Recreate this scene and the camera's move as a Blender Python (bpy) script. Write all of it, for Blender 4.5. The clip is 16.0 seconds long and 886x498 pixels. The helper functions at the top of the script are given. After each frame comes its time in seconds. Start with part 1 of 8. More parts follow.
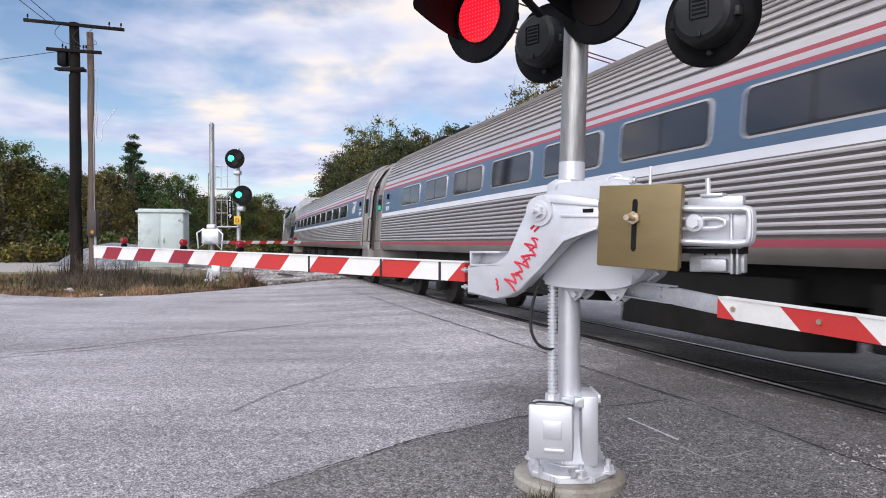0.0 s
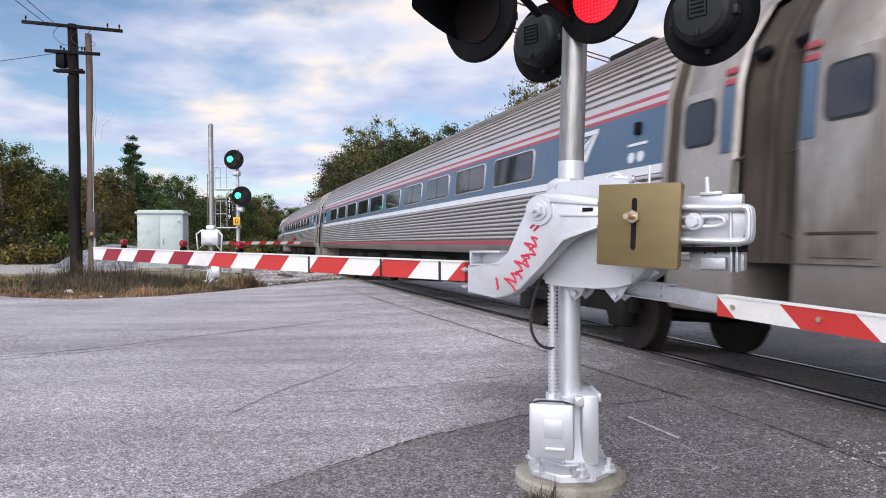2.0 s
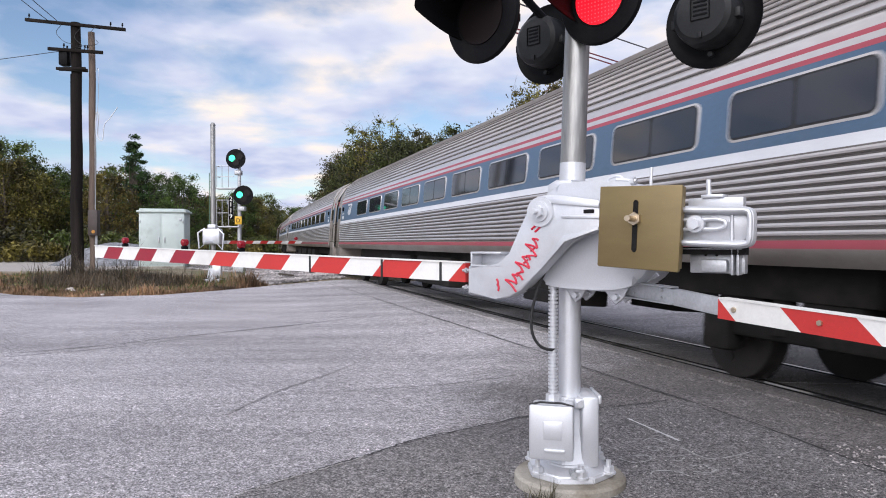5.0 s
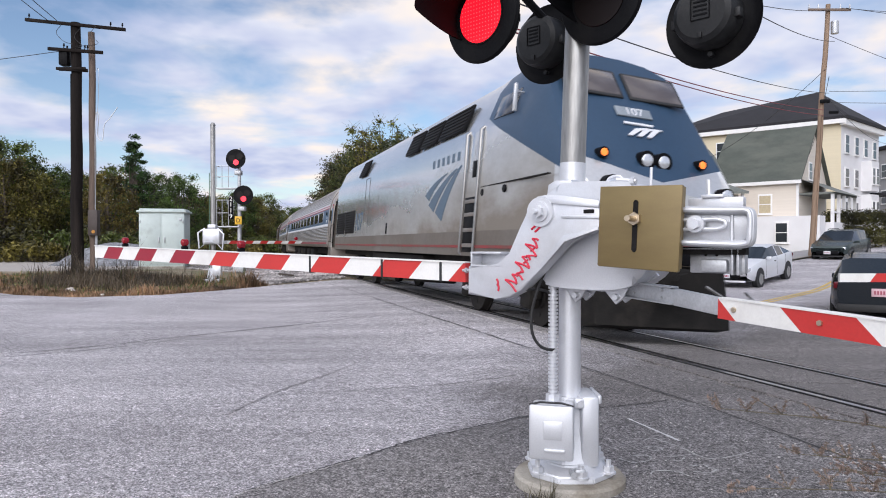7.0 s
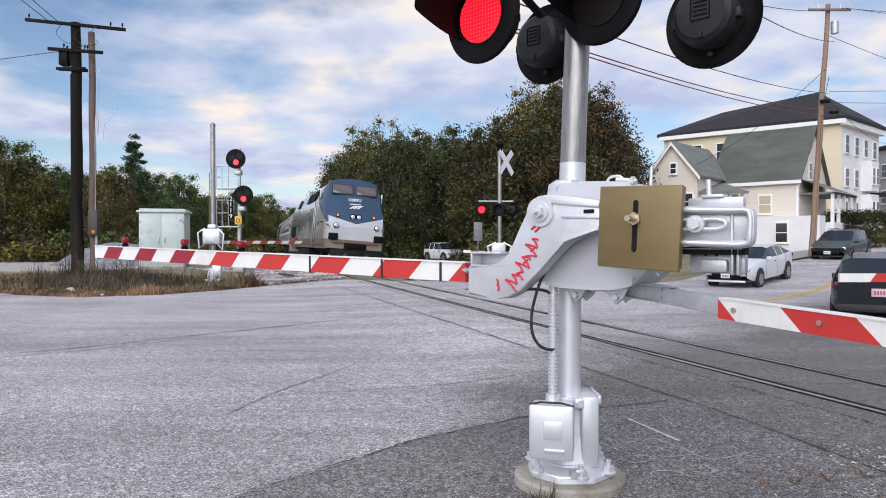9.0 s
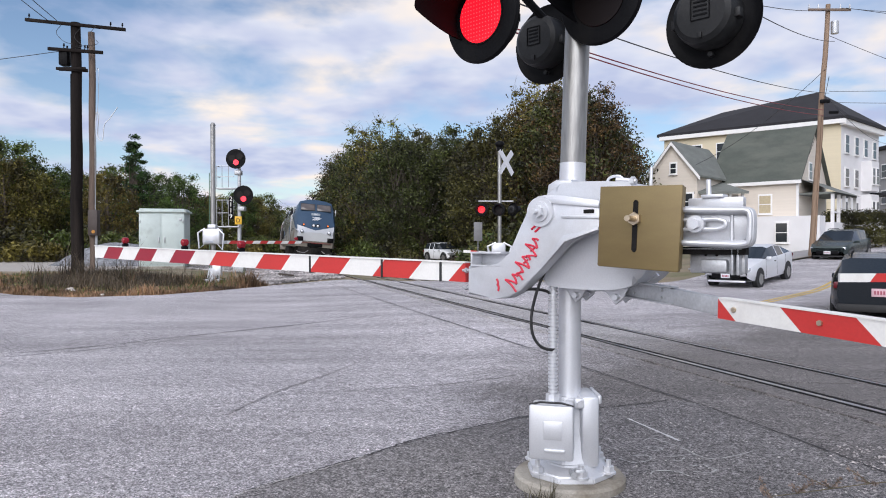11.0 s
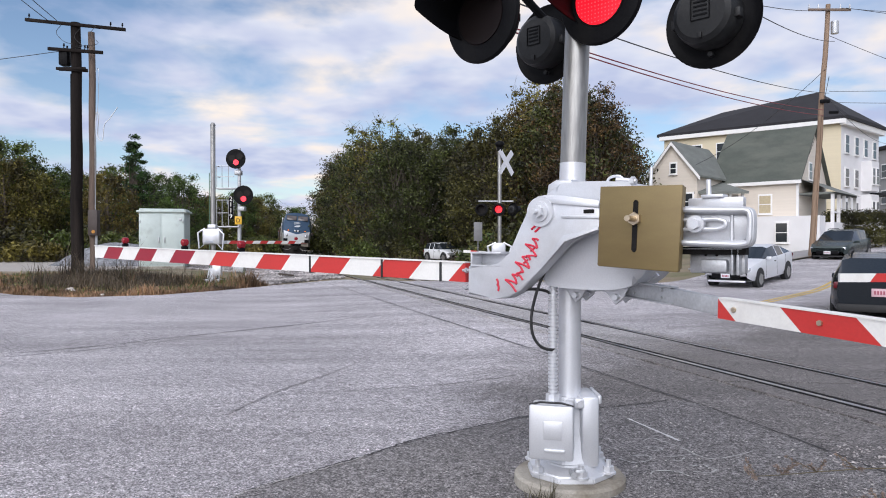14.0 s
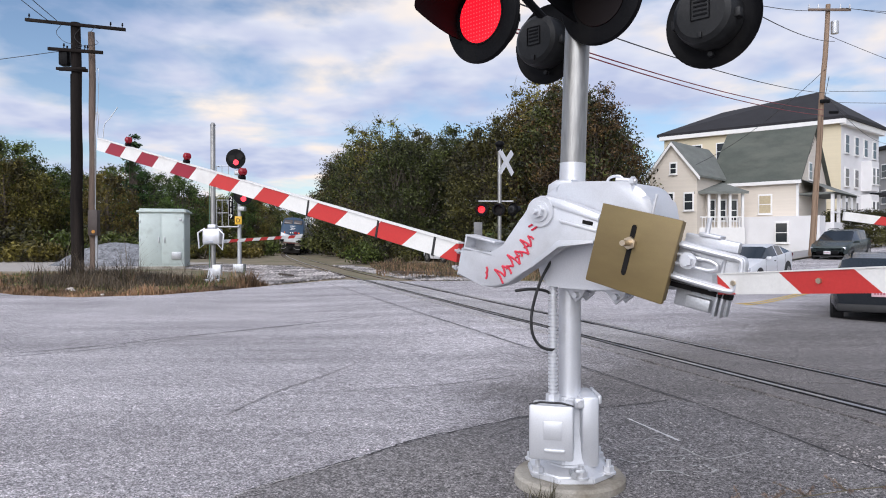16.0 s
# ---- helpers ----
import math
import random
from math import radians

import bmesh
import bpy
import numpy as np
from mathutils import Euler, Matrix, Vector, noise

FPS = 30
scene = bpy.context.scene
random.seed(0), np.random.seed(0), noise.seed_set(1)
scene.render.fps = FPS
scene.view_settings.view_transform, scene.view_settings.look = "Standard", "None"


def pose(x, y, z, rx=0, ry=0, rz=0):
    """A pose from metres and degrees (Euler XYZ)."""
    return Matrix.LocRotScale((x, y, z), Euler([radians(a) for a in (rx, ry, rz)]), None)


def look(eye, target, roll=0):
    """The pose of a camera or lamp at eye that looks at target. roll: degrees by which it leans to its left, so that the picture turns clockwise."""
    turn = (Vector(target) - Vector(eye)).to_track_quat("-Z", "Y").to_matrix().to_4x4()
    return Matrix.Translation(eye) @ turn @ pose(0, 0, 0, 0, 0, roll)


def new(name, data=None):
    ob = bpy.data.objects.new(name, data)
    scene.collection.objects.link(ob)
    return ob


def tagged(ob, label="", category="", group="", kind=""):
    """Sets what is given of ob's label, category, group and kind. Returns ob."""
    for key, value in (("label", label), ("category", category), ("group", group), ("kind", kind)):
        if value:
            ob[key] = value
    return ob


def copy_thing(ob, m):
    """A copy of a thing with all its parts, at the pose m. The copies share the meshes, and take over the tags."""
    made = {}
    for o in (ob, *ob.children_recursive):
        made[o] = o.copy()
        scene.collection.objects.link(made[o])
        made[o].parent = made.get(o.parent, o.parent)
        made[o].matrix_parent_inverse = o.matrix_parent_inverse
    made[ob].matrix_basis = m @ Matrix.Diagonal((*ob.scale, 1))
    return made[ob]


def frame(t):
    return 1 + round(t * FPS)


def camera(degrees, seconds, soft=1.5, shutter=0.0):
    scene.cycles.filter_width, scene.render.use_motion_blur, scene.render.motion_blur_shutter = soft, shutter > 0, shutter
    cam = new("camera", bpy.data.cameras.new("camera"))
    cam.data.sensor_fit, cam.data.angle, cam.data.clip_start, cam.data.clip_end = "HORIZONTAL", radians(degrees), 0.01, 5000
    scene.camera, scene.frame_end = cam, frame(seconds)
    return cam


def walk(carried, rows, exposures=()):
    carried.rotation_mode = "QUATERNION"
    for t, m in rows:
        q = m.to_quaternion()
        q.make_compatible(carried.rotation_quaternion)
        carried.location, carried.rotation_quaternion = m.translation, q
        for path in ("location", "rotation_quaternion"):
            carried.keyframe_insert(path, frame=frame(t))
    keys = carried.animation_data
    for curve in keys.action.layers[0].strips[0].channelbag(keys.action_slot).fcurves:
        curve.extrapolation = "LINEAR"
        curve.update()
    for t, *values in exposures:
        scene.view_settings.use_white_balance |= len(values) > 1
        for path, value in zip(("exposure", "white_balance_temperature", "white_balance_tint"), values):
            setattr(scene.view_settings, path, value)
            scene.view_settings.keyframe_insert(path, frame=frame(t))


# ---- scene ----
cam = camera(66.3, 16.0, soft=1.0, shutter=0.12)
walk(cam, [
    (0.0, look((0.001, 0.005, 1.399), (0.022, 20.0, 1.207), -0.10)),
    (0.5, look((0.002, 0.002, 1.408), (0.075, 20.0, 1.171), -0.86)),
    (1.0, look((0.002, 0.001, 1.401), (0.078, 20.0, 1.166), -1.02)),
    (1.5, look((0.001, 0.002, 1.400), (0.062, 20.0, 1.176), -0.81)),
    (2.0, look((-0.001, 0.001, 1.399), (0.034, 20.0, 1.199), -0.40)),
    (2.5, look((0.0, 0.001, 1.399), (0.005, 20.0, 1.214), -0.16)),
    (3.0, look((0.0, 0.0, 1.400), (0.005, 20.0, 1.217), -0.13)),
    (3.5, look((0.0, -0.001, 1.400), (0.0, 20.0, 1.219), -0.05)),
    (4.2, look((0, 0, 1.4), (0, 20, 1.2167))),
    (16.0, look((0, 0, 1.4), (0, 20, 1.2167))),
], exposures=[(0, 0.31, 6200, 13), (6.5, 0.31, 6200, 13), (7.6, 0.22, 6150, 12), (16, 0.22, 6150, 12)])

# ---- sky and sun ----
SUN_EL, SUN_AZ = radians(38), radians(200)   # high soft sun behind the camera
world = bpy.data.worlds.new("sky")
scene.world = world
world.use_nodes = True
wn, wl = world.node_tree.nodes, world.node_tree.links
wn.clear()


def wnode(kind, **props):
    n = wn.new(kind)
    for k, v in props.items():
        n.inputs[k].default_value = v
    return n


def build_sky():
    sky = wn.new("ShaderNodeTexSky")
    sky.sky_type, sky.sun_disc = "NISHITA", False
    sky.sun_elevation, sky.sun_rotation = SUN_EL, SUN_AZ
    sky.air_density, sky.dust_density = 1.0, 0.6
    bg_sky = wnode("ShaderNodeBackground", Strength=0.105)
    wl.new(sky.outputs[0], bg_sky.inputs[0])
    co = wn.new("ShaderNodeTexCoord")
    sep = wn.new("ShaderNodeSeparateXYZ")
    wl.new(co.outputs["Generated"], sep.inputs[0])
    # clouds lie on a flat layer: divide by height above the horizon
    zc = wn.new("ShaderNodeMath"); zc.operation = "MAXIMUM"; zc.inputs[1].default_value = 0.0
    wl.new(sep.outputs[2], zc.inputs[0])
    za = wn.new("ShaderNodeMath"); za.operation = "ADD"; za.inputs[1].default_value = 0.16
    wl.new(zc.outputs[0], za.inputs[0])
    dx = wn.new("ShaderNodeMath"); dx.operation = "DIVIDE"
    dy = wn.new("ShaderNodeMath"); dy.operation = "DIVIDE"
    wl.new(sep.outputs[0], dx.inputs[0]); wl.new(za.outputs[0], dx.inputs[1])
    wl.new(sep.outputs[1], dy.inputs[0]); wl.new(za.outputs[0], dy.inputs[1])
    comb = wn.new("ShaderNodeCombineXYZ")
    wl.new(dx.outputs[0], comb.inputs[0]); wl.new(dy.outputs[0], comb.inputs[1])
    comb.inputs[2].default_value = 0.7
    big = wnode("ShaderNodeTexNoise", Scale=1.75, Detail=6.0, Roughness=0.5, Distortion=0.2)
    fine = wnode("ShaderNodeTexNoise", Scale=2.0, Detail=4.0, Roughness=0.5)
    for n in (big, fine):
        wl.new(comb.outputs[0], n.inputs["Vector"])
    ramp = wn.new("ShaderNodeValToRGB")
    ramp.color_ramp.elements[0].position, ramp.color_ramp.elements[1].position = 0.365, 0.54
    wl.new(big.outputs[0], ramp.inputs[0])
    tone = wn.new("ShaderNodeValToRGB")
    e = tone.color_ramp.elements
    e[0].position, e[0].color = 0.36, (0.56, 0.62, 0.82, 1)
    e[1].position, e[1].color = 0.62, (1.12, 0.99, 0.86, 1)
    m = e.new(0.5); m.color = (0.82, 0.84, 0.93, 1)
    wl.new(fine.outputs[0], tone.inputs[0])
    bg_cloud = wnode("ShaderNodeBackground", Strength=0.78)
    wl.new(tone.outputs[0], bg_cloud.inputs[0])
    mix = wn.new("ShaderNodeMixShader")
    wl.new(ramp.outputs[0], mix.inputs[0])
    wl.new(bg_sky.outputs[0], mix.inputs[1]); wl.new(bg_cloud.outputs[0], mix.inputs[2])
    out = wn.new("ShaderNodeOutputWorld")
    wl.new(mix.outputs[0], out.inputs[0])


build_sky()
sun = new("sun", bpy.data.lights.new("sun", "SUN"))
sun.data.energy, sun.data.angle, sun.data.color = 2.6, radians(70), (1.0, 0.97, 0.94)
sun.matrix_world = look((0, 0, 50), Vector((0, 0, 50)) - Vector((math.sin(SUN_AZ) * math.cos(SUN_EL), math.cos(SUN_AZ) * math.cos(SUN_EL), math.sin(SUN_EL))))


# ---- materials ----
MATS = {}


def mat(name, color, rough=0.6, metal=0.0, scale=8.0, vary=0.15, bump=0.1, fine=80.0, dirt=None, dirt_at=0.62, glow=None, rand=0.0, stretch=(1, 1, 1), spec=0.5):
    """A surface with two scales of variation, optional stains and fine relief."""
    if name in MATS:
        return MATS[name]
    m = bpy.data.materials.new(name)
    m.use_nodes = True
    nt = m.node_tree
    n, l = nt.nodes, nt.links
    b = n["Principled BSDF"]
    b.inputs["Roughness"].default_value, b.inputs["Metallic"].default_value = rough, metal
    b.inputs["Specular IOR Level"].default_value = spec
    if glow:
        b.inputs["Base Color"].default_value = (*color, 1)
        b.inputs["Emission Color"].default_value = (*glow[0], 1)
        b.inputs["Emission Strength"].default_value = glow[1]
        MATS[name] = m
        return m
    co = n.new("ShaderNodeTexCoord")
    mp = n.new("ShaderNodeMapping")
    mp.inputs["Scale"].default_value = stretch
    l.new(co.outputs["Object"], mp.inputs[0])
    n1, n2 = n.new("ShaderNodeTexNoise"), n.new("ShaderNodeTexNoise")
    for t, s, d in ((n1, scale, 5.0), (n2, fine, 3.0)):
        t.inputs["Scale"].default_value, t.inputs["Detail"].default_value = s, d
        l.new(mp.outputs[0], t.inputs["Vector"])
    add = n.new("ShaderNodeMath"); add.operation = "ADD"
    l.new(n1.outputs[0], add.inputs[0]); l.new(n2.outputs[0], add.inputs[1])
    mr = n.new("ShaderNodeMapRange")
    mr.inputs[1].default_value, mr.inputs[2].default_value = 0.65, 1.35
    mr.inputs[3].default_value, mr.inputs[4].default_value = 1 - vary, 1 + vary
    l.new(add.outputs[0], mr.inputs[0])
    last = mr.outputs[0]
    if rand:
        oi = n.new("ShaderNodeObjectInfo")
        rr = n.new("ShaderNodeMapRange")
        rr.inputs[3].default_value, rr.inputs[4].default_value = 1 - rand, 1 + rand
        l.new(oi.outputs["Random"], rr.inputs[0])
        mu = n.new("ShaderNodeMath"); mu.operation = "MULTIPLY"
        l.new(last, mu.inputs[0]); l.new(rr.outputs[0], mu.inputs[1])
        last = mu.outputs[0]
    sc = n.new("ShaderNodeVectorMath"); sc.operation = "SCALE"
    sc.inputs[0].default_value = color
    l.new(last, sc.inputs["Scale"])
    col = sc.outputs[0]
    if dirt:
        n3 = n.new("ShaderNodeTexNoise")
        n3.inputs["Scale"].default_value, n3.inputs["Detail"].default_value = scale * 0.45, 8.0
        n3.inputs["Roughness"].default_value = 0.65
        l.new(mp.outputs[0], n3.inputs["Vector"])
        ra = n.new("ShaderNodeMapRange")
        ra.inputs[1].default_value, ra.inputs[2].default_value = dirt_at - 0.12, dirt_at + 0.12
        l.new(n3.outputs[0], ra.inputs[0])
        mx = n.new("ShaderNodeMix"); mx.data_type = "RGBA"
        mx.inputs["B"].default_value = (*dirt, 1)
        l.new(ra.outputs[0], mx.inputs["Factor"]); l.new(col, mx.inputs["A"])
        col = mx.outputs["Result"]
    l.new(col, b.inputs["Base Color"])
    if bump:
        bp = n.new("ShaderNodeBump")
        bp.inputs["Strength"].default_value, bp.inputs["Distance"].default_value = bump, 0.01
        l.new(add.outputs[0], bp.inputs["Height"])
        l.new(bp.outputs[0], b.inputs["Normal"])
    MATS[name] = m
    return m


def glass(name, color=(0.02, 0.025, 0.03), rough=0.06):
    return mat(name, color, rough, 0.0, 2.0, 0.1, 0.0, spec=0.8)




def paving(name, color, worn, grain=0.9, patch=0.35, oily=None):
    """Worn asphalt: coarse stones showing in the binder, broad paler and darker patches, and an old oily patch by the rails."""
    m = bpy.data.materials.new(name)
    m.use_nodes = True
    n, l = m.node_tree.nodes, m.node_tree.links
    b = n["Principled BSDF"]
    b.inputs["Roughness"].default_value = 0.82
    b.inputs["Specular IOR Level"].default_value = 0.35
    co = n.new("ShaderNodeTexCoord")

    def tex(kind, scale, detail, rough=0.6, stretch=(1, 1, 1)):
        mp = n.new("ShaderNodeMapping")
        mp.inputs["Scale"].default_value = stretch
        mp.inputs["Rotation"].default_value = (0, 0, 0.75)
        l.new(co.outputs["Object"], mp.inputs[0])
        t = n.new(kind)
        t.inputs["Scale"].default_value = scale
        if kind == "ShaderNodeTexNoise":
            t.inputs["Detail"].default_value, t.inputs["Roughness"].default_value = detail, rough
        l.new(mp.outputs[0], t.inputs["Vector"])
        return t.outputs[0]

    def remap(v, a, c, lo, hi):
        r = n.new("ShaderNodeMapRange")
        for i, q in zip((1, 2, 3, 4), (a, c, lo, hi)):
            r.inputs[i].default_value = q
        l.new(v, r.inputs[0])
        return r.outputs[0]

    def mul(a, c):
        q = n.new("ShaderNodeMath"); q.operation = "MULTIPLY"
        l.new(a, q.inputs[0]); l.new(c, q.inputs[1])
        return q.outputs[0]

    def speck(v):
        """The stone by stone tone of a cell pattern."""
        sp = n.new("ShaderNodeSeparateColor")
        l.new(v.node.outputs["Color"], sp.inputs[0])
        return sp.outputs[0]
    fine = tex("ShaderNodeTexNoise", 68, 6, 0.95)
    mid = tex("ShaderNodeTexNoise", 13, 5, 0.75)
    streak = tex("ShaderNodeTexNoise", 0.9, 5, 0.65, (0.18, 1, 1))
    broad = tex("ShaderNodeTexNoise", 0.3, 4, 0.55)
    g = remap(fine, 0.40, 0.60, 1 - grain, 1 + grain)
    cell = tex("ShaderNodeTexVoronoi", 95, 0)
    cell2 = tex("ShaderNodeTexVoronoi", 42, 0)
    g = mul(mul(g, remap(speck(cell), 0.0, 1.0, 0.50, 1.5)), remap(speck(cell2), 0.0, 1.0, 0.72, 1.28))
    k = mul(mul(g, remap(mid, 0.3, 0.7, 0.74, 1.26)), remap(streak, 0.3, 0.7, 1 - patch * 0.5, 1 + patch * 0.5))
    chips = tex("ShaderNodeTexVoronoi", 38, 0)            # pale stones showing in the binder
    q = n.new("ShaderNodeMath"); q.operation = "ADD"
    l.new(k, q.inputs[0]); l.new(remap(chips, 0.10, 0.20, 0.9, 0.0), q.inputs[1])
    k = q.outputs[0]
    sc = n.new("ShaderNodeVectorMath"); sc.operation = "SCALE"
    l.new(k, sc.inputs["Scale"])
    mx = n.new("ShaderNodeMix"); mx.data_type = "RGBA"
    mx.inputs["A"].default_value, mx.inputs["B"].default_value = (*color, 1), (*worn, 1)
    l.new(remap(broad, 0.38, 0.62, 0, 1), mx.inputs["Factor"])
    base = mx.outputs["Result"]
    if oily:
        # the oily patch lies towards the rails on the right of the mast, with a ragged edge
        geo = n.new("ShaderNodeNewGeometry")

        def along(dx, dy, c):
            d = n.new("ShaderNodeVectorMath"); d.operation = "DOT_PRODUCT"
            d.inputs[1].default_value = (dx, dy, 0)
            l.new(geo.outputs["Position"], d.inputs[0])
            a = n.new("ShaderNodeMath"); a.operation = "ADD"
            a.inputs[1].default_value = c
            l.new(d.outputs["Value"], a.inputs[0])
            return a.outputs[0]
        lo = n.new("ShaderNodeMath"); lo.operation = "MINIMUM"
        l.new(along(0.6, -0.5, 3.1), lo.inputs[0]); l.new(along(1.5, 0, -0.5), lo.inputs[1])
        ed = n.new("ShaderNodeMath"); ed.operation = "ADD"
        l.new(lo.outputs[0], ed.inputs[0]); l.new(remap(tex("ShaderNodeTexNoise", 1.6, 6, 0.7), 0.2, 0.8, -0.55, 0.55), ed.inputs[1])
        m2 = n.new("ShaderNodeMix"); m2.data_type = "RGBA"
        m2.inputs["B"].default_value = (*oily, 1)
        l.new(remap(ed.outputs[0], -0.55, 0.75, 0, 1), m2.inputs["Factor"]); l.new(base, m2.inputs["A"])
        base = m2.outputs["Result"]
    l.new(base, sc.inputs[0])
    l.new(sc.outputs[0], b.inputs["Base Color"])
    bp = n.new("ShaderNodeBump")
    bp.inputs["Strength"].default_value, bp.inputs["Distance"].default_value = 0.8, 0.008
    l.new(fine, bp.inputs["Height"])
    l.new(bp.outputs[0], b.inputs["Normal"])
    return m


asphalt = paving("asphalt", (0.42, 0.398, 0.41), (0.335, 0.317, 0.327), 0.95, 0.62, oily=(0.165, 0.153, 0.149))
asphalt_dark = paving("asphalt_dark", (0.155, 0.146, 0.145), (0.215, 0.202, 0.20), 0.95)
concrete = mat("concrete", (0.36, 0.335, 0.29), 0.85, 0, 6, 0.25, 0.5, 70, dirt=(0.16, 0.135, 0.10), dirt_at=0.56)
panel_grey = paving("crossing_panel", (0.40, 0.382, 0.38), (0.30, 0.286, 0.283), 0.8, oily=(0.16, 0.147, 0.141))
rail_steel = mat("rail_steel", (0.62, 0.61, 0.62), 0.28, 1.0, 3, 0.12, 0.05)
rail_rust = mat("rail_rust", (0.10, 0.06, 0.04), 0.8, 0.2, 12, 0.3, 0.3)
black_gap = mat("flangeway", (0.015, 0.014, 0.014), 0.9, 0, 5, 0.3, 0.3, spec=0.1)
ballast_mat = mat("ballast_stone", (0.33, 0.31, 0.29), 0.9, 0, 3, 0.35, 0.5, 30, rand=0.3)
dirt_mat = mat("dirt_ground", (0.22, 0.175, 0.12), 0.95, 0, 0.8, 0.3, 0.6, 25, dirt=(0.10, 0.11, 0.045), dirt_at=0.55)
grass_dry = mat("dry_grass", (0.30, 0.23, 0.11), 0.9, 0, 2, 0.35, 0.1)
grass_green = mat("green_grass", (0.10, 0.13, 0.04), 0.9, 0, 2, 0.35, 0.1)
silver_paint = mat("silver_paint", (0.66, 0.67, 0.70), 0.39, 0.5, 5, 0.06, 0.035, 140, dirt=(0.50, 0.50, 0.51), dirt_at=0.64)
mast_metal = mat("mast_aluminium", (0.36, 0.355, 0.345), 0.42, 0.8, 5, 0.28, 0.1, 60, stretch=(1, 1, 0.15), dirt=(0.19, 0.186, 0.178), dirt_at=0.56)
grey_metal = mat("galvanised", (0.50, 0.51, 0.53), 0.45, 0.6, 10, 0.15, 0.1)
gold_plate = mat("olive_plate", (0.20, 0.148, 0.062), 0.45, 0.25, 3, 0.10, 0.06, 120, stretch=(1, 1, 3), dirt=(0.165, 0.118, 0.05), dirt_at=0.58)
brass = mat("brass", (0.55, 0.46, 0.34), 0.35, 0.9, 20, 0.15, 0.1)
black_paint = mat("black_paint", (0.005, 0.005, 0.006), 0.5, 0, 8, 0.3, 0.08, dirt=(0.012, 0.011, 0.010), dirt_at=0.66, spec=0.10)
black_rubber = mat("black_rubber", (0.02, 0.02, 0.021), 0.7, 0, 10, 0.3, 0.1)
red_sheet = mat("red_sheeting", (0.52, 0.032, 0.028), 0.45, 0, 4, 0.08, 0.05)
dark_red_sheet = mat("dark_red_sheeting", (0.28, 0.008, 0.025), 0.45, 0, 4, 0.1, 0.05)
white_sheet = mat("white_sheeting", (0.76, 0.75, 0.72), 0.5, 0, 4, 0.06, 0.05, dirt=(0.58, 0.56, 0.53), dirt_at=0.66)
red_paint = mat("red_marker", (0.55, 0.02, 0.05), 0.6, 0, 20, 0.2, 0)
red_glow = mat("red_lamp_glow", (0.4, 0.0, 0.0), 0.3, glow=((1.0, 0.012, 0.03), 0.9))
red_dark = mat("red_lens_dark", (0.010, 0.007, 0.007), 0.4, 0, 8, 0.1, 0, spec=0.15)
red_lens = mat("red_lens", (0.26, 0.006, 0.015), 0.18, 0, 8, 0.1, 0)
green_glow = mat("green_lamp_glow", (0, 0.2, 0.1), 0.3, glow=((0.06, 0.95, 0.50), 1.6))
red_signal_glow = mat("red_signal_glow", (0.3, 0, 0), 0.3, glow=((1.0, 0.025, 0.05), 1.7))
stainless = mat("fluted_stainless", (0.69, 0.66, 0.645), 0.32, 0.72, 0.9, 0.10, 0.04, 20, stretch=(0.4, 1, 1), dirt=(0.50, 0.46, 0.43), dirt_at=0.62)
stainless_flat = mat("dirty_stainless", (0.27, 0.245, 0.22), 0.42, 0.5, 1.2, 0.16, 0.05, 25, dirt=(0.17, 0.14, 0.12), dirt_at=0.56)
car_blue = mat("car_blue_band", (0.070, 0.122, 0.195), 0.4, 0, 1.2, 0.14, 0.03, 30, dirt=(0.10, 0.14, 0.20), dirt_at=0.6)
car_white = mat("car_white_band", (0.66, 0.67, 0.70), 0.45, 0, 2, 0.1, 0.03)
car_red = mat("car_red_band", (0.36, 0.065, 0.09), 0.5, 0, 2, 0.12, 0.03, dirt=(0.30, 0.08, 0.08), dirt_at=0.6)
car_under = mat("underframe_black", (0.013, 0.012, 0.011), 0.75, 0.0, 4, 0.35, 0.2, dirt=(0.03, 0.026, 0.022), dirt_at=0.62, spec=0.15)
wheel_steel = mat("wheel_steel", (0.028, 0.025, 0.023), 0.6, 0.3, 5, 0.25, 0.1, spec=0.2)
train_glass = glass("tinted_train_glass", (0.018, 0.02, 0.026), 0.05)


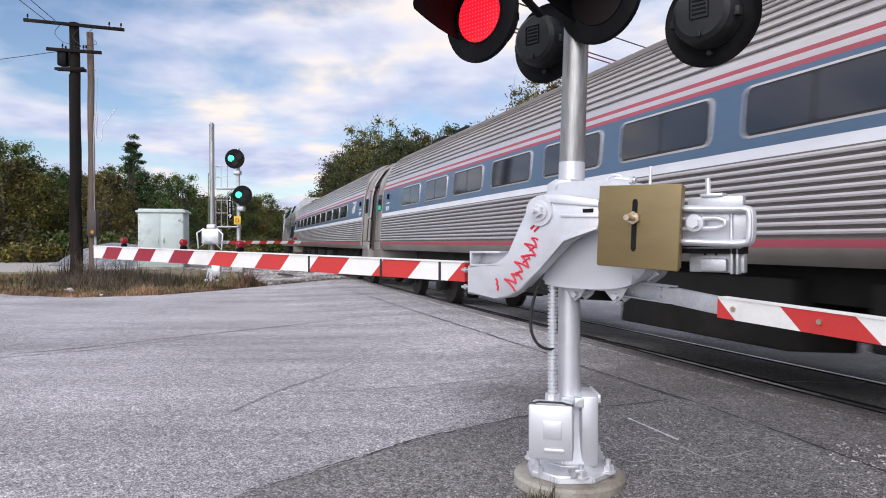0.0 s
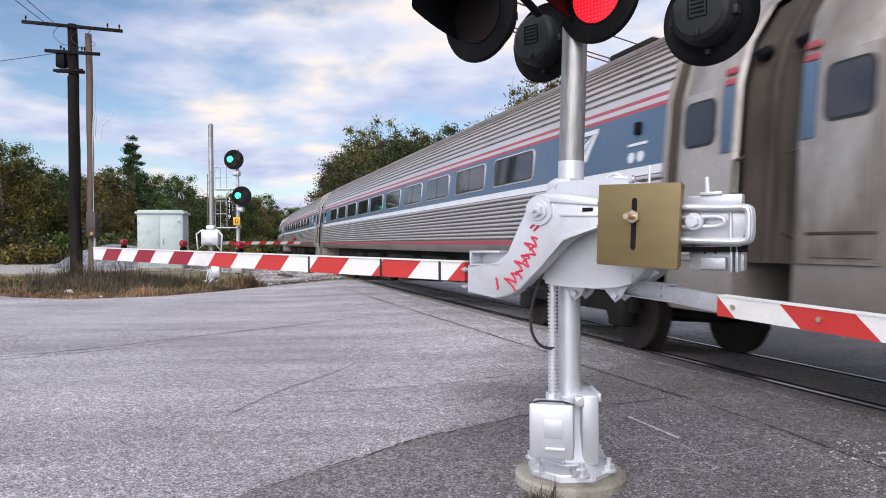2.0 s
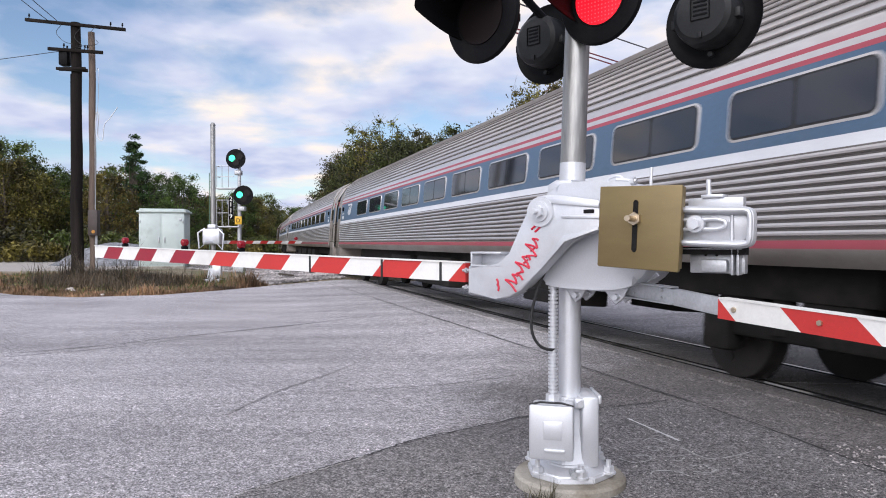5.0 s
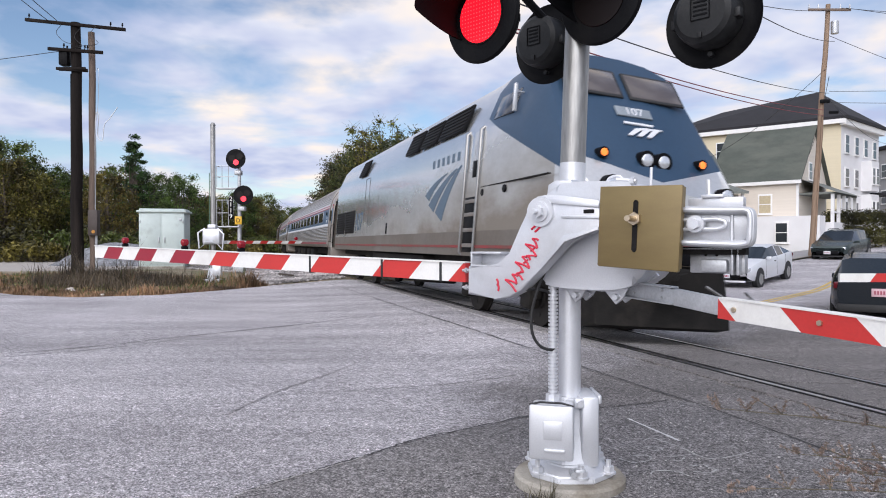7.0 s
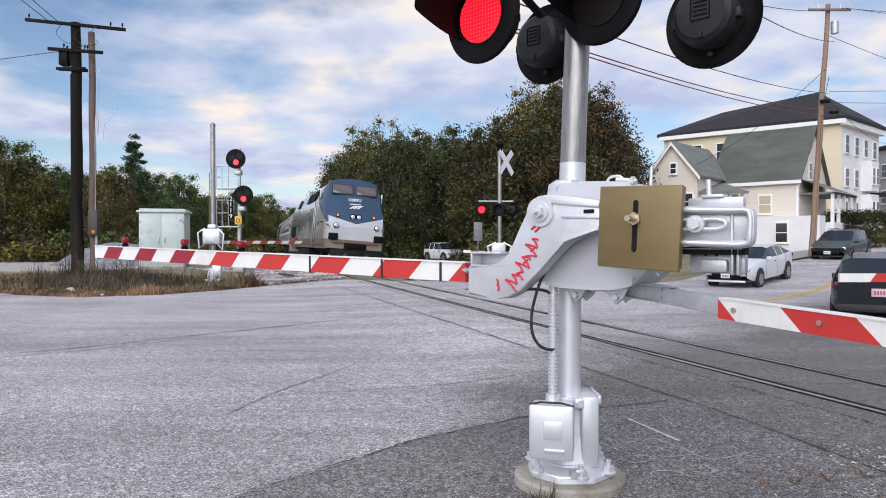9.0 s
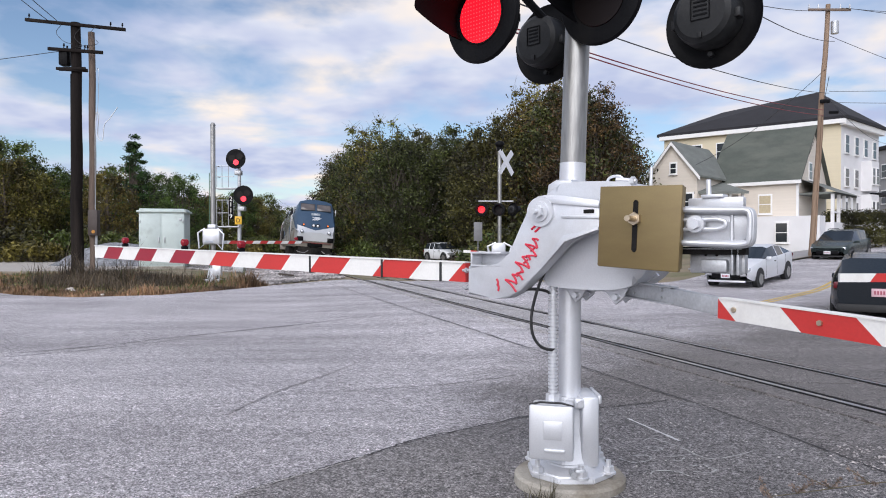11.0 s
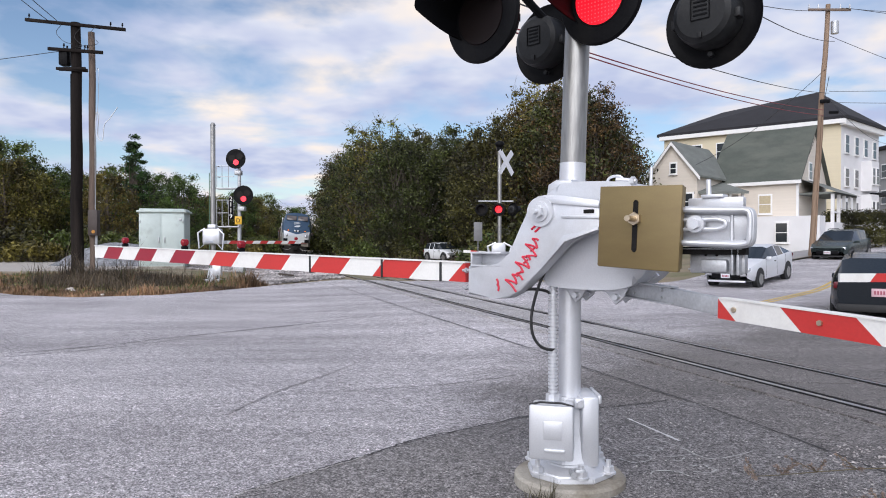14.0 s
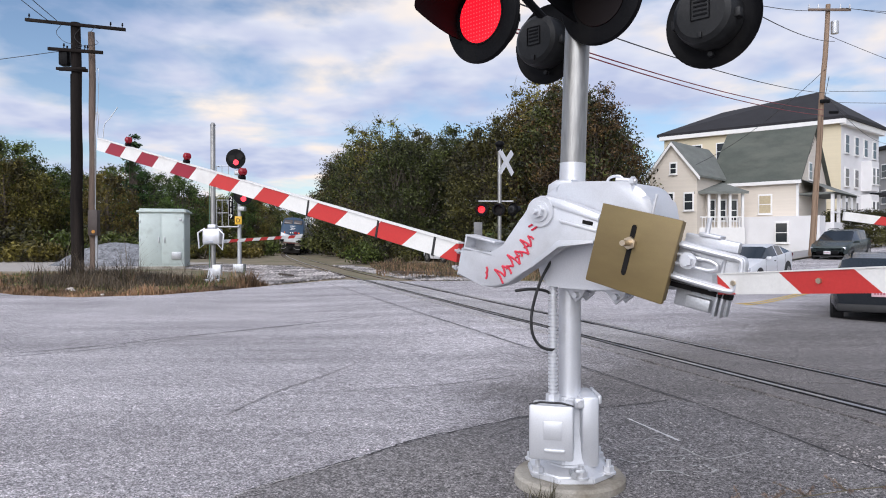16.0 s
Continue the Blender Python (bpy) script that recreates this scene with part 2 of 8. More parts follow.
def grimy(name, color, grime):
    """Polished silver paint with brown track grime that has climbed unevenly from the sill."""
    m = mat(name, color, 0.2, 0.85, 0.7, 0.05, 0.02, 15)
    n, l = m.node_tree.nodes, m.node_tree.links
    b = n["Principled BSDF"]
    old = b.inputs["Base Color"].links[0].from_socket
    co = n.new("ShaderNodeTexCoord")
    mp = n.new("ShaderNodeMapping")
    mp.inputs["Scale"].default_value = (0.55, 0.55, 1.1)
    l.new(co.outputs["Object"], mp.inputs[0])
    t = n.new("ShaderNodeTexNoise")
    t.inputs["Scale"].default_value, t.inputs["Detail"].default_value, t.inputs["Roughness"].default_value = 1.1, 7.0, 0.6
    l.new(mp.outputs[0], t.inputs["Vector"])
    d = n.new("ShaderNodeVectorMath"); d.operation = "DOT_PRODUCT"
    d.inputs[1].default_value = (-0.085, 0, -1.0)
    l.new(co.outputs["Object"], d.inputs[0])
    a = n.new("ShaderNodeMath"); a.operation = "MULTIPLY_ADD"
    a.inputs[1].default_value = 2.2
    l.new(t.outputs[0], a.inputs[0]); l.new(d.outputs["Value"], a.inputs[2])
    r = n.new("ShaderNodeMapRange")
    for i, q in zip((1, 2, 3, 4), (-1.35, 0.1, 0.0, 0.9)):
        r.inputs[i].default_value = q
    l.new(a.outputs[0], r.inputs[0])
    mx = n.new("ShaderNodeMix"); mx.data_type = "RGBA"
    mx.inputs["B"].default_value = (*grime, 1)
    l.new(r.outputs[0], mx.inputs["Factor"]); l.new(old, mx.inputs["A"])
    l.new(mx.outputs["Result"], b.inputs["Base Color"])
    rr = n.new("ShaderNodeMapRange")
    rr.inputs[3].default_value, rr.inputs[4].default_value = 0.2, 0.6
    l.new(r.outputs[0], rr.inputs[0]); l.new(rr.outputs[0], b.inputs["Roughness"])
    mm = n.new("ShaderNodeMapRange")
    mm.inputs[3].default_value, mm.inputs[4].default_value = 0.85, 0.15
    l.new(r.outputs[0], mm.inputs[0]); l.new(mm.outputs[0], b.inputs["Metallic"])
    return m


loco_silver = grimy("loco_silver", (0.66, 0.665, 0.66), (0.16, 0.13, 0.095))
loco_front = mat("loco_front_silver", (0.60, 0.605, 0.61), 0.3, 0.6, 2, 0.08, 0.03, 20)
loco_skirt = mat("loco_lower_grey", (0.15, 0.128, 0.105), 0.5, 0.3, 1.0, 0.15, 0.05, 15, dirt=(0.20, 0.18, 0.16), dirt_at=0.58)
loco_red = mat("loco_red_stripe", (0.24, 0.030, 0.032), 0.55, 0, 2, 0.2, 0.03, dirt=(0.13, 0.06, 0.045), dirt_at=0.5)
loco_blue = mat("loco_blue", (0.027, 0.058, 0.105), 0.36, 0.1, 0.8, 0.1, 0.03, 15)
loco_logo = mat("loco_logo_blue", (0.075, 0.115, 0.16), 0.45, 0, 2, 0.1, 0.02)
amber_glow = mat("amber_lamp", (0.6, 0.2, 0.02), 0.3, glow=((1.0, 0.17, 0.03), 1.1))
headlight = mat("headlight_glass", (0.7, 0.72, 0.75), 0.1, 0.6, 30, 0.2, 0.2)
wood_pole = mat("creosote_pole", (0.017, 0.014, 0.013), 0.9, 0, 3, 0.35, 0.4, 40, stretch=(1, 1, 0.08), dirt=(0.04, 0.032, 0.027), dirt_at=0.62, spec=0.1)
wood_grey = mat("weathered_pole", (0.17, 0.125, 0.10), 0.85, 0, 3, 0.25, 0.4, 40, stretch=(1, 1, 0.08))
wood_tan = mat("tan_pole", (0.26, 0.18, 0.125), 0.85, 0, 3, 0.22, 0.4, 40, stretch=(1, 1, 0.08))
wire_mat = mat("wire_black", (0.03, 0.03, 0.032), 0.6)
wire_red = mat("wire_red", (0.22, 0.035, 0.045), 0.6)
bark = mat("bark", (0.10, 0.08, 0.065), 0.9, 0, 4, 0.3, 0.5, 30)
cabinet_green = mat("pale_green_cabinet", (0.54, 0.61, 0.59), 0.5, 0.1, 2, 0.08, 0.05, dirt=(0.36, 0.40, 0.38), dirt_at=0.66)


# ---- building helpers ----
def part(name, bm, material, parent=None, label="", smooth=False):
    me = bpy.data.meshes.new(name)
    bmesh.ops.recalc_face_normals(bm, faces=bm.faces)
    bm.to_mesh(me)
    bm.free()
    for m in (material if isinstance(material, (list, tuple)) else [material]):
        me.materials.append(m)
    me.polygons.foreach_set("use_smooth", [True] * len(me.polygons))
    if not smooth:
        me.set_sharp_from_angle(angle=radians(32))
    ob = new(name, me)
    if parent:
        ob.parent = parent
    if label:
        ob["label"] = label
    return ob


def thing(name, m, label, category, group="", kind=""):
    ob = new(name)
    ob.empty_display_size = 0.1
    ob.matrix_basis = m
    return tagged(ob, label, category, group, kind)


def box(bm, c, s, bevel=0.0, m=None, mi=0):
    r = bmesh.ops.create_cube(bm, size=1.0, matrix=(m or Matrix()) @ Matrix.Translation(c) @ Matrix.Diagonal((*s, 1)))
    vs = r["verts"]
    fs = {f for v in vs for f in v.link_faces}
    if bevel:
        es = {e for v in vs for e in v.link_edges}
        rr = bmesh.ops.bevel(bm, geom=list(es), offset=bevel, segments=2, affect="EDGES", profile=0.5)
        fs = {f for f in fs if f.is_valid} | set(rr["faces"])
    for f in fs:
        f.material_index = mi
    return bm


def tube(bm, a, b, r0, r1=None, seg=16, caps=True, mi=0):
    a, b = Vector(a), Vector(b)
    r1 = r0 if r1 is None else r1
    d = b - a
    m = Matrix.Translation((a + b) / 2) @ d.to_track_quat("Z", "Y").to_matrix().to_4x4()
    r = bmesh.ops.create_cone(bm, cap_ends=caps, segments=seg, radius1=r0, radius2=max(r1, 1e-4), depth=d.length, matrix=m)
    for f in {f for v in r["verts"] for f in v.link_faces}:
        f.material_index = mi
        f.smooth = len(f.verts) == 4
    return bm


def ball(bm, c, r, seg=12, sq=(1, 1, 1), mi=0):
    rr = bmesh.ops.create_uvsphere(bm, u_segments=seg, v_segments=seg // 2 + 2, radius=r, matrix=Matrix.Translation(c) @ Matrix.Diagonal((*sq, 1)))
    for f in {f for v in rr["verts"] for f in v.link_faces}:
        f.material_index, f.smooth = mi, True
    return bm


def prism(bm, outline, y0, y1, bevel=0.0, m=None, mi=0):
    """An outline in x, z drawn out from y0 to y1."""
    m = m or Matrix()
    a = [bm.verts.new(m @ Vector((x, y0, z))) for x, z in outline]
    b = [bm.verts.new(m @ Vector((x, y1, z))) for x, z in outline]
    fs = [bm.faces.new(a), bm.faces.new(b[::-1])]
    k = len(a)
    for i in range(k):
        fs.append(bm.faces.new((a[i], b[i], b[(i + 1) % k], a[(i + 1) % k])))
    for f in fs:
        f.material_index = mi
    if bevel:
        es = list({e for f in fs[:2] for e in f.edges})
        r = bmesh.ops.bevel(bm, geom=es, offset=bevel, segments=2, affect="EDGES", profile=0.5)
        for f in r["faces"]:
            f.material_index = mi
    return bm


def polytube(bm, pts, r, seg=8, mi=0):
    """A bent round bar through points."""
    pts = [Vector(p) for p in pts]
    rings = []
    for i, p in enumerate(pts):
        d = (pts[min(i + 1, len(pts) - 1)] - pts[max(i - 1, 0)]).normalized()
        q = d.to_track_quat("Z", "Y")
        rad = r[i] if isinstance(r, (list, tuple)) else r
        rings.append([bm.verts.new(p + q @ Vector((rad * math.cos(2 * math.pi * k / seg), rad * math.sin(2 * math.pi * k / seg), 0))) for k in range(seg)])
    for a, b in zip(rings, rings[1:]):
        best = min(range(seg), key=lambda o: sum((a[k].co - b[(k + o) % seg].co).length for k in range(0, seg, 2)))
        for k in range(seg):
            f = bm.faces.new((a[k], a[(k + 1) % seg], b[(k + 1 + best) % seg], b[(k + best) % seg]))
            f.smooth, f.material_index = True, mi
    bm.faces.new(rings[0][::-1]).material_index = mi
    bm.faces.new(rings[-1]).material_index = mi
    return bm


def BM():
    return bmesh.new()


# ---- the railway's line: along y, curving to the right in the distance ----
def line_x(y):
    x = 6.04 - 0.336 * y + 0.0007 * min(max(y - 15, 0), 95) ** 2 + 0.000093 * min(max(y - 70, 0), 40) ** 3
    return x + max(y - 110, 0) * 0.349


LINE = [(line_x(-70 + 0.25 * i), -70 + 0.25 * i) for i in range(1400)]
LINE_S = [0.0]
for _p, _q in zip(LINE, LINE[1:]):
    LINE_S.append(LINE_S[-1] + math.hypot(_q[0] - _p[0], _q[1] - _p[1]))
_zero = LINE_S[320]
LINE_S = [s - _zero for s in LINE_S]
LINE_Y = [p[1] for p in LINE]
TILT = 4.5   # the outer rail lies higher


def line_at(s):
    y = float(np.interp(s, LINE_S, LINE_Y))
    return Vector((line_x(y), y, 0))


def line_pose(s, span=0.0):
    """The pose of a vehicle centred at s whose trucks stand span apart: x along the line, y to its left."""
    a, b = line_at(s - max(span, 0.4) / 2), line_at(s + max(span, 0.4) / 2)
    d = (b - a).normalized()
    mid = (a + b) / 2
    return Matrix.Translation(mid) @ Matrix.Rotation(math.atan2(d.y, d.x), 4, "Z") @ Matrix.Rotation(radians(TILT), 4, "X")


def line_offset(x, y):
    """Distance to the left of the line, for ground shaping."""
    sl = (line_x(y + 0.5) - line_x(y - 0.5))
    return -(x - line_x(y)) / math.sqrt(1 + sl * sl)


def sstep(a, b, x):
    t = min(max((x - a) / (b - a), 0.0), 1.0)
    return t * t * (3 - 2 * t)


def ground_z(x, y):
    d = line_offset(x, y)
    if abs(d) < 1.2:
        z = math.tan(radians(TILT)) * d
    else:
        z = math.copysign(math.tan(radians(TILT)) * 1.2 * (1 - sstep(1.2, 4.5, abs(d))), d)
    a = 0.69 * x + 0.72 * y
    z += 0.045 * max(a - 27, 0) * sstep(4, 10, x) * (1 - 0.6 * sstep(60, 140, y))
    z -= 0.22 * sstep(5, 9, x) * (1 - sstep(24, 30, a)) * sstep(12, 17, a)
    return z


# ---- ground ----
def sheet(name, xs, ys, material, lift=0.0, keep=None, label="", category="", kind="structure"):
    bm = BM()
    vs = {}
    for i, x in enumerate(xs):
        for j, y in enumerate(ys):
            vs[i, j] = bm.verts.new((x, y, ground_z(x, y) + lift))
    for i in range(len(xs) - 1):
        for j in range(len(ys) - 1):
            f = bm.faces.new((vs[i, j], vs[i + 1, j], vs[i + 1, j + 1], vs[i, j + 1]))
            f.smooth = True
    ob = part(name, bm, material)
    return tagged(ob, label, category, kind=kind)


def spaced(a, b, step, far):
    """Even steps near the crossing and growing ones out to far."""
    xs, x, st = [], a, step
    while x < b:
        xs.append(x)
        x += step
    lo, hi = [], []
    x, st = a, step
    while x > -far:
        st *= 1.35
        x -= st
        lo.append(x)
    x, st = xs[-1], step
    while x < far:
        st *= 1.35
        x += st
        hi.append(x)
    return lo[::-1] + xs + hi


sheet("ground", spaced(-30, 40, 0.8, 1500), spaced(-10, 60, 0.8, 1500), dirt_mat, -0.03, label="bare earth and dry grass beside the railway", category="ground")


def poly_sheet(name, outline, material, lift, label, category, step=0.6):
    """A paved area inside an outline, following the ground, with a thin edge."""
    xs = [p[0] for p in outline]
    ys = [p[1] for p in outline]
    bm = BM()
    top = [bm.verts.new((x, y, 0)) for x, y in outline]
    bm.faces.new(top)
    for axis, lo, hi in ((0, min(xs), max(xs)), (1, min(ys), max(ys))):
        c = lo + step
        while c < hi:
            no = (1, 0, 0) if axis == 0 else (0, 1, 0)
            bmesh.ops.bisect_plane(bm, geom=bm.verts[:] + bm.edges[:] + bm.faces[:], plane_co=(c, c, 0), plane_no=no)
            c += step * (0.5 if abs(c) < 8 else 1 if abs(c) < 40 else 4)
    for v in bm.verts:
        v.co.z = ground_z(v.co.x, v.co.y) + lift
    rim = [e for e in bm.edges if len(e.link_faces) == 1]
    ex = bmesh.ops.extrude_edge_only(bm, edges=rim)
    for v in ex["geom"]:
        if isinstance(v, bmesh.types.BMVert):
            v.co.z -= 0.07
    ob = part(name, bm, material, smooth=False)
    return tagged(ob, label, category, kind="structure")


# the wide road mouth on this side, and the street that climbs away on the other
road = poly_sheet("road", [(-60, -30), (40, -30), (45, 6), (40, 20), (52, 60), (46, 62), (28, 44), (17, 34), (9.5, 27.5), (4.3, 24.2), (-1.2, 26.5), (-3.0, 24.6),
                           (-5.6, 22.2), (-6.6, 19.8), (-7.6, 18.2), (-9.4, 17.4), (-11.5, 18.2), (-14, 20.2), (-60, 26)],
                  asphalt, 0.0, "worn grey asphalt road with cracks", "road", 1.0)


def strip(bm, s0, s1, d0, d1, z0, z1=None, n=60, lift=True):
    """A band along the line from s0 to s1, between the offsets d0 and d1 to its left, its top at z1, with sides down to z0."""
    z1 = z0 if z1 is None else z1
    rows = []
    for i in range(n + 1):
        s = s0 + (s1 - s0) * i / n
        m = line_pose(s)
        rows.append([bm.verts.new(m @ Vector((0, d, z))) for d, z in ((d0, z0), (d0, z1), (d1, z1), (d1, z0))])
    for a, b in zip(rows, rows[1:]):
        for k in range(3):
            bm.faces.new((a[k], b[k], b[k + 1], a[k + 1]))
    for r in (rows[0], rows[-1]):
        bm.faces.new(r)


# rails, flangeways and the crossing's panels
track = thing("railway_track", pose(0, 0, 0), "single railway track with worn steel rails on ballast", "railway track", kind="structure")
for side in (1, -1):
    bm = BM()
    strip(bm, -60, 150, side * 0.7175, side * 0.7895, 0.0, 0.012, 400)
    part("rail", bm, rail_steel, track, "shiny worn rail head")
    bm = BM()
    strip(bm, 15.5, 150, side * 0.73, side * 0.775, -0.14, -0.002, 250)
    part("rail_web", bm, rail_rust, track, "rusty rail web")
    bm = BM()
    strip(bm, -60, 15.5, side * 0.605, side * 0.716, -0.02, 0.009, 160)
    part("flangeway", bm, black_gap, track, "dark rubber flangeway along the rail")
    bm = BM()
    strip(bm, -60, 15.5, side * 0.791, side * 0.85, -0.02, 0.009, 160)
    part("outer_joint", bm, black_gap, track, "dark joint outside the rail")
bm = BM()
strip(bm, 15.5, 150, -2.1, 2.1, -0.5, -0.13, 250)
part("ballast_bed", bm, ballast_mat, track, "grey crushed stone ballast")
sleeper_bm = BM()
box(sleeper_bm, (0, 0, -0.12), (0.22, 2.6, 0.16), 0.015)
sleeper = part("sleeper", sleeper_bm, mat("sleeper_wood", (0.075, 0.058, 0.045), 0.9, 0, 3, 0.3, 0.4, rand=0.3), track)
sleeper.matrix_basis = line_pose(16.0)
for i in range(1, 130):
    o = sleeper.copy()
    scene.collection.objects.link(o)
    o.matrix_basis = line_pose(16.0 + i * 0.55)
for k in range(14):
    s = -22 + k * 2.65
    for d0, d1 in ((-0.62, 0.62), (0.85, 1.22), (-1.75, -0.85)):
        bm = BM()
        strip(bm, s, s + 2.63, d0, d1, -0.05, 0.006 + 0.002 * ((k * 7) % 3), 4)
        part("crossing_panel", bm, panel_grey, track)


# ---- the train ----
def loft(bm, sections, closed=True, mi=None):
    rings = [[bm.verts.new(p) for p in s] for s in sections]
    k = len(rings[0])
    for a, b in zip(rings, rings[1:]):
        for i in range(k if closed else k - 1):
            j = (i + 1) % k
            f = bm.faces.new((a[i], b[i], b[j], a[j]))
            if mi:
                f.material_index = mi(f)
    return rings


def coach_half():
    """Half section of a coach from sill to roof: offset, height and the kind of the strip above each point."""
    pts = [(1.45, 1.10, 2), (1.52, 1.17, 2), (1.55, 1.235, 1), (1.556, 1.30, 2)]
    z = 1.315
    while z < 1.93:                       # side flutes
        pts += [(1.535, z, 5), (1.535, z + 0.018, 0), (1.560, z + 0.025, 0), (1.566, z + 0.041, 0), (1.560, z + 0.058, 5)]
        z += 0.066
    pts += [(1.556, 1.982, 3), (1.555, 2.075, 4), (1.535, 2.685, 1), (1.53, 2.73, 0), (1.525, 2.785, 1), (1.515, 2.83, 0), (1.49, 2.92, 0)]
    for k in range(16):                   # roof flutes
        a = k / 16
        w, h = 1.475 * math.cos(a * 1.5) ** 0.75, 2.945 + 0.915 * math.sin(a * 1.52)
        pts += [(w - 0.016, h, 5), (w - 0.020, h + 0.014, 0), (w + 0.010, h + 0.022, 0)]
    pts.append((0.0, 3.87, 0))
    return pts


# dark groove colour paints in the shadow lines between flutes, along with grime
groove_shade_dirt = mat("shaded_grimy_groove", (0.16, 0.145, 0.135), 0.6, 0.4, 2, 0.2, 0.05)


vestibule_steel = mat("vestibule_steel", (0.42, 0.395, 0.37), 0.38, 0.45, 1.6, 0.16, 0.05, 25, stretch=(1, 1, 0.5), dirt=(0.15, 0.122, 0.098), dirt_at=0.53, rand=0.1)
end_brown = mat("grimy_bellows", (0.075, 0.061, 0.050), 0.65, 0.1, 1.5, 0.3, 0.1, dirt=(0.035, 0.028, 0.023), dirt_at=0.55, spec=0.15)


def rounded(cx, cz, w, h, r, n=4):
    """A rounded rectangle's outline."""
    out = []
    for qx, qz, a0 in ((1, 1, 0), (-1, 1, 90), (-1, -1, 180), (1, -1, 270)):
        for k in range(n + 1):
            a = radians(a0 + 90 * k / n)
            out.append((cx + qx * (w / 2 - r) + r * math.cos(a), cz + qz * (h / 2 - r) + r * math.sin(a)))
    return out


def coach(name):
    """A fluted stainless coach: x along its length, the camera's side at +y."""
    car = thing(name, pose(0, 0, 0), "fluted stainless steel passenger coach with blue window band and red stripes", "train car", "coaches of the train")
    half = coach_half()
    full = [(w, z) for w, z, q in half] + [(-w, z) for w, z, q in half[::-1][1:]]
    kinds = [q for w, z, q in half[:-1]]
    kinds = kinds + kinds[::-1]
    bm = BM()
    L = 11.71
    loft(bm, [[(x, w, z) for w, z in full] for x in (-L, L)], False)
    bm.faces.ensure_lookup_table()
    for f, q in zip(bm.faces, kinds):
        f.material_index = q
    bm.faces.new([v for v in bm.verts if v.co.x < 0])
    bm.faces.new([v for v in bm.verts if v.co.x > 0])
    part("body", bm, [stainless, car_red, stainless_flat, car_white, car_blue, groove_shade_dirt], car)
    # vestibule ends, smooth, with a door, a post where the flutes stop and a blue end flash
    for e in (-1, 1):
        bm = BM()
        sec = [(1.50, 1.10), (1.515, 2.0), (1.50, 2.70), (1.42, 3.08), (1.18, 3.48), (0.75, 3.78), (0, 3.86)]
        sec = sec + [(-w, z) for w, z in sec[::-1][1:]]
        loft(bm, [[(e * (L + dx), w * k, 1.1 + (z - 1.1) * k2) for w, z in sec] for dx, k, k2 in ((0, 0.985, 0.99), (0.22, 0.985, 0.99), (0.24, 1, 1), (0.92, 1, 1), (0.955, 0.992, 0.998), (0.97, 0.97, 0.99))], False)
        part("vestibule", bm, vestibule_steel, car, "plain stainless vestibule end", True)
        bm = BM()
        rings = loft(bm, [[(e * (L + dx), w * k, 1.1 + (z - 1.1) * k2) for w, z in sec] for dx, k, k2 in ((0.96, 0.93, 0.975), (1.02, 0.93, 0.975), (1.10, 0.905, 0.965), (1.20, 0.905, 0.965), (1.25, 0.925, 0.97), (1.285, 0.925, 0.97))], False)
        bm.faces.new(rings[-1])
        part("end_bellows", bm, end_brown, car, "grimy brown outer bellows between coaches", True)
        bm = BM()
        prism(bm, [(e * (L + 0.05), 1.12), (e * (L + 0.05), 0.72), (e * (L + 0.16), 0.62), (e * (L + 0.88), 0.62), (e * (L + 0.98), 0.72), (e * (L + 0.98), 1.12)], -1.48, 1.48, 0.03)
        part("step_box", bm, stainless_flat, car, "dirty stainless step box below the door")
        for sd in (1, -1):
            bm = BM()
            box(bm, (e * (L + 0.525), sd * 1.505, 1.92), (0.52, 0.03, 1.55), 0.012)
            door = part("vestibule_door", bm, vestibule_steel, car)
            bm = BM()
            prism(bm, rounded(e * (L + 0.50), 2.39, 0.43, 0.44, 0.08), sd * 1.50, sd * 1.527)
            seal = part("door_window", bm, black_rubber, door)
            bm = BM()
            prism(bm, rounded(e * (L + 0.50), 2.39, 0.385, 0.395, 0.06), sd * 1.50, sd * 1.531)
            part("pane", bm, train_glass, seal)
            bm = BM()
            box(bm, (e * (L + 0.525), sd * 1.506, 1.33), (0.60, 0.04, 0.025), 0.006)
            part("door_sill", bm, end_brown, door)
            for z, h, m in ((2.37, 0.60, car_blue), (2.71, 0.055, car_red), (2.81, 0.055, car_red)):
                bm = BM()
                box(bm, (e * (L + 0.86), sd * (1.512 if z < 2.7 else 1.50), z), (0.12, 0.03, h), 0.004)
                part("end_flash", bm, m, car)
            for x, w, d, m in ((0.02, 0.04, 0.03, stainless_flat), (0.10, 0.10, 0.0, end_brown), (0.235, 0.04, 0.03, stainless_flat)):
                bm = BM()
                polytube(bm, [(e * (L + x), sd * (1.47 + d), 1.12), (e * (L + x), sd * (1.485 + d), 2.0), (e * (L + x), sd * (1.47 + d), 2.70), (e * (L + x), sd * (1.39 + d), 3.08), (e * (L + x), sd * (1.15 + d), 3.48), (e * (L + x), sd * 0.74, 3.78)], w / 2, 8)
                part("door_post", bm, m, car)
            bm = BM()
            polytube(bm, [(e * (L + 1.0), sd * 1.44, 1.30), (e * (L + 1.02), sd * 1.55, 1.34), (e * (L + 1.02), sd * 1.55, 1.98), (e * (L + 1.0), sd * 1.44, 2.02)], 0.018, 6)
            part("grab_rail", bm, end_brown, car)
            bm = BM()
            tube(bm, (e * (L + 1.08), sd * 1.30, 2.95), (e * (L + 1.08), sd * 1.42, 2.90), 0.07, 0.05, 12)
            part("gangway_lamp", bm, black_paint, car)
        bm = BM()
        box(bm, (e * (L + 1.0), 0, 2.35), (0.5, 1.5, 2.3), 0.08)
        part("diaphragm", bm, car_under, car, "dark rubber gangway diaphragm")
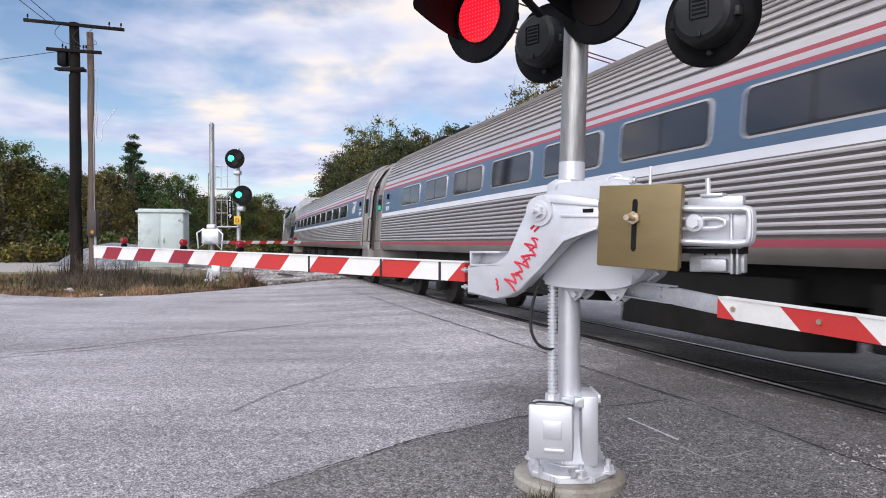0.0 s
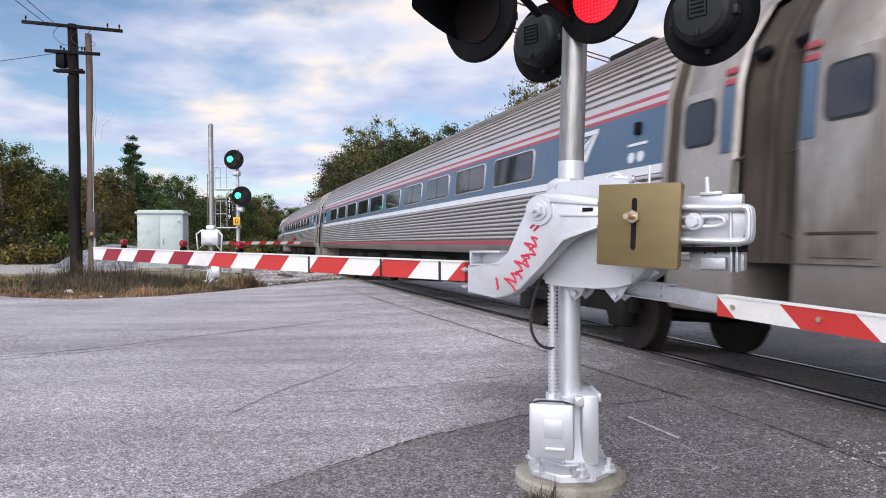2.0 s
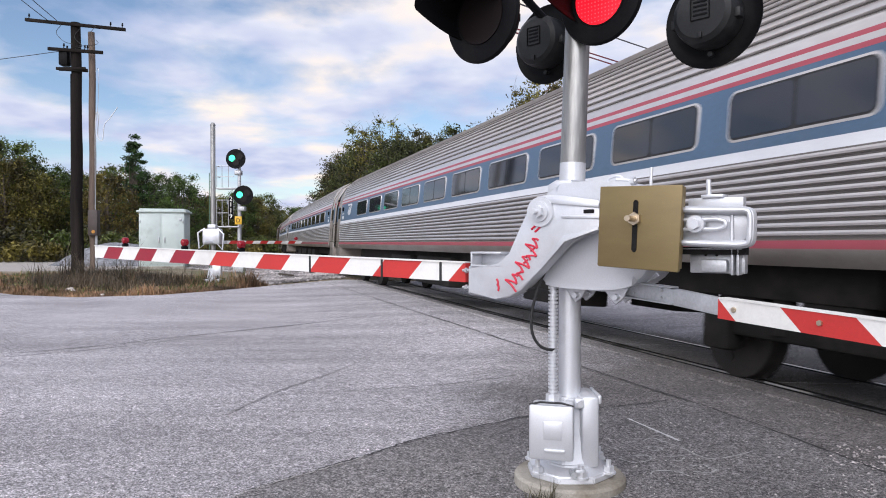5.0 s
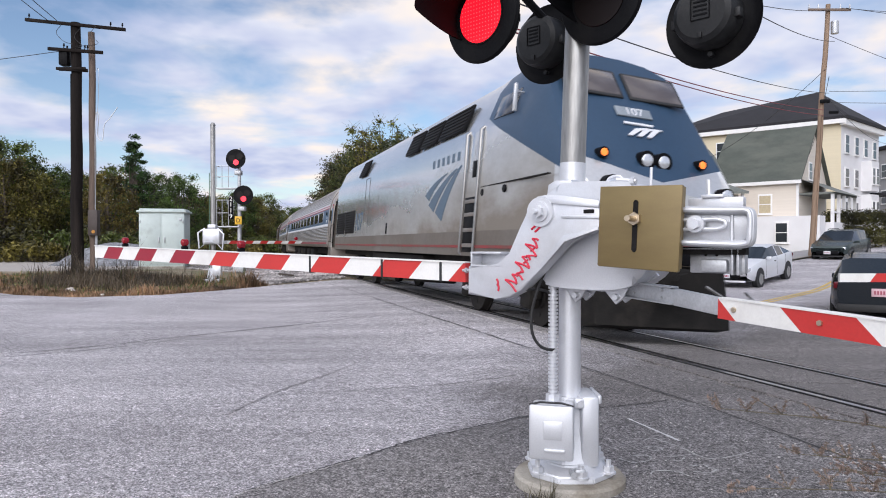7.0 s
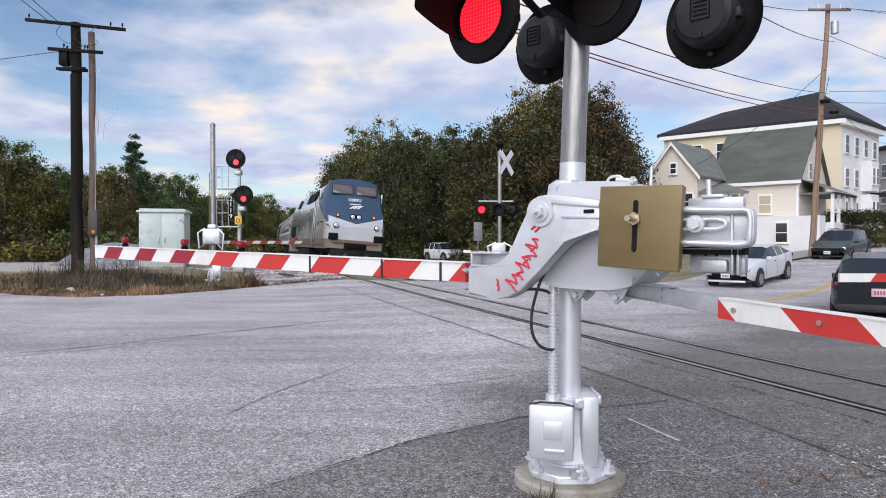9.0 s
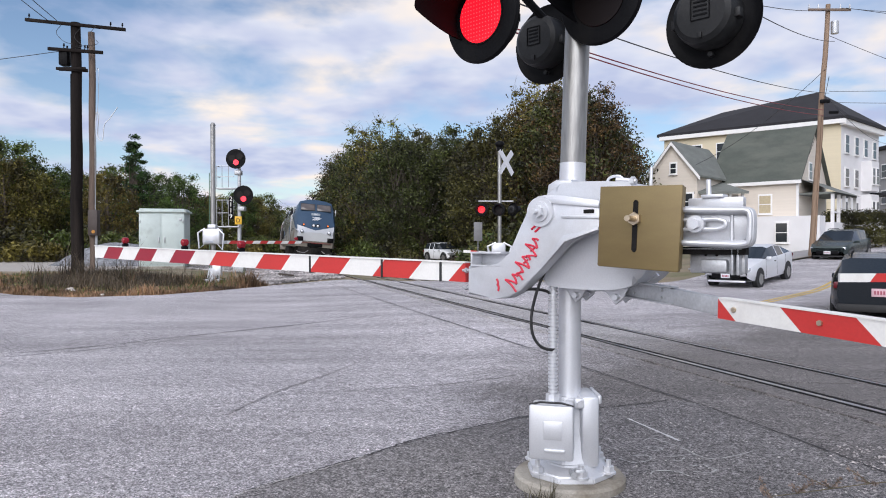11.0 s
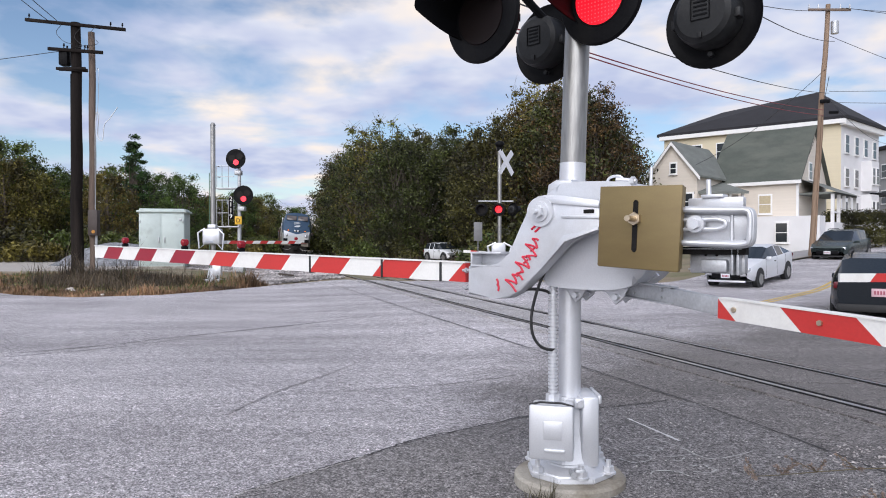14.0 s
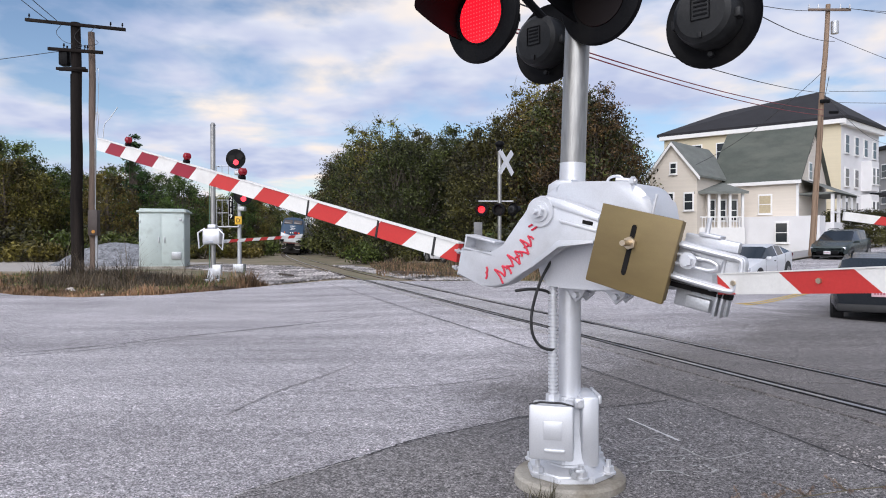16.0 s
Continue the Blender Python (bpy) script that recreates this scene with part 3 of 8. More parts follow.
    # windows: ten a side, further from the end with the mark
    for sd in (1, -1):
        for i in range(10):
            x = 9.01 - i * 1.885
            bm = BM()
            prism(bm, rounded(x, 2.40, 1.50, 0.465, 0.09), sd * 1.52, sd * 1.554, 0.004)
            fr = part("window", bm, stainless, car)
            bm = BM()
            prism(bm, rounded(x, 2.40, 1.455, 0.42, 0.075), sd * 1.525, sd * 1.5565)
            part("gasket", bm, black_rubber, fr)
            for h in (-1, 1):
                bm = BM()
                prism(bm, rounded(x + h * 0.361, 2.40, 0.695, 0.385, 0.05), sd * 1.53, sd * 1.559)
                part("pane", bm, train_glass, fr)
    # underframe and trucks
    bm = BM()
    box(bm, (0, 0, 0.98), (19, 2.3, 0.34), 0.02)
    part("underframe", bm, car_under, car)
    for x, w, h in ((-3.6, 1.8, 0.5), (-0.8, 2.4, 0.6), (2.4, 1.5, 0.45), (4.4, 1.1, 0.55)):
        for sd in (1, -1):
            bm = BM()
            box(bm, (x, sd * 0.95, 0.9 - h / 2 + 0.1), (w, 0.8, h), 0.03)
            part("equipment_box", bm, car_under, car)
    for e in (-1, 1):
        truck(car, e * 9.07, 2.6)
    for x, w in ((-9.8, 1.0), (-8.2, 0.7), (9.6, 1.0), (8.0, 0.7)):
        bm = BM()
        box(bm, (x, 0.35, 3.86), (w, 0.9, 0.12), 0.03)
        part("roof_hatch", bm, car_under, car)
    for sd in (1, -1):
        fan_logo(car, (-10.05, sd * 1.545, 2.33), 0.62, sd, car_white)
        bm = BM()
        box(bm, (-10.1, sd * 1.545, 2.605), (0.62, 0.012, 0.055))
        part("mark_lettering_bar", bm, car_white, car)
        for x in (-11.25, 11.15):
            bm = BM()
            box(bm, (x, sd * 1.56, 2.50), (0.10, 0.06, 0.14), 0.02)
            part("side_lamp", bm, black_paint, car)
            bm = BM()
            for k in range(2):
                tube(bm, (x + 0.10 - k * 0.17, sd * 1.54, 2.19), (x + 0.10 - k * 0.17, sd * 1.558, 2.19), 0.06, seg=12)
            box(bm, (x, sd * 1.55, 2.33), (0.34, 0.014, 0.03))
            part("placard", bm, car_white, car)
            bm = BM()
            m = Matrix.Translation((x * 0.975, sd * 1.40, 3.13)) @ Matrix.Rotation(sd * 0.42, 4, "X")
            box(bm, (0, 0, 0), (0.42, 0.06, 0.17), 0.05, m)
            box(bm, (0, sd * 0.03, 0), (0.28, 0.02, 0.08), 0.02, m, 1)
            part("roof_vent", bm, [stainless, black_paint], car)
    return car


def fan_logo(owner, c, size, sd, material, high=None):
    """Three swept blades, the railway's mark, read from outside."""
    blades = (((-0.02, 0.36), (0.24, 0.64), (0.66, 0.75), 0.16), ((0.16, 0.14), (0.46, 0.56), (0.95, 0.79), 0.20), ((0.44, -0.04), (0.68, 0.50), (1.08, 0.82), 0.24))
    for a, q, t, w in blades:
        bm = BM()
        lo, hi = [], []
        for i in range(9):
            u = i / 8
            x = (1 - u) ** 2 * a[0] + 2 * u * (1 - u) * q[0] + u * u * t[0]
            z = (1 - u) ** 2 * a[1] + 2 * u * (1 - u) * q[1] + u * u * t[1]
            th = w * (1 - 0.88 * u) / 2
            lo.append((x + th, z - th * 0.75)); hi.append((x - th, z + th * 0.75))
        pts = [(c[0] - sd * (x - 0.5) * size, c[2] + (z - 0.4) * (high or size)) for x, z in lo + hi[::-1]]
        prism(bm, pts, c[1] - 0.004, c[1] + 0.004)
        part("mark_blade", bm, material, owner)


def truck(car, x, base):
    bm = BM()
    for sd in (1, -1):
        box(bm, (x, sd * 1.0, 0.56), (base + 0.5, 0.14, 0.24), 0.04)
        box(bm, (x, sd * 1.02, 0.76), (0.6, 0.2, 0.3), 0.05)
        for q in (-1, 1):
            box(bm, (x + q * base / 2, sd * 1.03, 0.46), (0.36, 0.2, 0.36), 0.05)
            tube(bm, (x + q * 0.55, sd * 1.02, 0.5), (x + q * 0.55, sd * 1.02, 0.85), 0.1, seg=10)
    box(bm, (x, 0, 0.62), (0.7, 2.0, 0.22), 0.03)
    tr = part("truck", bm, car_under, car, "black truck frame with springs")
    for q in (-1, 1):
        wheelset(tr, x + q * base / 2)


WHEELS = []


def wheelset(owner, x):
    bm = BM()
    for sd in (1, -1):
        tube(bm, (0, sd * 0.70, 0), (0, sd * 0.83, 0), 0.455, 0.45, 28)
        tube(bm, (0, sd * 0.66, 0), (0, sd * 0.70, 0), 0.48, 0.48, 28)
        tube(bm, (0, sd * 0.83, 0), (0, sd * 0.87, 0), 0.16, 0.14, 12)
        for k in range(4):
            a = k * math.pi / 2
            tube(bm, (0.27 * math.cos(a), sd * 0.825, 0.27 * math.sin(a)), (0.27 * math.cos(a), sd * 0.836, 0.27 * math.sin(a)), 0.05, seg=8)
    tube(bm, (0, -0.66, 0), (0, 0.66, 0), 0.09, seg=10)
    w = part("wheelset", bm, wheel_steel, owner)
    w.location = (x, 0, 0.455)
    WHEELS.append(w)


screen_glass = mat("windscreen_glass", (0.10, 0.085, 0.08), 0.12, 0, 2, 0.15, 0.0, spec=0.8)


def locomotive(name):
    """A streamlined diesel locomotive: its nose points to -x, the camera's side is +y."""
    car = thing(name, pose(0, 0, 0), "silver diesel locomotive with sloped blue nose and dark roof grilles", "locomotive")

    def sec(x, w, zb, zs, zt, wt, n=6):
        """A body section: half width w, sill zb, shoulder zs, roof zt, roof half width wt."""
        half = [(w, zb), (w, 1.45), (w, 2.1), (w, zs), (w - (w - wt) * 0.55, zs + (zt - zs) * 0.60), (wt, zt - 0.17), (wt * 0.62, zt - 0.05), (wt * 0.2, zt)]
        return [(x, a, b) for a, b in half] + [(x, -a, b) for a, b in half[::-1]]
    L = 8.4
    bm = BM()
    S = [sec(L, 1.48, 1.05, 3.3, 4.42, 1.0), sec(-6.5, 1.48, 1.05, 3.3, 4.42, 1.0), sec(-7.3, 1.48, 1.05, 3.25, 4.46, 1.02),
         sec(-8.4, 1.45, 1.05, 3.1, 4.42, 1.10), sec(-8.85, 1.42, 1.05, 2.85, 3.84, 1.2), sec(-9.48, 1.37, 1.05, 2.5, 3.02, 1.24), sec(-9.92, 1.30, 1.05, 2.2, 2.42, 1.2), sec(-10.2, 1.2, 1.1, 1.95, 2.1, 1.1)]
    rings = loft(bm, S, False)
    bm.faces.new(rings[0]); bm.faces.new(rings[-1])
    cut = Vector((-0.42, 0, 1.0)).normalized()            # the blue sweeps down and forward over the cab
    vee = [Vector((0, -0.264 * q, 1.0)).normalized() for q in (1, -1)]   # the blue ends in a shallow V across the nose
    for co, no in (((-6.9, 0, 3.49), cut), ((-6.9, 0, 0), (1, 0, 0)), ((0, 0, 1.50), (0, 0, 1)), ((0, 0, 0), (0, 1, 0)), ((0, 0, 2.24), vee[0]), ((0, 0, 2.24), vee[1])):
        bmesh.ops.bisect_plane(bm, geom=bm.verts[:] + bm.edges[:] + bm.faces[:], plane_co=co, plane_no=no)
    for f in bm.faces:
        c = f.calc_center_median()
        nose_blue = c.x < -9.2 and abs(c.y) < 1.21 and c.z > 2.24 + 0.264 * abs(c.y)
        f.material_index = 2 if nose_blue else 3 if c.x < -9.2 and c.z > 1.50 and abs(c.y) < 1.25 else 3 if c.x < -9.3 and c.z > 1.50 and (c - Vector((-6.9, 0, 3.49))).dot(cut) <= 0 else 2 if (c - Vector((-6.9, 0, 3.49))).dot(cut) > 0 and c.x < -6.9 else 1 if c.z < 1.50 and c.x > -9.9 else 0
    part("body", bm, [loco_silver, loco_skirt, loco_blue, loco_front], car)
    bm = BM()
    for sd in (1, -1):
        box(bm, (-0.7, sd * 1.483, 1.22), (18.0, 0.012, 0.05))
    part("red_stripe", bm, loco_red, car)
    # pilot and coupler
    bm = BM()
    prism(bm, [(-10.35, 0.26), (-10.1, 0.20), (-9.4, 0.20), (-9.4, 1.1), (-10.15, 1.1)], -1.08, 1.08, 0.03)
    pilot = part("pilot", bm, car_under, car, "black snow pilot")
    bm = BM()
    tube(bm, (-10.3, 0, 0.85), (-10.75, 0, 0.85), 0.13, 0.16, 10)
    box(bm, (-10.5, 0, 0.85), (0.2, 0.5, 0.42), 0.04)
    part("coupler", bm, car_under, pilot)
    for sd in (1, -1):
        bm = BM()
        polytube(bm, [(-10.55, sd * 0.45, 0.85), (-10.7, sd * 0.7, 0.68), (-10.7, sd * 1.1, 0.72), (-10.45, sd * 1.2, 0.8)], 0.02, 6)
        part("handrail", bm, mast_metal, pilot)
    # nose lamps, plate, windscreens: lie on the sloped front between (-9.95, 2.42) and (-7.9, 4.2)
    def on_nose(z):
        t = (z - 2.42) / (4.42 - 2.42)
        return -9.94 + t * (9.92 - 8.4)
    ang = math.atan2(4.42 - 2.42, 9.92 - 8.4)
    def slope(z, y=0.0, out=0.0):
        return Matrix.Translation((on_nose(z) - out * math.sin(ang), y, z + out * math.cos(ang))) @ Matrix.Rotation(-ang, 4, "Y")
    for sd in (1, -1):
        bm = BM()
        box(bm, (0, 0, 0), (0.62, 1.0, 0.035), 0.018, slope(3.86, sd * 0.555, 0.006))
        seal = part("windscreen_seal", bm, black_rubber, car)
        bm = BM()
        box(bm, (0, 0, 0), (0.53, 0.92, 0.04), 0.018, slope(3.86, sd * 0.555, 0.01))
        part("windscreen", bm, screen_glass, seal, "dark tinted windscreen")
        for nm, y, z, r, mt in (("marker_lamp", 0.82, 2.60, 0.055, amber_glow), ("ditch_light", 0.92, 2.12, 0.095, headlight), ("headlight", 0.14, 2.56, 0.09, headlight)):
            bm = BM()
            x = on_nose(z) if z > 2.42 else -10.24
            tube(bm, (x + 0.1, sd * y, z), (x - 0.055, sd * y, z), r + (0.045 if nm == "headlight" else 0.022), seg=20, mi=1)
            tube(bm, (x - 0.055, sd * y, z), (x - 0.066, sd * y, z), r, r * 0.8, 20)
            part(nm, bm, [mt, black_paint], car)
        bm = BM()
        box(bm, (-10.27, sd * 1.02, 1.62), (0.08, 0.42, 0.30), 0.02)
        part("step_well", bm, black_paint, car)
        bm = BM()
        polytube(bm, [(-8.12, sd * 1.28, 3.72), (-8.12, sd * 1.44, 3.72)], 0.015, 6)
        box(bm, (-8.12, sd * 1.46, 3.62), (0.06, 0.07, 0.46), 0.02)
        part("mirror", bm, loco_front, car)
    bm = BM()
    box(bm, (0, 0, 0), (0.2, 0.62, 0.03), 0.01, slope(3.36, 0, 0.01))
    plate = part("number_board", bm, mat("board_grey", (0.22, 0.25, 0.28), 0.5), car, "grey number board")
    o = lettering(car, "107", (0, 0, 0), 0.22, -1)
    o.matrix_basis = slope(3.36, 0, 0.03) @ Matrix.Rotation(-math.pi / 2, 4, "Z") @ Matrix.Translation((0, -0.075, 0))
    o.data.materials.clear(); o.data.materials.append(car_white)
    bm = BM()
    for k in range(3):                                    # three swept bars
        m3 = slope(3.02, 0, 0.015)
        a3 = [(-0.10, 0.28 - 0.16 * k), (-0.10, 0.19 - 0.16 * k), (0.03 + 0.02 * k, 0.02 - 0.17 * k), (0.09, -0.16 - 0.12 * k), (0.10, -0.10 - 0.12 * k), (0.06 + 0.02 * k, 0.10 - 0.17 * k)]
        vv = [bm.verts.new(m3 @ Vector((x, y, 0.012))) for x, y in a3]
        v2 = [bm.verts.new(m3 @ Vector((x, y, -0.01))) for x, y in a3]
        bm.faces.new(vv); bm.faces.new(v2[::-1])
        for i in range(6):
            bm.faces.new((vv[i], v2[i], v2[(i + 1) % 6], vv[(i + 1) % 6]))
    box(bm, (0.17, 0, 0), (0.04, 0.5, 0.02), 0.0, slope(3.02, 0, 0.015))
    part("nose_mark", bm, car_white, car)
    bm = BM()
    box(bm, (-10.28, 0, 1.38), (0.06, 2.1, 0.05), 0.01)
    part("nose_stripe", bm, loco_red, car)
    bm = BM()
    box(bm, (-10.22, 0, 1.24), (0.10, 1.0, 0.26), 0.03)
    part("coupler_pocket", bm, black_paint, car)
    bm = BM()
    for k in range(22):
        tube(bm, (-10.19, -1.05 + 0.1 * k, 1.50), (-10.225, -1.05 + 0.1 * k, 1.50), 0.014, seg=6)
    box(bm, (-10.205, 0, 1.45), (0.03, 2.3, 0.02))
    part("rivet_row", bm, loco_skirt, car)
    bm = BM()
    polytube(bm, [(-7.6, 0.15, 4.45), (-7.6, 0.15, 4.6), (-7.7, 0.15, 4.62), (-7.95, 0.15, 4.62)], [0.03, 0.03, 0.04, 0.06], 8)
    part("horn", bm, black_paint, car)
    # sides
    for sd in (1, -1):
        bm = BM()
        box(bm, (0, 0, 0), (0.82, 0.06, 0.44), 0.02, Matrix.Translation((-7.6, sd * 1.34, 3.62)) @ Matrix.Rotation(sd * 0.33, 4, "X"))
        part("cab_window", bm, train_glass, car)
        bm = BM()
        box(bm, (-6.5, sd * 1.487, 2.62), (0.56, 0.014, 1.36), 0.004)
        part("side_door", bm, loco_silver, car)
        bm = BM()
        box(bm, (-6.5, sd * 1.470, 1.62), (0.56, 0.05, 1.0), 0.004)
        well = part("door_step_well", bm, black_paint, car, "dark recessed door steps")
        for z in (1.24, 1.52, 1.80, 2.04):
            bm = BM()
            box(bm, (-6.5, sd * 1.492, z), (0.52, 0.04, 0.07), 0.008)
            part("step", bm, stainless_flat, well)
        bm = BM()
        box(bm, (-6.62, sd * 1.496, 2.62), (0.2, 0.012, 0.30), 0.004)
        part("door_window", bm, black_paint, car)
        bm = BM()
        box(bm, (-8.2, sd * 1.455, 2.27), (2.6, 0.05, 0.018), 0.0)
        part("panel_seam", bm, car_under, car)
        for x, z in ((-7.03, 2.17), (-7.98, 2.17)):
            bm = BM()
            tube(bm, (x, sd * 1.45, z), (x, sd * 1.492, z), 0.07, 0.06, 14)
            part("porthole", bm, black_paint, car)
        for a, c2 in (((3.12, 2.45), (0.014, 1.7)), ((2.52, 2.45), (0.014, 1.7)), ((2.82, 3.30), (0.6, 0.014)), ((1.2, 2.6), (0.02, 0.12))):
            bm = BM()
            box(bm, (a[0], sd * 1.481, a[1]), (c2[0], 0.006, c2[1]))
            part("hatch_seam", bm, car_under, car)
        for q in (-6.85, -6.15):
            bm = BM()
            polytube(bm, [(q, sd * 1.47, 1.08), (q, sd * 1.515, 1.12), (q, sd * 1.515, 3.30), (q, sd * 1.45, 3.36)], 0.026, 10)
            part("grab_rail", bm, mat("brushed_column", (0.36, 0.35, 0.34), 0.3, 0.9, 3, 0.15, 0.05), car)
        for x, w in ((-5.03, 1.60), (-3.47, 1.18), (-2.09, 1.10), (3.9, 1.0)):
            m = Matrix.Translation((x, sd * 1.335, 3.70)) @ Matrix.Rotation(sd * 0.36, 4, "X")
            bm = BM()
            box(bm, (0, sd * 0.04, 0.0), (w, 0.05, 0.56), 0.01, m)
            g = part("roof_grille", bm, black_paint, car, "black louvred roof grille")
            bm = BM()
            for k in range(6):
                box(bm, (0, sd * 0.07, -0.22 + k * 0.088), (w - 0.06, 0.02, 0.028), 0.0, m)
            part("louvre", bm, car_under, g)
        bm = BM()
        box(bm, (7.33, sd * 1.478, 2.0), (1.72, 0.02, 0.78), 0.01)
        part("side_grille", bm, black_paint, car)
        bm = BM()
        box(bm, (5.52, sd * 1.478, 2.0), (1.72, 0.02, 0.78), 0.01)
        part("side_grille", bm, black_paint, car)
        for x in (7.33, 5.52):
            bm = BM()
            for k in range(9):
                box(bm, (x, sd * 1.49, 1.66 + k * 0.085), (1.66, 0.012, 0.035))
            part("grille_slat", bm, car_under, car)
        bm = BM()
        box(bm, (-0.02, sd * 1.478, 1.68), (0.16, 0.02, 0.3), 0.01)
        part("hatch", bm, black_paint, car)
        fan_logo(car, (-4.72, sd * 1.482, 2.31), 1.95, sd, loco_logo, 1.10)
        lettering(car, "107", (3.92, sd * 1.486, 1.69), 0.84, sd)
        bm = BM()
        for k in range(6):                                # the mark's name stands as plain upright bars
            box(bm, (-5.65 + k * 0.32, sd * 1.482, 2.97), (0.13, 0.012, 0.17))
        part("mark_lettering_bar", bm, loco_logo, car)
        bm = BM()
        box(bm, (-0.8, sd * 0.95, 0.72), (5.2, 0.9, 0.62), 0.08)
        part("fuel_tank", bm, car_under, car)
    bm = BM()
    box(bm, (-0.9, 0, 1.0), (18, 2.2, 0.2), 0.02)
    part("underframe", bm, car_under, car)
    for x in (-6.9, 5.3):
        truck(car, x, 2.75)
    return car


def lettering(owner, text, c, size, sd):
    cu = bpy.data.curves.new("number", "FONT")
    cu.body, cu.size, cu.extrude, cu.align_x = text, size, 0.004, "CENTER"
    ob = new("number", cu)
    dg = bpy.context.evaluated_depsgraph_get()
    me = bpy.data.meshes.new_from_object(ob.evaluated_get(dg))
    bpy.data.objects.remove(ob)
    me.materials.clear()
    me.materials.append(loco_logo)
    o = new("number", me)
    o.parent = owner
    o.matrix_basis = Matrix.Translation(c) @ Matrix.Rotation(math.pi if sd > 0 else 0, 4, "Z") @ Matrix.Rotation(math.pi / 2, 4, "X")
    return o


LOCO = locomotive("locomotive")
COACHES = [coach("coach")]
for k in range(1, 5):
    COACHES.append(copy_thing(COACHES[0], pose(0, 0, 0)))
LEAD = copy_thing(LOCO, pose(0, 0, 0))


# ---- the near crossing gate ----
ARM_YAW = math.degrees(math.atan2(0.6295, -0.777))   # local +x runs from the shaft to the arm's tip
GATE_PIVOT = Vector((0.559, 3.71, 1.567))
GATE_FRAME = pose(*GATE_PIVOT, 0, 0, ARM_YAW)        # local +y points to the camera's side


# the fixed mast with its base
MAST = Vector((0.735, 3.93, 0))
mast = thing("crossing_signal_mast", pose(MAST.x, MAST.y, 0), "silver painted crossing signal mast with gate machine", "signal mast")


def build_mast():
    bm = BM()
    tube(bm, (0, 0, 0.07), (0, 0, 1.75), 0.064, seg=28)
    part("lower_mast", bm, silver_paint, mast, "silver painted lower mast")
    bm = BM()
    tube(bm, (0.011, 0, 1.70), (0.075, 0, 3.6), 0.072, seg=28)
    part("upper_mast", bm, mast_metal, mast, "bare brushed aluminium upper mast")
    bm = BM()
    tube(bm, (0.011, 0, 1.70), (0.0165, 0, 1.86), 0.0745, seg=28)
    part("paint_band", bm, silver_paint, mast)
    # cast base with flared feet
    bm = BM()
    pts = [(0.255 * math.cos(a), 0.235 * math.sin(a)) for a in [math.pi / 8 + k * math.pi / 4 for k in range(8)]]
    lo = [bm.verts.new((x, y, 0.07)) for x, y in pts]
    hi = [bm.verts.new((x * 0.97, y * 0.97, 0.105)) for x, y in pts]
    m1 = [bm.verts.new((x * 0.66, y * 0.70, 0.15)) for x, y in pts]
    m2 = [bm.verts.new((x * 0.46, y * 0.5, 0.32)) for x, y in pts]
    m3 = [bm.verts.new((x * 0.44, y * 0.47, 0.52)) for x, y in pts]
    for a, b in ((lo, hi), (hi, m1), (m1, m2), (m2, m3)):
        for k in range(8):
            bm.faces.new((a[k], a[(k + 1) % 8], b[(k + 1) % 8], b[k]))
    bm.faces.new(lo[::-1]); bm.faces.new(m3)
    bmesh.ops.bevel(bm, geom=bm.edges[:], offset=0.008, segments=2, affect="EDGES")
    part("cast_base", bm, silver_paint, mast, "silver painted cast base")
    bm = BM()
    box(bm, (0.09, -0.02, 0.34), (0.10, 0.26, 0.40), 0.02)
    box(bm, (0.145, -0.02, 0.52), (0.02, 0.24, 0.05), 0.008)
    part("base_web", bm, silver_paint, mast)
    J = pose(-0.125, -0.16, 0.37, 0, 0, -14)
    bm = BM()
    box(bm, (0, 0, -0.005), (0.235, 0.15, 0.29), 0.025, J)
    jb = part("junction_box", bm, silver_paint, mast, "silver junction box with bolted lid")
    bm = BM()
    box(bm, (0, -0.085, -0.005), (0.24, 0.03, 0.30), 0.014, J)
    lid = part("lid", bm, silver_paint, jb)
    bm = BM()
    polytube(bm, [J @ Vector(p) for p in ((-0.12, -0.08, 0.142), (-0.06, -0.075, 0.156), (0.06, -0.075, 0.156), (0.12, -0.08, 0.142))], 0.006, 6)
    part("gasket", bm, black_rubber, jb)
    bm = BM()
    box(bm, (0.02, -0.104, -0.10), (0.11, 0.010, 0.018), 0.004, J)
    part("nameplate_bar", bm, silver_paint, lid)
    bm = BM()
    box(bm, (0.01, -0.102, 0.01), (0.10, 0.006, 0.10), 0.003, J)
    part("cast_panel", bm, silver_paint, lid)
    bm = BM()
    tube(bm, (-0.02, -0.24, 0.13), (-0.02, -0.17, 0.13), 0.018, seg=10)
    box(bm, (0.02, -0.2, 0.135), (0.06, 0.05, 0.04), 0.01)
    part("hasp", bm, grey_metal, jb)
    for x, y in ((-0.20, -0.11), (0.20, -0.11), (0.20, 0.14), (-0.20, 0.14), (0.03, -0.20)):
        bm = BM()
        tube(bm, (x, y, 0.10), (x, y, 0.175), 0.015, seg=10)
        tube(bm, (x, y, 0.105), (x, y, 0.14), 0.032, seg=6)
        tube(bm, (x, y, 0.10), (x, y, 0.11), 0.042, seg=16)
        part("anchor_bolt", bm, silver_paint, mast)
    bm = BM()
    box(bm, (0.03, -0.135, 0.50), (0.055, 0.03, 0.06), 0.008)
    tube(bm, (0.03, -0.14, 0.5), (0.03, -0.165, 0.5), 0.02, seg=6)
    part("clamp_bolt", bm, silver_paint, mast)
    bm = BM()
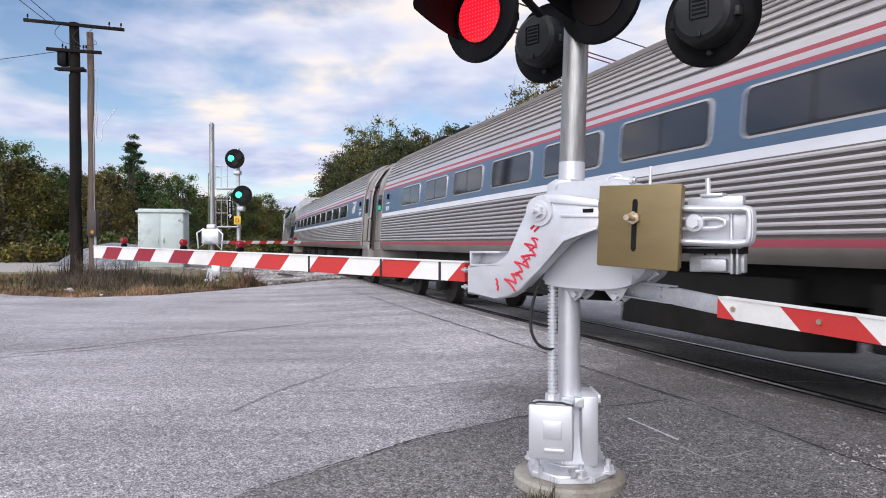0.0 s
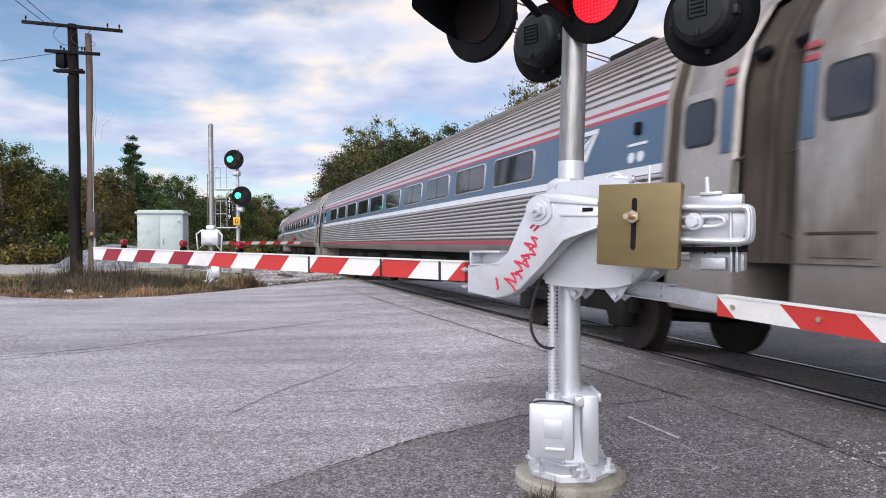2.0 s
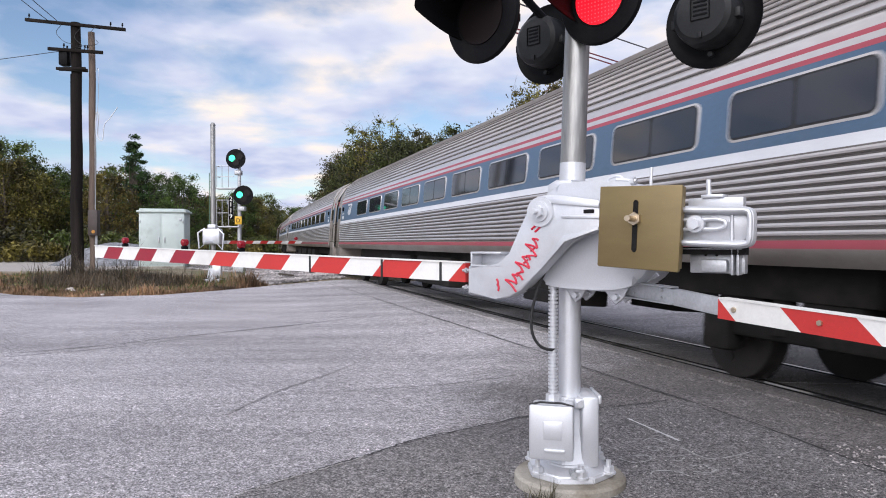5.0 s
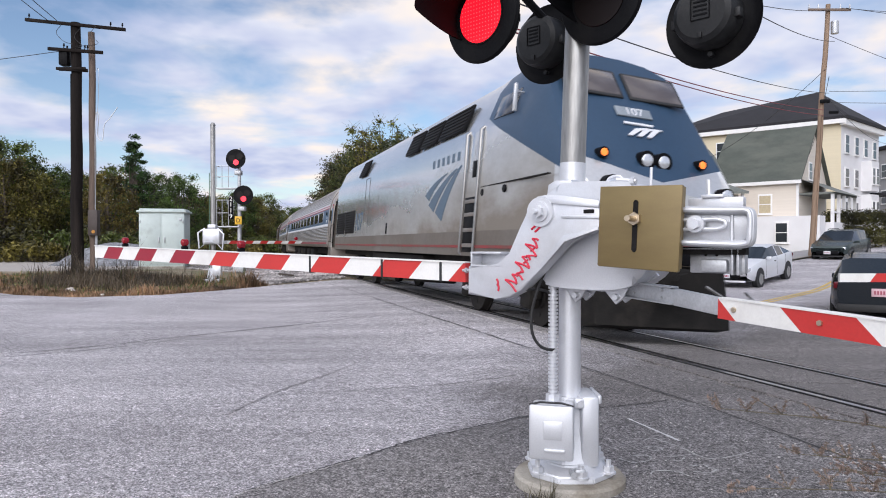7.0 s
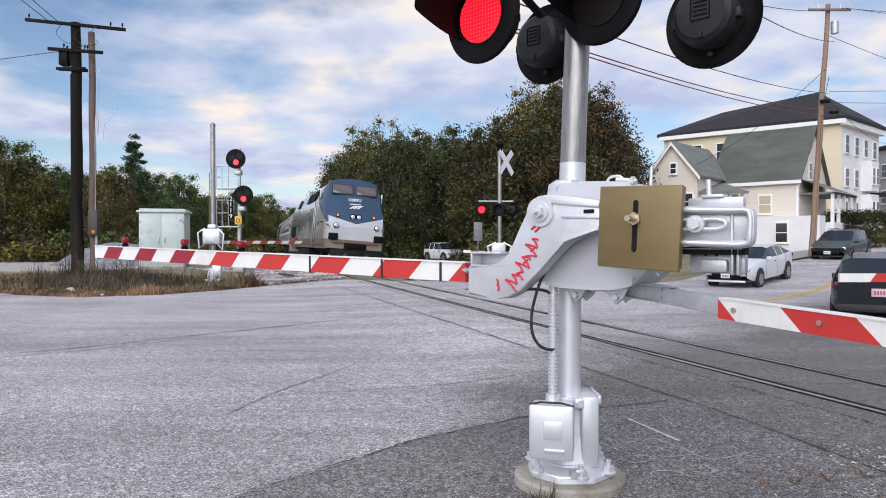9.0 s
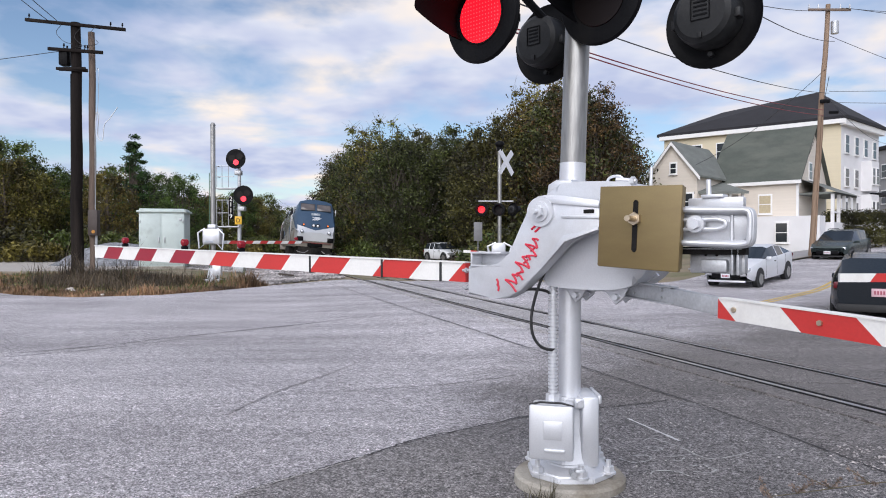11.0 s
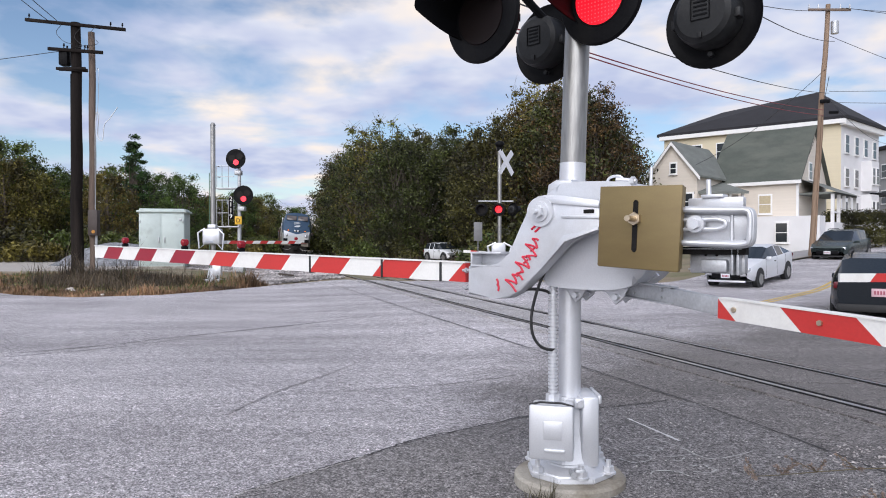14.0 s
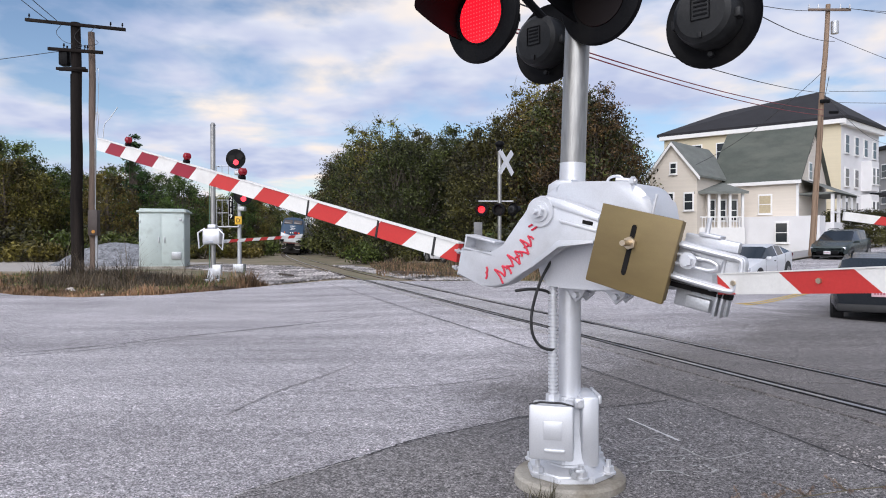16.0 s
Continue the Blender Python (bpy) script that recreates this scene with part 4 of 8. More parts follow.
    for k in range(34):
        z = 0.53 + k * 0.021
        tube(bm, (-0.108, -0.075, z), (-0.108, -0.075, z + 0.012), 0.028, seg=14)
    tube(bm, (-0.108, -0.075, 0.5), (-0.108, -0.075, 1.25), 0.019, seg=12)
    tube(bm, (-0.108, -0.075, 0.5), (-0.108, -0.075, 0.54), 0.042, seg=8)
    part("flexible_conduit", bm, silver_paint, mast, "ribbed silver conduit")
    bm = BM()
    loop = [(-0.125, -0.12, 1.30), (-0.19, -0.13, 1.18), (-0.235, -0.13, 1.02), (-0.235, -0.13, 0.9), (-0.19, -0.12, 0.82), (-0.12, -0.10, 0.795), (-0.10, -0.08, 0.82)]
    polytube(bm, smooth_path(loop, 6), 0.0085, 8)
    polytube(bm, smooth_path([(-0.33, -0.12, 1.13), (-0.24, -0.12, 1.14), (-0.16, -0.1, 1.13), (-0.11, -0.06, 1.10)], 6), 0.0085, 8)
    part("black_cable", bm, black_rubber, mast, "black cable loop")
    # gate machine body behind the cranked bracket
    G = pose(*(GATE_PIVOT - Vector((MAST.x, MAST.y, 0))), 0, 0, ARM_YAW)
    bm = BM()
    hull = [(0.13, -0.22), (0.11, -0.36), (0.02, -0.41), (-0.24, -0.42), (-0.42, -0.40), (-0.53, -0.33), (-0.57, -0.18), (-0.56, 0.02), (-0.50, 0.125), (-0.36, 0.155), (-0.12, 0.165), (0.03, 0.14), (0.10, 0.04), (0.13, -0.10)]
    ring = [Vector((x, 0, z)) for x, z in hull + hull[:2]]
    prism(bm, [(v.x, v.z) for v in smooth_path(ring, 4)[4:-5]], -0.46, -0.10, 0.045, G)
    mc = part("gate_machine", bm, silver_paint, mast, "rounded silver gate machine housing")
    bm = BM()
    prism(bm, [(0.15, -0.16), (0.135, -0.365), (0.03, -0.425), (-0.24, -0.435), (-0.43, -0.415), (-0.55, -0.34), (-0.53, -0.32), (-0.42, -0.39), (-0.24, -0.405), (0.02, -0.395), (0.105, -0.34), (0.12, -0.16)], -0.24, -0.215, 0.0, G)
    part("casting_flange", bm, silver_paint, mc)
    bm = BM()
    prism(bm, [(-0.10, 0.15), (-0.08, 0.185), (0.02, 0.19), (0.07, 0.165), (0.08, 0.10), (-0.10, 0.10)], -0.40, -0.14, 0.02, G)
    part("top_cover", bm, silver_paint, mc)
    for x in (-0.06, -0.30):
        bm = BM()
        prism(bm, [(x + 0.07, -0.40), (x - 0.10, -0.40), (x - 0.06, -0.47), (x - 0.02, -0.50)], -0.22, -0.195, 0.004, G)
        prism(bm, [(x + 0.07, -0.40), (x - 0.10, -0.40), (x - 0.06, -0.47), (x - 0.02, -0.50)], -0.34, -0.315, 0.004, G)
        tube(bm, G @ Vector((x - 0.03, -0.35, -0.46)), G @ Vector((x - 0.03, -0.16, -0.46)), 0.016, seg=8)
        part("mounting_lug", bm, silver_paint, mc)
    bm = BM()
    polytube(bm, smooth_path([G @ Vector(p) for p in ((-0.24, -0.25, 0.15), (-0.26, -0.25, 0.19), (-0.32, -0.25, 0.195), (-0.36, -0.25, 0.15))], 5), 0.008, 8)
    part("lifting_eye", bm, silver_paint, mc)
    bm = BM()
    tube(bm, G @ Vector((-0.36, -0.12, 0.165)), G @ Vector((-0.47, -0.12, 0.15)), 0.014, seg=8)
    tube(bm, G @ Vector((-0.44, -0.12, 0.154)), G @ Vector((-0.46, -0.12, 0.152)), 0.024, seg=6)
    part("cover_bolt", bm, silver_paint, mc)


def smooth_path(pts, n):
    pts = [Vector(p) for p in pts]
    out = []
    for i in range(len(pts) - 1):
        p0, p1, p2, p3 = pts[max(i - 1, 0)], pts[i], pts[i + 1], pts[min(i + 2, len(pts) - 1)]
        for k in range(n):
            t = k / n
            out.append(0.5 * (2 * p1 + (p2 - p0) * t + (2 * p0 - 5 * p1 + 4 * p2 - p3) * t * t + (3 * p1 - p0 - 3 * p2 + p3) * t ** 3))
    out.append(pts[-1])
    return out


build_mast()

# the concrete footing
bm = BM()
for k, (z0, z1, r0, r1) in enumerate(((-0.1, 0.055, 0.325, 0.318), (0.055, 0.07, 0.318, 0.302))):
    tube(bm, (0, 0, z0), (0, 0, z1), r0, r1, 40)
footing = tagged(part("concrete_footing", bm, concrete), "round weathered concrete footing under the signal mast", "footing")
footing.location = (MAST.x, MAST.y, 0)


def build_gate():
    """The cranked bracket, arm and counterweight that turn together on the shaft: x to the tip, y to the viewer."""
    g = thing("crossing_gate_arm", GATE_FRAME, "red and white striped gate arm on silver cranked bracket", "crossing gate")
    out = [(0.495, -0.305), (0.497, -0.47), (0.30, -0.487), (0.22, -0.48), (0.126, -0.432), (0.01, -0.316), (-0.122, -0.165), (-0.20, -0.12), (-0.344, -0.105), (-0.344, 0.051),
           (-0.121, 0.084), (-0.035, 0.094), (0.03, 0.085), (0.075, 0.045), (0.127, -0.072), (0.205, -0.225), (0.235, -0.27), (0.275, -0.298)]
    bm = BM()
    prism(bm, out, -0.06, 0.045, 0.014)
    br = part("cranked_bracket", bm, silver_paint, g, "cast bracket painted silver")
    bm = BM()
    prism(bm, [(-0.02, 0.075), (-0.12, 0.064), (-0.344, 0.034), (-0.344, 0.012), (-0.12, 0.038), (-0.02, 0.05)], 0.044, 0.056, 0.004)
    prism(bm, [(-0.12, -0.02), (-0.344, -0.03), (-0.344, -0.045), (-0.13, -0.036)], 0.044, 0.054, 0.004)
    prism(bm, [(0.0, -0.285), (-0.14, -0.13), (-0.344, -0.085), (-0.344, -0.105), (-0.15, -0.155), (-0.01, -0.315)], 0.044, 0.06, 0.005)
    part("rib", bm, silver_paint, br)
    bm = BM()
    tube(bm, (0, 0.03, 0), (0, 0.06, 0), 0.086, 0.08, 32)
    tube(bm, (0, 0.055, 0), (0, 0.072, 0), 0.058, 0.054, 28)
    tube(bm, (0, 0.07, 0), (0, 0.10, 0), 0.036, 0.036, 6)
    tube(bm, (0, 0.09, 0), (0, 0.135, 0), 0.016, 0.014, 12)
    part("shaft_nut", bm, silver_paint, br)
    bm = BM()
    box(bm, (-0.285, 0.047, -0.005), (0.06, 0.006, 0.02), 0.002)
    part("slot", bm, black_gap, br)
    bm = BM()
    for z in (-0.30, -0.225):
        box(bm, (0.37, -0.01, z), (0.215, 0.11, 0.012), 0.003)
    box(bm, (0.37, -0.06, -0.262), (0.215, 0.01, 0.085), 0.003)
    box(bm, (0.47, -0.01, -0.262), (0.012, 0.11, 0.075), 0.003)
    part("root_channel", bm, silver_paint, g)
    for z in (-0.33, -0.43):
        bm = BM()
        tube(bm, (0.47, 0.035, z), (0.54, 0.035, z), 0.008, seg=8)
        tube(bm, (0.505, 0.035, z), (0.52, 0.035, z), 0.016, seg=6)
        part("root_bolt", bm, grey_metal, g)
    # the arm
    x0, x1 = 0.53, 5.377
    def mid(x):
        return -0.3445 + (x - x0) / (x1 - x0) * (0.083)
    def half(x):
        return 0.0565 + 0.003 * (x - x0) / (x1 - x0)
    n, k, a = 0, 0, x0
    edges = [x0, 0.603] + [0.603 + 0.3235 * i for i in range(1, 15)] + [x1]
    sl = -0.115
    for k, (a, b) in enumerate(zip(edges, edges[1:])):
        red = k % 2 == 0
        pts = []
        for x, top in ((a, 0), (b, 0), (b, 1), (a, 1)):
            xx = x + (sl / 2 if top else -sl / 2) if x0 < x < x1 else x
            xx = min(max(xx, x0), x1)
            pts.append((xx, mid(xx) + (half(xx) if top else -half(xx))))
        if k == 0:
            pts = [p for i, p in enumerate(pts) if i != 1] if abs(pts[0][0] - pts[1][0]) < 1e-3 else pts
        bm = BM()
        prism(bm, pts, -0.022, 0.022)
        part("red_band" if red else "white_band", bm, (red_sheet if b < 3.3 else dark_red_sheet) if red else white_sheet, g)
    for x in (0.72, 1.219, 1.942):
        bm = BM()
        box(bm, (x, 0, mid(x)), (0.018, 0.052, 2 * half(x) + 0.012), 0.002)
        part("arm_joint", bm, black_rubber, g, "dark arm joint")
    bm = BM()
    prism(bm, [(x0, mid(x0) + half(x0)), (x1, mid(x1) + half(x1)), (x1, mid(x1) + half(x1) + 0.008), (x0, mid(x0) + half(x0) + 0.008)], -0.03, 0.03)
    part("top_flange", bm, white_sheet, g)
    for x in (4.763, 3.671, 2.82):
        z = mid(x) + half(x)
        bm = BM()
        box(bm, (x, 0, z + 0.02), (0.045, 0.05, 0.035), 0.008)
        lamp = part("arm_lamp", bm, black_paint, g)
        bm = BM()
        tube(bm, (x, -0.02, z + 0.068), (x, 0.02, z + 0.068), 0.031, 0.031, 18)
        ball(bm, (x, 0.018, z + 0.068), 0.028, 14, (1, 0.6, 1))
        ball(bm, (x, -0.018, z + 0.068), 0.028, 14, (1, 0.6, 1))
        part("lens", bm, red_lens, lamp, "red arm lamp lens")
    # marker scrawl on the bracket, as bars
    bm = BM()
    dirx, dirz = Vector((-0.55, 0, 0.83)), Vector((-0.80, 0, -0.50))
    base = Vector((0.205, 0.047, -0.425))
    def stroke(a, b, r=0.0075):
        polytube(bm, smooth_path([base + dirx * p + dirz * q for p, q in (a, ((a[0] + b[0]) / 2 + 0.006, (a[1] + b[1]) / 2 + 0.004), b)], 4), r, 6)
    for k in range(8):                    # a run of joined up and down strokes
        lean = 0.012 * math.sin(k * 2.1)
        a0, b0, c0 = (0.012 + 0.040 * k, 0.050 - 0.022 * (k % 2)), (0.030 + 0.040 * k + lean, -0.052 + 0.022 * (k % 3)), (0.052 + 0.040 * k, 0.050 - 0.022 * ((k + 1) % 2))
        stroke(a0, b0, 0.0058)
        stroke(b0, ((b0[0] + c0[0]) / 2 + 0.006, (b0[1] + c0[1]) / 2) if k % 3 == 1 else c0, 0.0058)
        if k in (2, 4, 6):
            stroke((a0[0] + 0.004, 0.0), (c0[0] - 0.004, 0.012), 0.0055)
    for k in range(2):
        stroke((0.36, -0.065 + 0.028 * k), (0.40, -0.055 + 0.028 * k), 0.006)
        stroke((-0.03 - 0.022 * k, -0.075 + 0.02 * k), (0.0 - 0.022 * k, -0.105 + 0.02 * k), 0.006)
    part("marker_scrawl", bm, red_paint, br, "red marker pen strokes")
    # olive counterweight plate with its slot and stud
    pl = [(-0.354, 0.112), (-0.758, 0.100), (-0.764, 0.094), (-0.744, -0.298), (-0.738, -0.304), (-0.344, -0.283), (-0.338, -0.276)]
    bm = BM()
    prism(bm, [(x * 1.0 - 0.032, z) for x, z in pl], 0.095, 0.125, 0.005)
    plate = part("counterweight_plate", bm, gold_plate, g, "olive drab steel counterweight plate")
    bm = BM()
    prism(bm, [(-0.387, 0.105), (-0.787, 0.093), (-0.767, -0.29), (-0.379, -0.27)], 0.05, 0.092, 0.004)
    part("inner_plate", bm, gold_plate, plate)
    bm = BM()
    prism(bm, [(-0.560, 0.028), (-0.567, 0.038), (-0.578, 0.038), (-0.585, 0.028), (-0.575, -0.20), (-0.568, -0.212), (-0.558, -0.212), (-0.55, -0.2)], 0.123, 0.128)
    part("slot", bm, black_gap, plate, "dark adjusting slot")
    bm = BM()
    tube(bm, (-0.568, 0.12, -0.052), (-0.568, 0.145, -0.052), 0.032, seg=6)
    tube(bm, (-0.568, 0.14, -0.052), (-0.568, 0.22, -0.052), 0.0145, seg=12)
    part("stud", bm, brass, plate, "brass coloured threaded stud and nut")
    # frame of the counterweight arm behind the plate
    bm = BM()
    prism(bm, [(-0.33, 0.03), (-1.02, -0.02), (-1.06, -0.05), (-1.055, -0.14), (-1.02, -0.168), (-0.33, -0.15)], -0.01, 0.02, 0.01)
    fr = part("counterweight_arm", bm, silver_paint, g)
    bm = BM()
    rim = smooth_path([(-0.66, 0.04, -0.008), (-0.98, 0.04, -0.022), (-1.05, 0.04, -0.024), (-1.070, 0.04, -0.040), (-1.072, 0.04, -0.10), (-1.068, 0.04, -0.155), (-1.048, 0.04, -0.172), (-0.97, 0.04, -0.174), (-0.66, 0.04, -0.160)], 5)
    for y, r in ((0.015, 0.016), (0.045, 0.018), (0.07, 0.012)):
        polytube(bm, [(v.x, y, v.z) for v in rim], r, 8)
    part("frame_flange", bm, silver_paint, fr, "rounded raised rim of the counterweight tray")
    bm = BM()
    box(bm, (-0.84, -0.015, -0.204), (0.40, 0.05, 0.036), 0.0)
    part("dark_slit", bm, black_gap, fr)
    bm = BM()
    tube(bm, (-0.985, 0.03, -0.03), (-0.985, 0.03, -0.165), 0.008, seg=8)
    part("pin", bm, silver_paint, fr)
    bm = BM()
    for z in (-0.06, -0.105):
        polytube(bm, [(-0.72, 0.055, z), (-0.93, 0.055, z)], 0.010, 8)
    polytube(bm, smooth_path([(-0.93, 0.055, -0.06), (-0.96, 0.055, -0.07), (-0.965, 0.055, -0.0825), (-0.96, 0.055, -0.095), (-0.93, 0.055, -0.105)], 4), 0.010, 8)
    part("slide_slot", bm, silver_paint, fr)
    bm = BM()
    tube(bm, (-0.835, 0.045, -0.08), (-0.835, 0.075, -0.08), 0.04, seg=20)
    tube(bm, (-0.835, 0.075, -0.08), (-0.835, 0.10, -0.08), 0.026, seg=6)
    part("slide_bolt", bm, silver_paint, fr)
    bm = BM()
    box(bm, (-0.90, -0.03, 0.018), (0.25, 0.05, 0.05), 0.006)
    box(bm, (-0.89, -0.03, 0.05), (0.10, 0.08, 0.015), 0.003)
    tube(bm, (-0.865, -0.03, 0.045), (-0.862, -0.03, 0.13), 0.012, seg=8)
    part("adjuster", bm, silver_paint, fr)
    bm = BM()
    tube(bm, (-0.605, 0.03, 0.05), (-0.61, 0.03, 0.20), 0.008, seg=8)
    part("stop_rod", bm, silver_paint, fr)
    bm = BM()
    box(bm, (-0.90, -0.06, -0.255), (0.25, 0.05, 0.11), 0.006)
    box(bm, (-0.895, -0.03, -0.275), (0.12, 0.06, 0.06), 0.01)
    box(bm, (-0.89, -0.02, -0.195), (0.27, 0.06, 0.012), 0.003)
    for x in (-0.98, -1.005):
        box(bm, (x, -0.02, -0.255), (0.012, 0.06, 0.12), 0.003)
    part("lower_weight", bm, grey_metal, fr, "grey metal lower counterweight")
    bm = BM()
    box(bm, (-0.78, -0.03, -0.205), (0.12, 0.03, 0.025), 0.003)
    for x in (-0.85, -0.90):
        tube(bm, (x, -0.034, -0.225), (x, -0.03, -0.225), 0.006, seg=8)
    part("dark_gap", bm, black_gap, fr)
    return g


GATE = build_gate()

# the second arm, over the footway, swings from the back of the machine
SIDE_PIVOT = Vector((0.99, 3.70, 1.10))
SIDE_FRAME = pose(*SIDE_PIVOT, 0, 0, math.degrees(math.atan2(-0.90, 0.435))) @ pose(0.66, 0, 0, 0, 2.1, 0) @ pose(-0.66, 0, 0)   # it droops a little towards the tip


def build_side_arm():
    g = thing("sidewalk_gate_arm", SIDE_FRAME, "short red and white sidewalk gate arm with aluminium root", "crossing gate")
    bm = BM()
    prism(bm, [(-0.06, 0.0), (0.69, -0.034), (0.69, 0.046), (-0.06, 0.085)], -0.02, 0.02, 0.004)
    part("root_channel", bm, grey_metal, g, "bare aluminium channel")
    bm = BM()
    for z in (0.0, 0.082):
        box(bm, (0.16, -0.02, z - 0.012), (0.45, 0.06, 0.006), 0.002)
    part("channel_flange", bm, grey_metal, g)
    bm = BM()
    tube(bm, (0, -0.03, 0.04), (0, 0.06, 0.04), 0.036, seg=20)
    part("hub", bm, silver_paint, g)
    for x, z in ((0.1, 0.058), (0.3, 0.05), (0.3, 0.01), (0.1, 0.015)):
        bm = BM()
        tube(bm, (x, -0.03, z), (x, -0.022, z), 0.008, seg=6)
        part("rivet", bm, grey_metal, g)
    edges = [0.66, 0.71, 1.03, 1.35, 1.67, 1.99, 2.31]
    for k, (a, b) in enumerate(zip(edges, edges[1:])):
        sl = 0.10
        pts = []
        for x, top in ((a, 0), (b, 0), (b, 1), (a, 1)):
            xx = x + (-sl / 2 if top else sl / 2) if edges[0] < x < edges[-1] else x
            pts.append((max(xx, edges[0]), 0.045 if top else -0.045))
        if abs(pts[2][0] - pts[3][0]) < 1e-3:
            pts = pts[:3]
        bm = BM()
        prism(bm, pts, -0.024, 0.024)
        part("red_band" if k % 2 == 0 else "white_band", bm, red_sheet if k % 2 == 0 else white_sheet, g)
    bm = BM()
    box(bm, (1.485, 0, 0.0485), (1.64, 0.056, 0.006), 0.0)
    part("top_flange", bm, white_sheet, g)
    for x in (0.75, 1.16, 1.8):
        bm = BM()
        for sd in (1, -1):
            tube(bm, (x, sd * 0.022, 0.005), (x, sd * 0.034, 0.005), 0.012, seg=6)
        part("arm_bolt", bm, brass, g)
    return g


SIDE_ARM = build_side_arm()


# ---- flashing lamps on the mast ----
def flasher(m, label, lens_material=None, size=1.0, parent=None, arc=(28, 218)):
    """A round crossing lamp that faces its own -y, with a background disc, hood and housing."""
    r = 0.254 * size
    f = new("flasher")
    f.matrix_basis = m
    bm = BM()
    n = 44
    prof = [(0.155, 0.0), (0.20, -0.006), (0.245, 0.0), (0.254, 0.014), (0.254, 0.022), (0.245, 0.014), (0.20, 0.006), (0.155, 0.012)]
    rings = [[bm.verts.new((a * size * math.cos(2 * math.pi * k / n), y * size, a * size * math.sin(2 * math.pi * k / n))) for k in range(n)] for a, y in prof]
    for a, b in zip(rings, rings[1:] + rings[:1]):
        for k in range(n):
            bm.faces.new((a[k], a[(k + 1) % n], b[(k + 1) % n], b[k])).smooth = True
    part("background_disc", bm, black_paint, f)
    bm = BM()
    prof = [(0.158, 0.0), (0.164, 0.03), (0.160, 0.12), (0.150, 0.155), (0.125, 0.172), (0.0, 0.176)]
    rings = [[bm.verts.new((max(a, 0.001) * size * math.cos(2 * math.pi * k / n), y * size, max(a, 0.001) * size * math.sin(2 * math.pi * k / n))) for k in range(n)] for a, y in prof]
    for a, b in zip(rings, rings[1:]):
        for k in range(n):
            bm.faces.new((a[k], a[(k + 1) % n], b[(k + 1) % n], b[k])).smooth = True
    hs = part("housing", bm, black_housing, f, "dark grey lamp housing")
    bm = BM()
    box(bm, (0, 0.175 * size, -0.115 * size), (0.02 * size, 0.02, 0.03 * size), 0.003)
    part("latch", bm, black_housing, hs)
    for x in (-0.165, 0.165):
        bm = BM()
        box(bm, (x * size, 0.10 * size, -0.02), (0.03 * size, 0.05 * size, 0.045 * size), 0.004)
        part("hinge_lug", bm, black_housing, hs)
    bm = BM()
    tube(bm, (0, 0.02, -0.185 * size), (0, 0.05, -0.185 * size), 0.014 * size, seg=8)
    part("drain_bolt", bm, black_housing, hs)
    bm = BM()
    for k in range(4):
        box(bm, (0, 0.178 * size, (0.055 - k * 0.022) * size), (0.07 * size, 0.004, 0.008 * size))
    for z in (0.075, -0.035):
        box(bm, (0, 0.178 * size, z * size), (0.095 * size, 0.006, 0.004 * size))
    for x in (-0.0475, 0.0475):
        box(bm, (x * size, 0.178 * size, 0.02 * size), (0.004 * size, 0.006, 0.11 * size))
    part("cast_label_bar", bm, black_paint, hs)
    bm = BM()
    ring = []
    for y, top in ((0.0, 0.175), (-0.34, 0.168)):
        row = []
        for k in range(33):
            deg = arc[0] + (arc[1] - arc[0]) * k / 32
            reach = min(max((deg - arc[0] + 8) / 45, 0), 1) * min(max((arc[1] + 8 - deg) / 45, 0), 1)
            row.append((math.radians(deg), y * (0.12 + 0.88 * reach), top))
        ring.append(row)
    for rr in (1.0, 0.975):
        rows = [[bm.verts.new((q * rr * size * math.cos(a), y * size, q * rr * size * math.sin(a))) for a, y, q in row] for row in ring]
        for k in range(32):
            bm.faces.new((rows[0][k], rows[0][k + 1], rows[1][k + 1], rows[1][k])).smooth = True
    part("hood", bm, black_paint, f)
    bm = BM()
    tube(bm, (0, 0.0, 0), (0, 0.004, 0), 0.152 * size, seg=32)
    lens = part("lens", bm, lens_material or red_dark, f)
    lens.location = (0, 0.03, 0)
    if parent:
        f.parent = parent
    return f, lens


black_housing = mat("lamp_housing_grey", (0.012, 0.0125, 0.0135), 0.5, 0.05, 10, 0.25, 0.15, 60, dirt=(0.035, 0.035, 0.035), dirt_at=0.6, spec=0.3)
ROAD_YAW = math.degrees(math.atan2(0.72, 0.69)) - 90


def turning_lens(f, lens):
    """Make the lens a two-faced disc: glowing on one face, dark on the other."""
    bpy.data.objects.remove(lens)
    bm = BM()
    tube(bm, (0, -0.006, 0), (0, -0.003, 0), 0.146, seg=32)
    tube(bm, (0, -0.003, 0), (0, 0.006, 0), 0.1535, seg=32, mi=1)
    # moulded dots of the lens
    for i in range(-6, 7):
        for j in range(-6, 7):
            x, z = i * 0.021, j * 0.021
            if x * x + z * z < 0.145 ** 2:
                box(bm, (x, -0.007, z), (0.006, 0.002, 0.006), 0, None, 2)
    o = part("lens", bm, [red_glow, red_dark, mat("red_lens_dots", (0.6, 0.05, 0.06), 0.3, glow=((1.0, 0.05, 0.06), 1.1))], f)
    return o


def mast_local(x, y, z, yaw):
    return pose(x - MAST.x, y - MAST.y, z, 0, 0, yaw)


